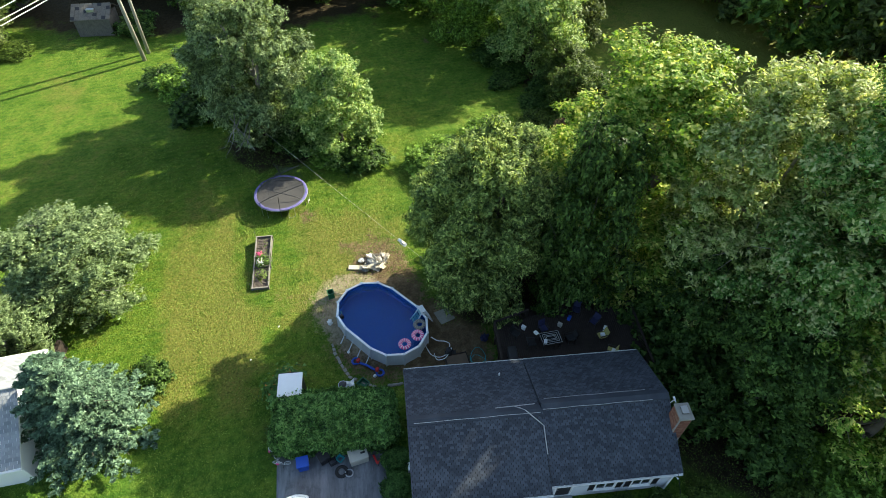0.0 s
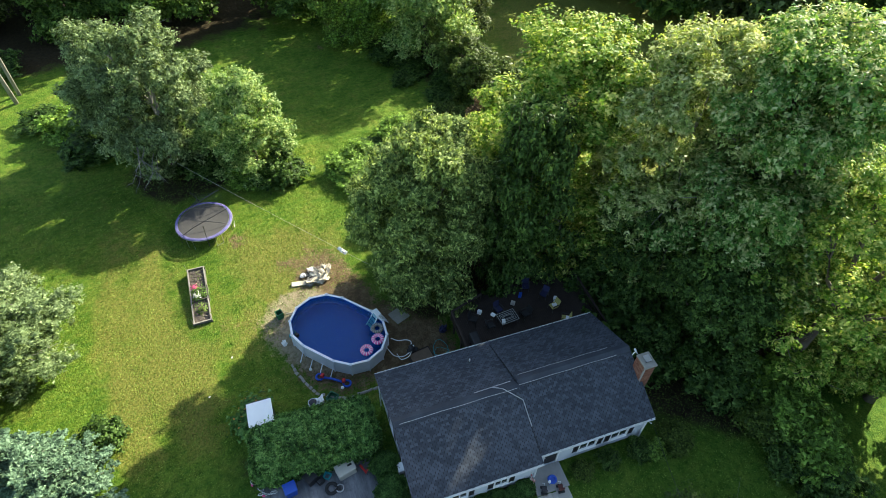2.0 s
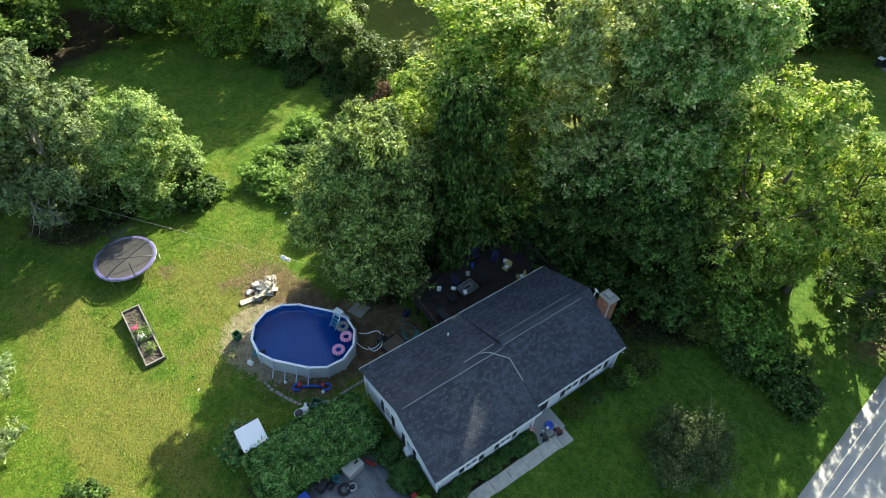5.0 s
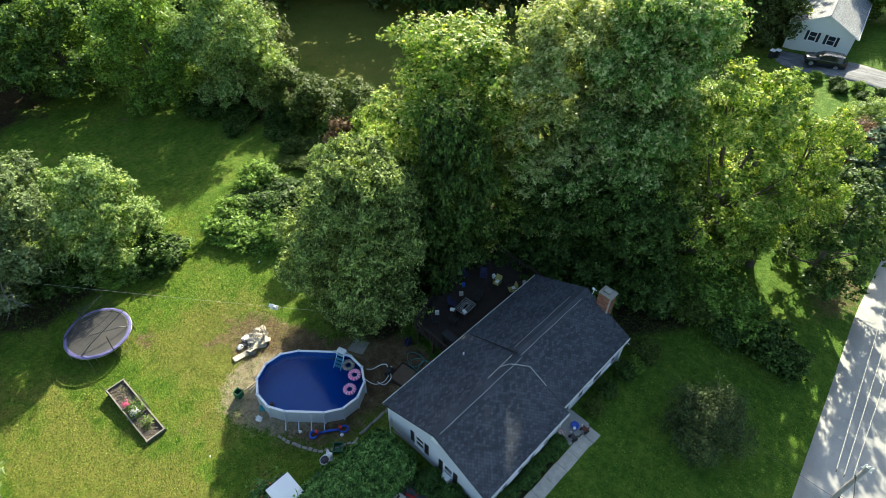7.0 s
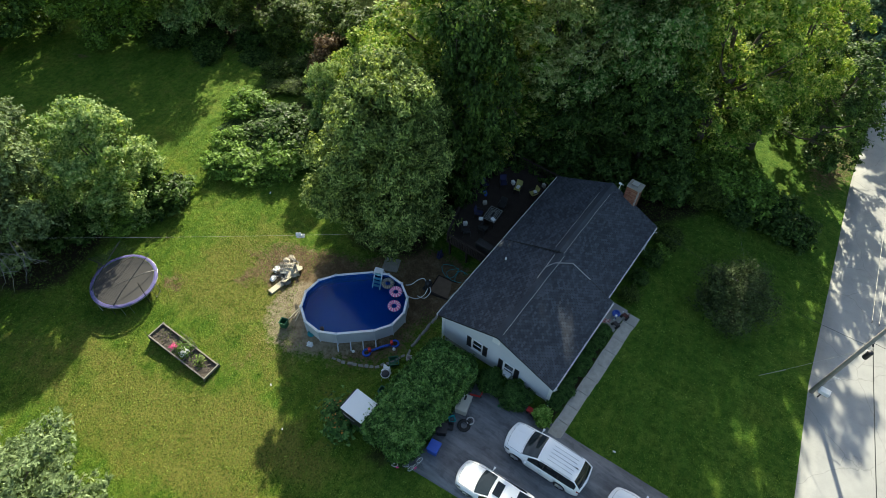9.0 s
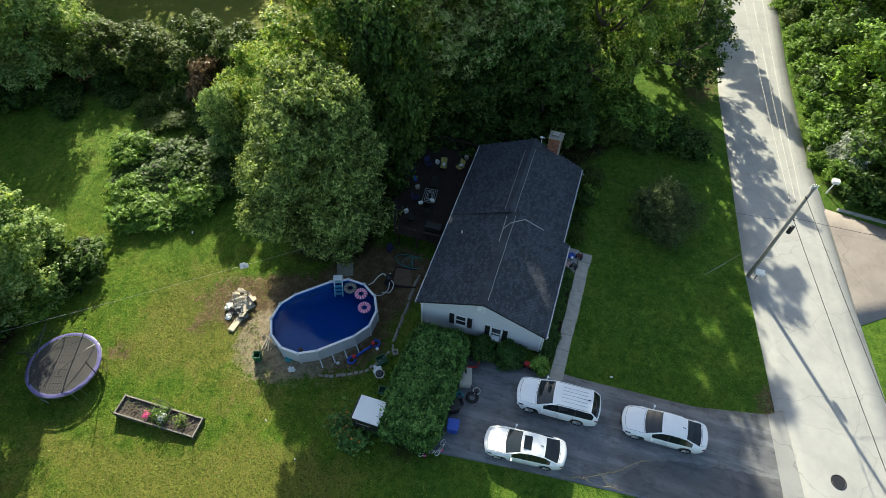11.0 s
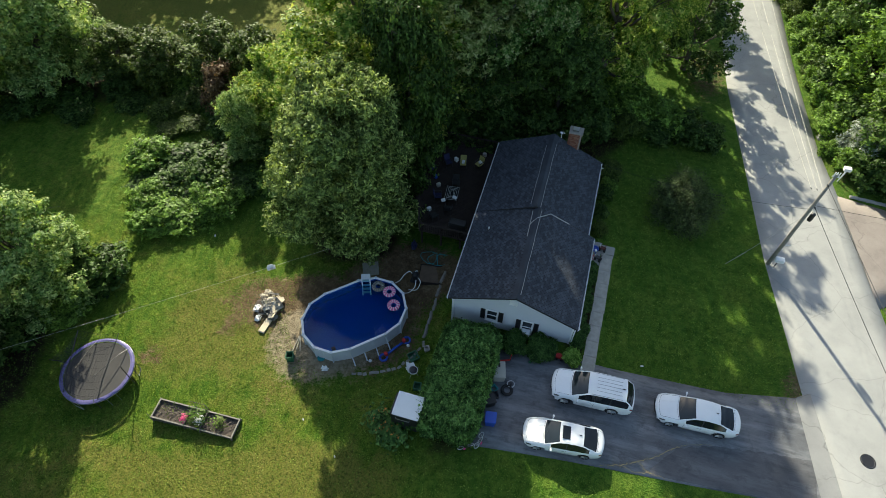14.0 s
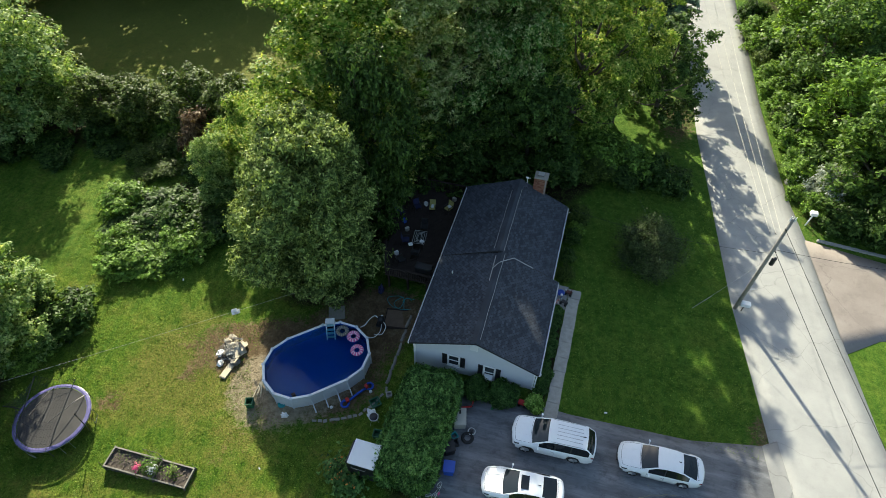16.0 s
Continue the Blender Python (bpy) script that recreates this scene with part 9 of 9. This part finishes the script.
for k in range(9):
    for j in range(5):
        part("roof_board", (lambda b: box(b, -0.27, 0.27, -0.27, 0.27, 0.0, 0.03, 0, Matrix.Translation((-2.4 + k * 0.6, -2.0 + j * 0.5, 2.86 + j * 0.24)) @ Matrix.Rotation(0.447, 4, "X") @ Matrix.Rotation(0.05 * ((k * 3 + j * 5) % 5 - 2), 4, "Z")))(bmesh.new()), M["old_plank"] if (k + 2 * j) % 7 else M["shutter"], os_)
roof_slab("roof", os_, [(-2.7, 0.2, 3.9), (2.7, 0.2, 3.9), (2.7, 2.4, 2.5), (-2.7, 2.4, 2.5)], M["old_plank"], 0.12)
part("vent", boxes((-0.5, 0.5, -1.2, -0.7, 3.25, 3.7), bevel=0.05), M["metal"], os_)
fence = thing("old_wall", Matrix(), "low dark timber edge beside the neighbouring roof", "fence")
for k in range(6):
    part("beam", boxes((-6.3 + k * 0.9, -5.45 + k * 0.9, -23.6 + 0.25 * k, -23.3 + 0.25 * k, -2.0, -0.6 + 0.1 * (k % 2))), M["deck"], fence)

# bare grey limbs at the front of the far tree
dead = thing("dead_branch", Matrix.Translation((-27.2, -13.4, float(gz(-27.2, -13.4)) + 1.1)), "bare pale grey dead limbs hanging from a tree", "branch")
random.seed(55)
for k in range(5):
    bm = bmesh.new()
    p = Vector((-2.2, 0.6 * k - 1.2, 3.4 + random.uniform(-0.5, 0.6)))
    d = Vector((1.0, random.uniform(-0.7, 0.5), -0.42)).normalized()
    pts, rr = [p], [0.07]
    for j in range(5):
        d = (d + Vector((random.uniform(-0.3, 0.3), random.uniform(-0.4, 0.4), random.uniform(-0.2, 0.15)))).normalized()
        pts.append(pts[-1] + d * 0.75)
        rr.append(0.07 * (1 - (j + 1) / 6))
    tube(bm, pts, rr, 6)
    for q in pts[2:]:
        e_ = Vector((random.uniform(0.1, 1), random.uniform(-1, 1), random.uniform(-0.6, 0.4))).normalized()
        tube(bm, [q, q + e_ * 0.5, q + e_ * 0.9 + Vector((0, 0, -0.15))], [0.025, 0.016, 0.006], 4)
    part("limb", bm, M["bark_grey"], dead)
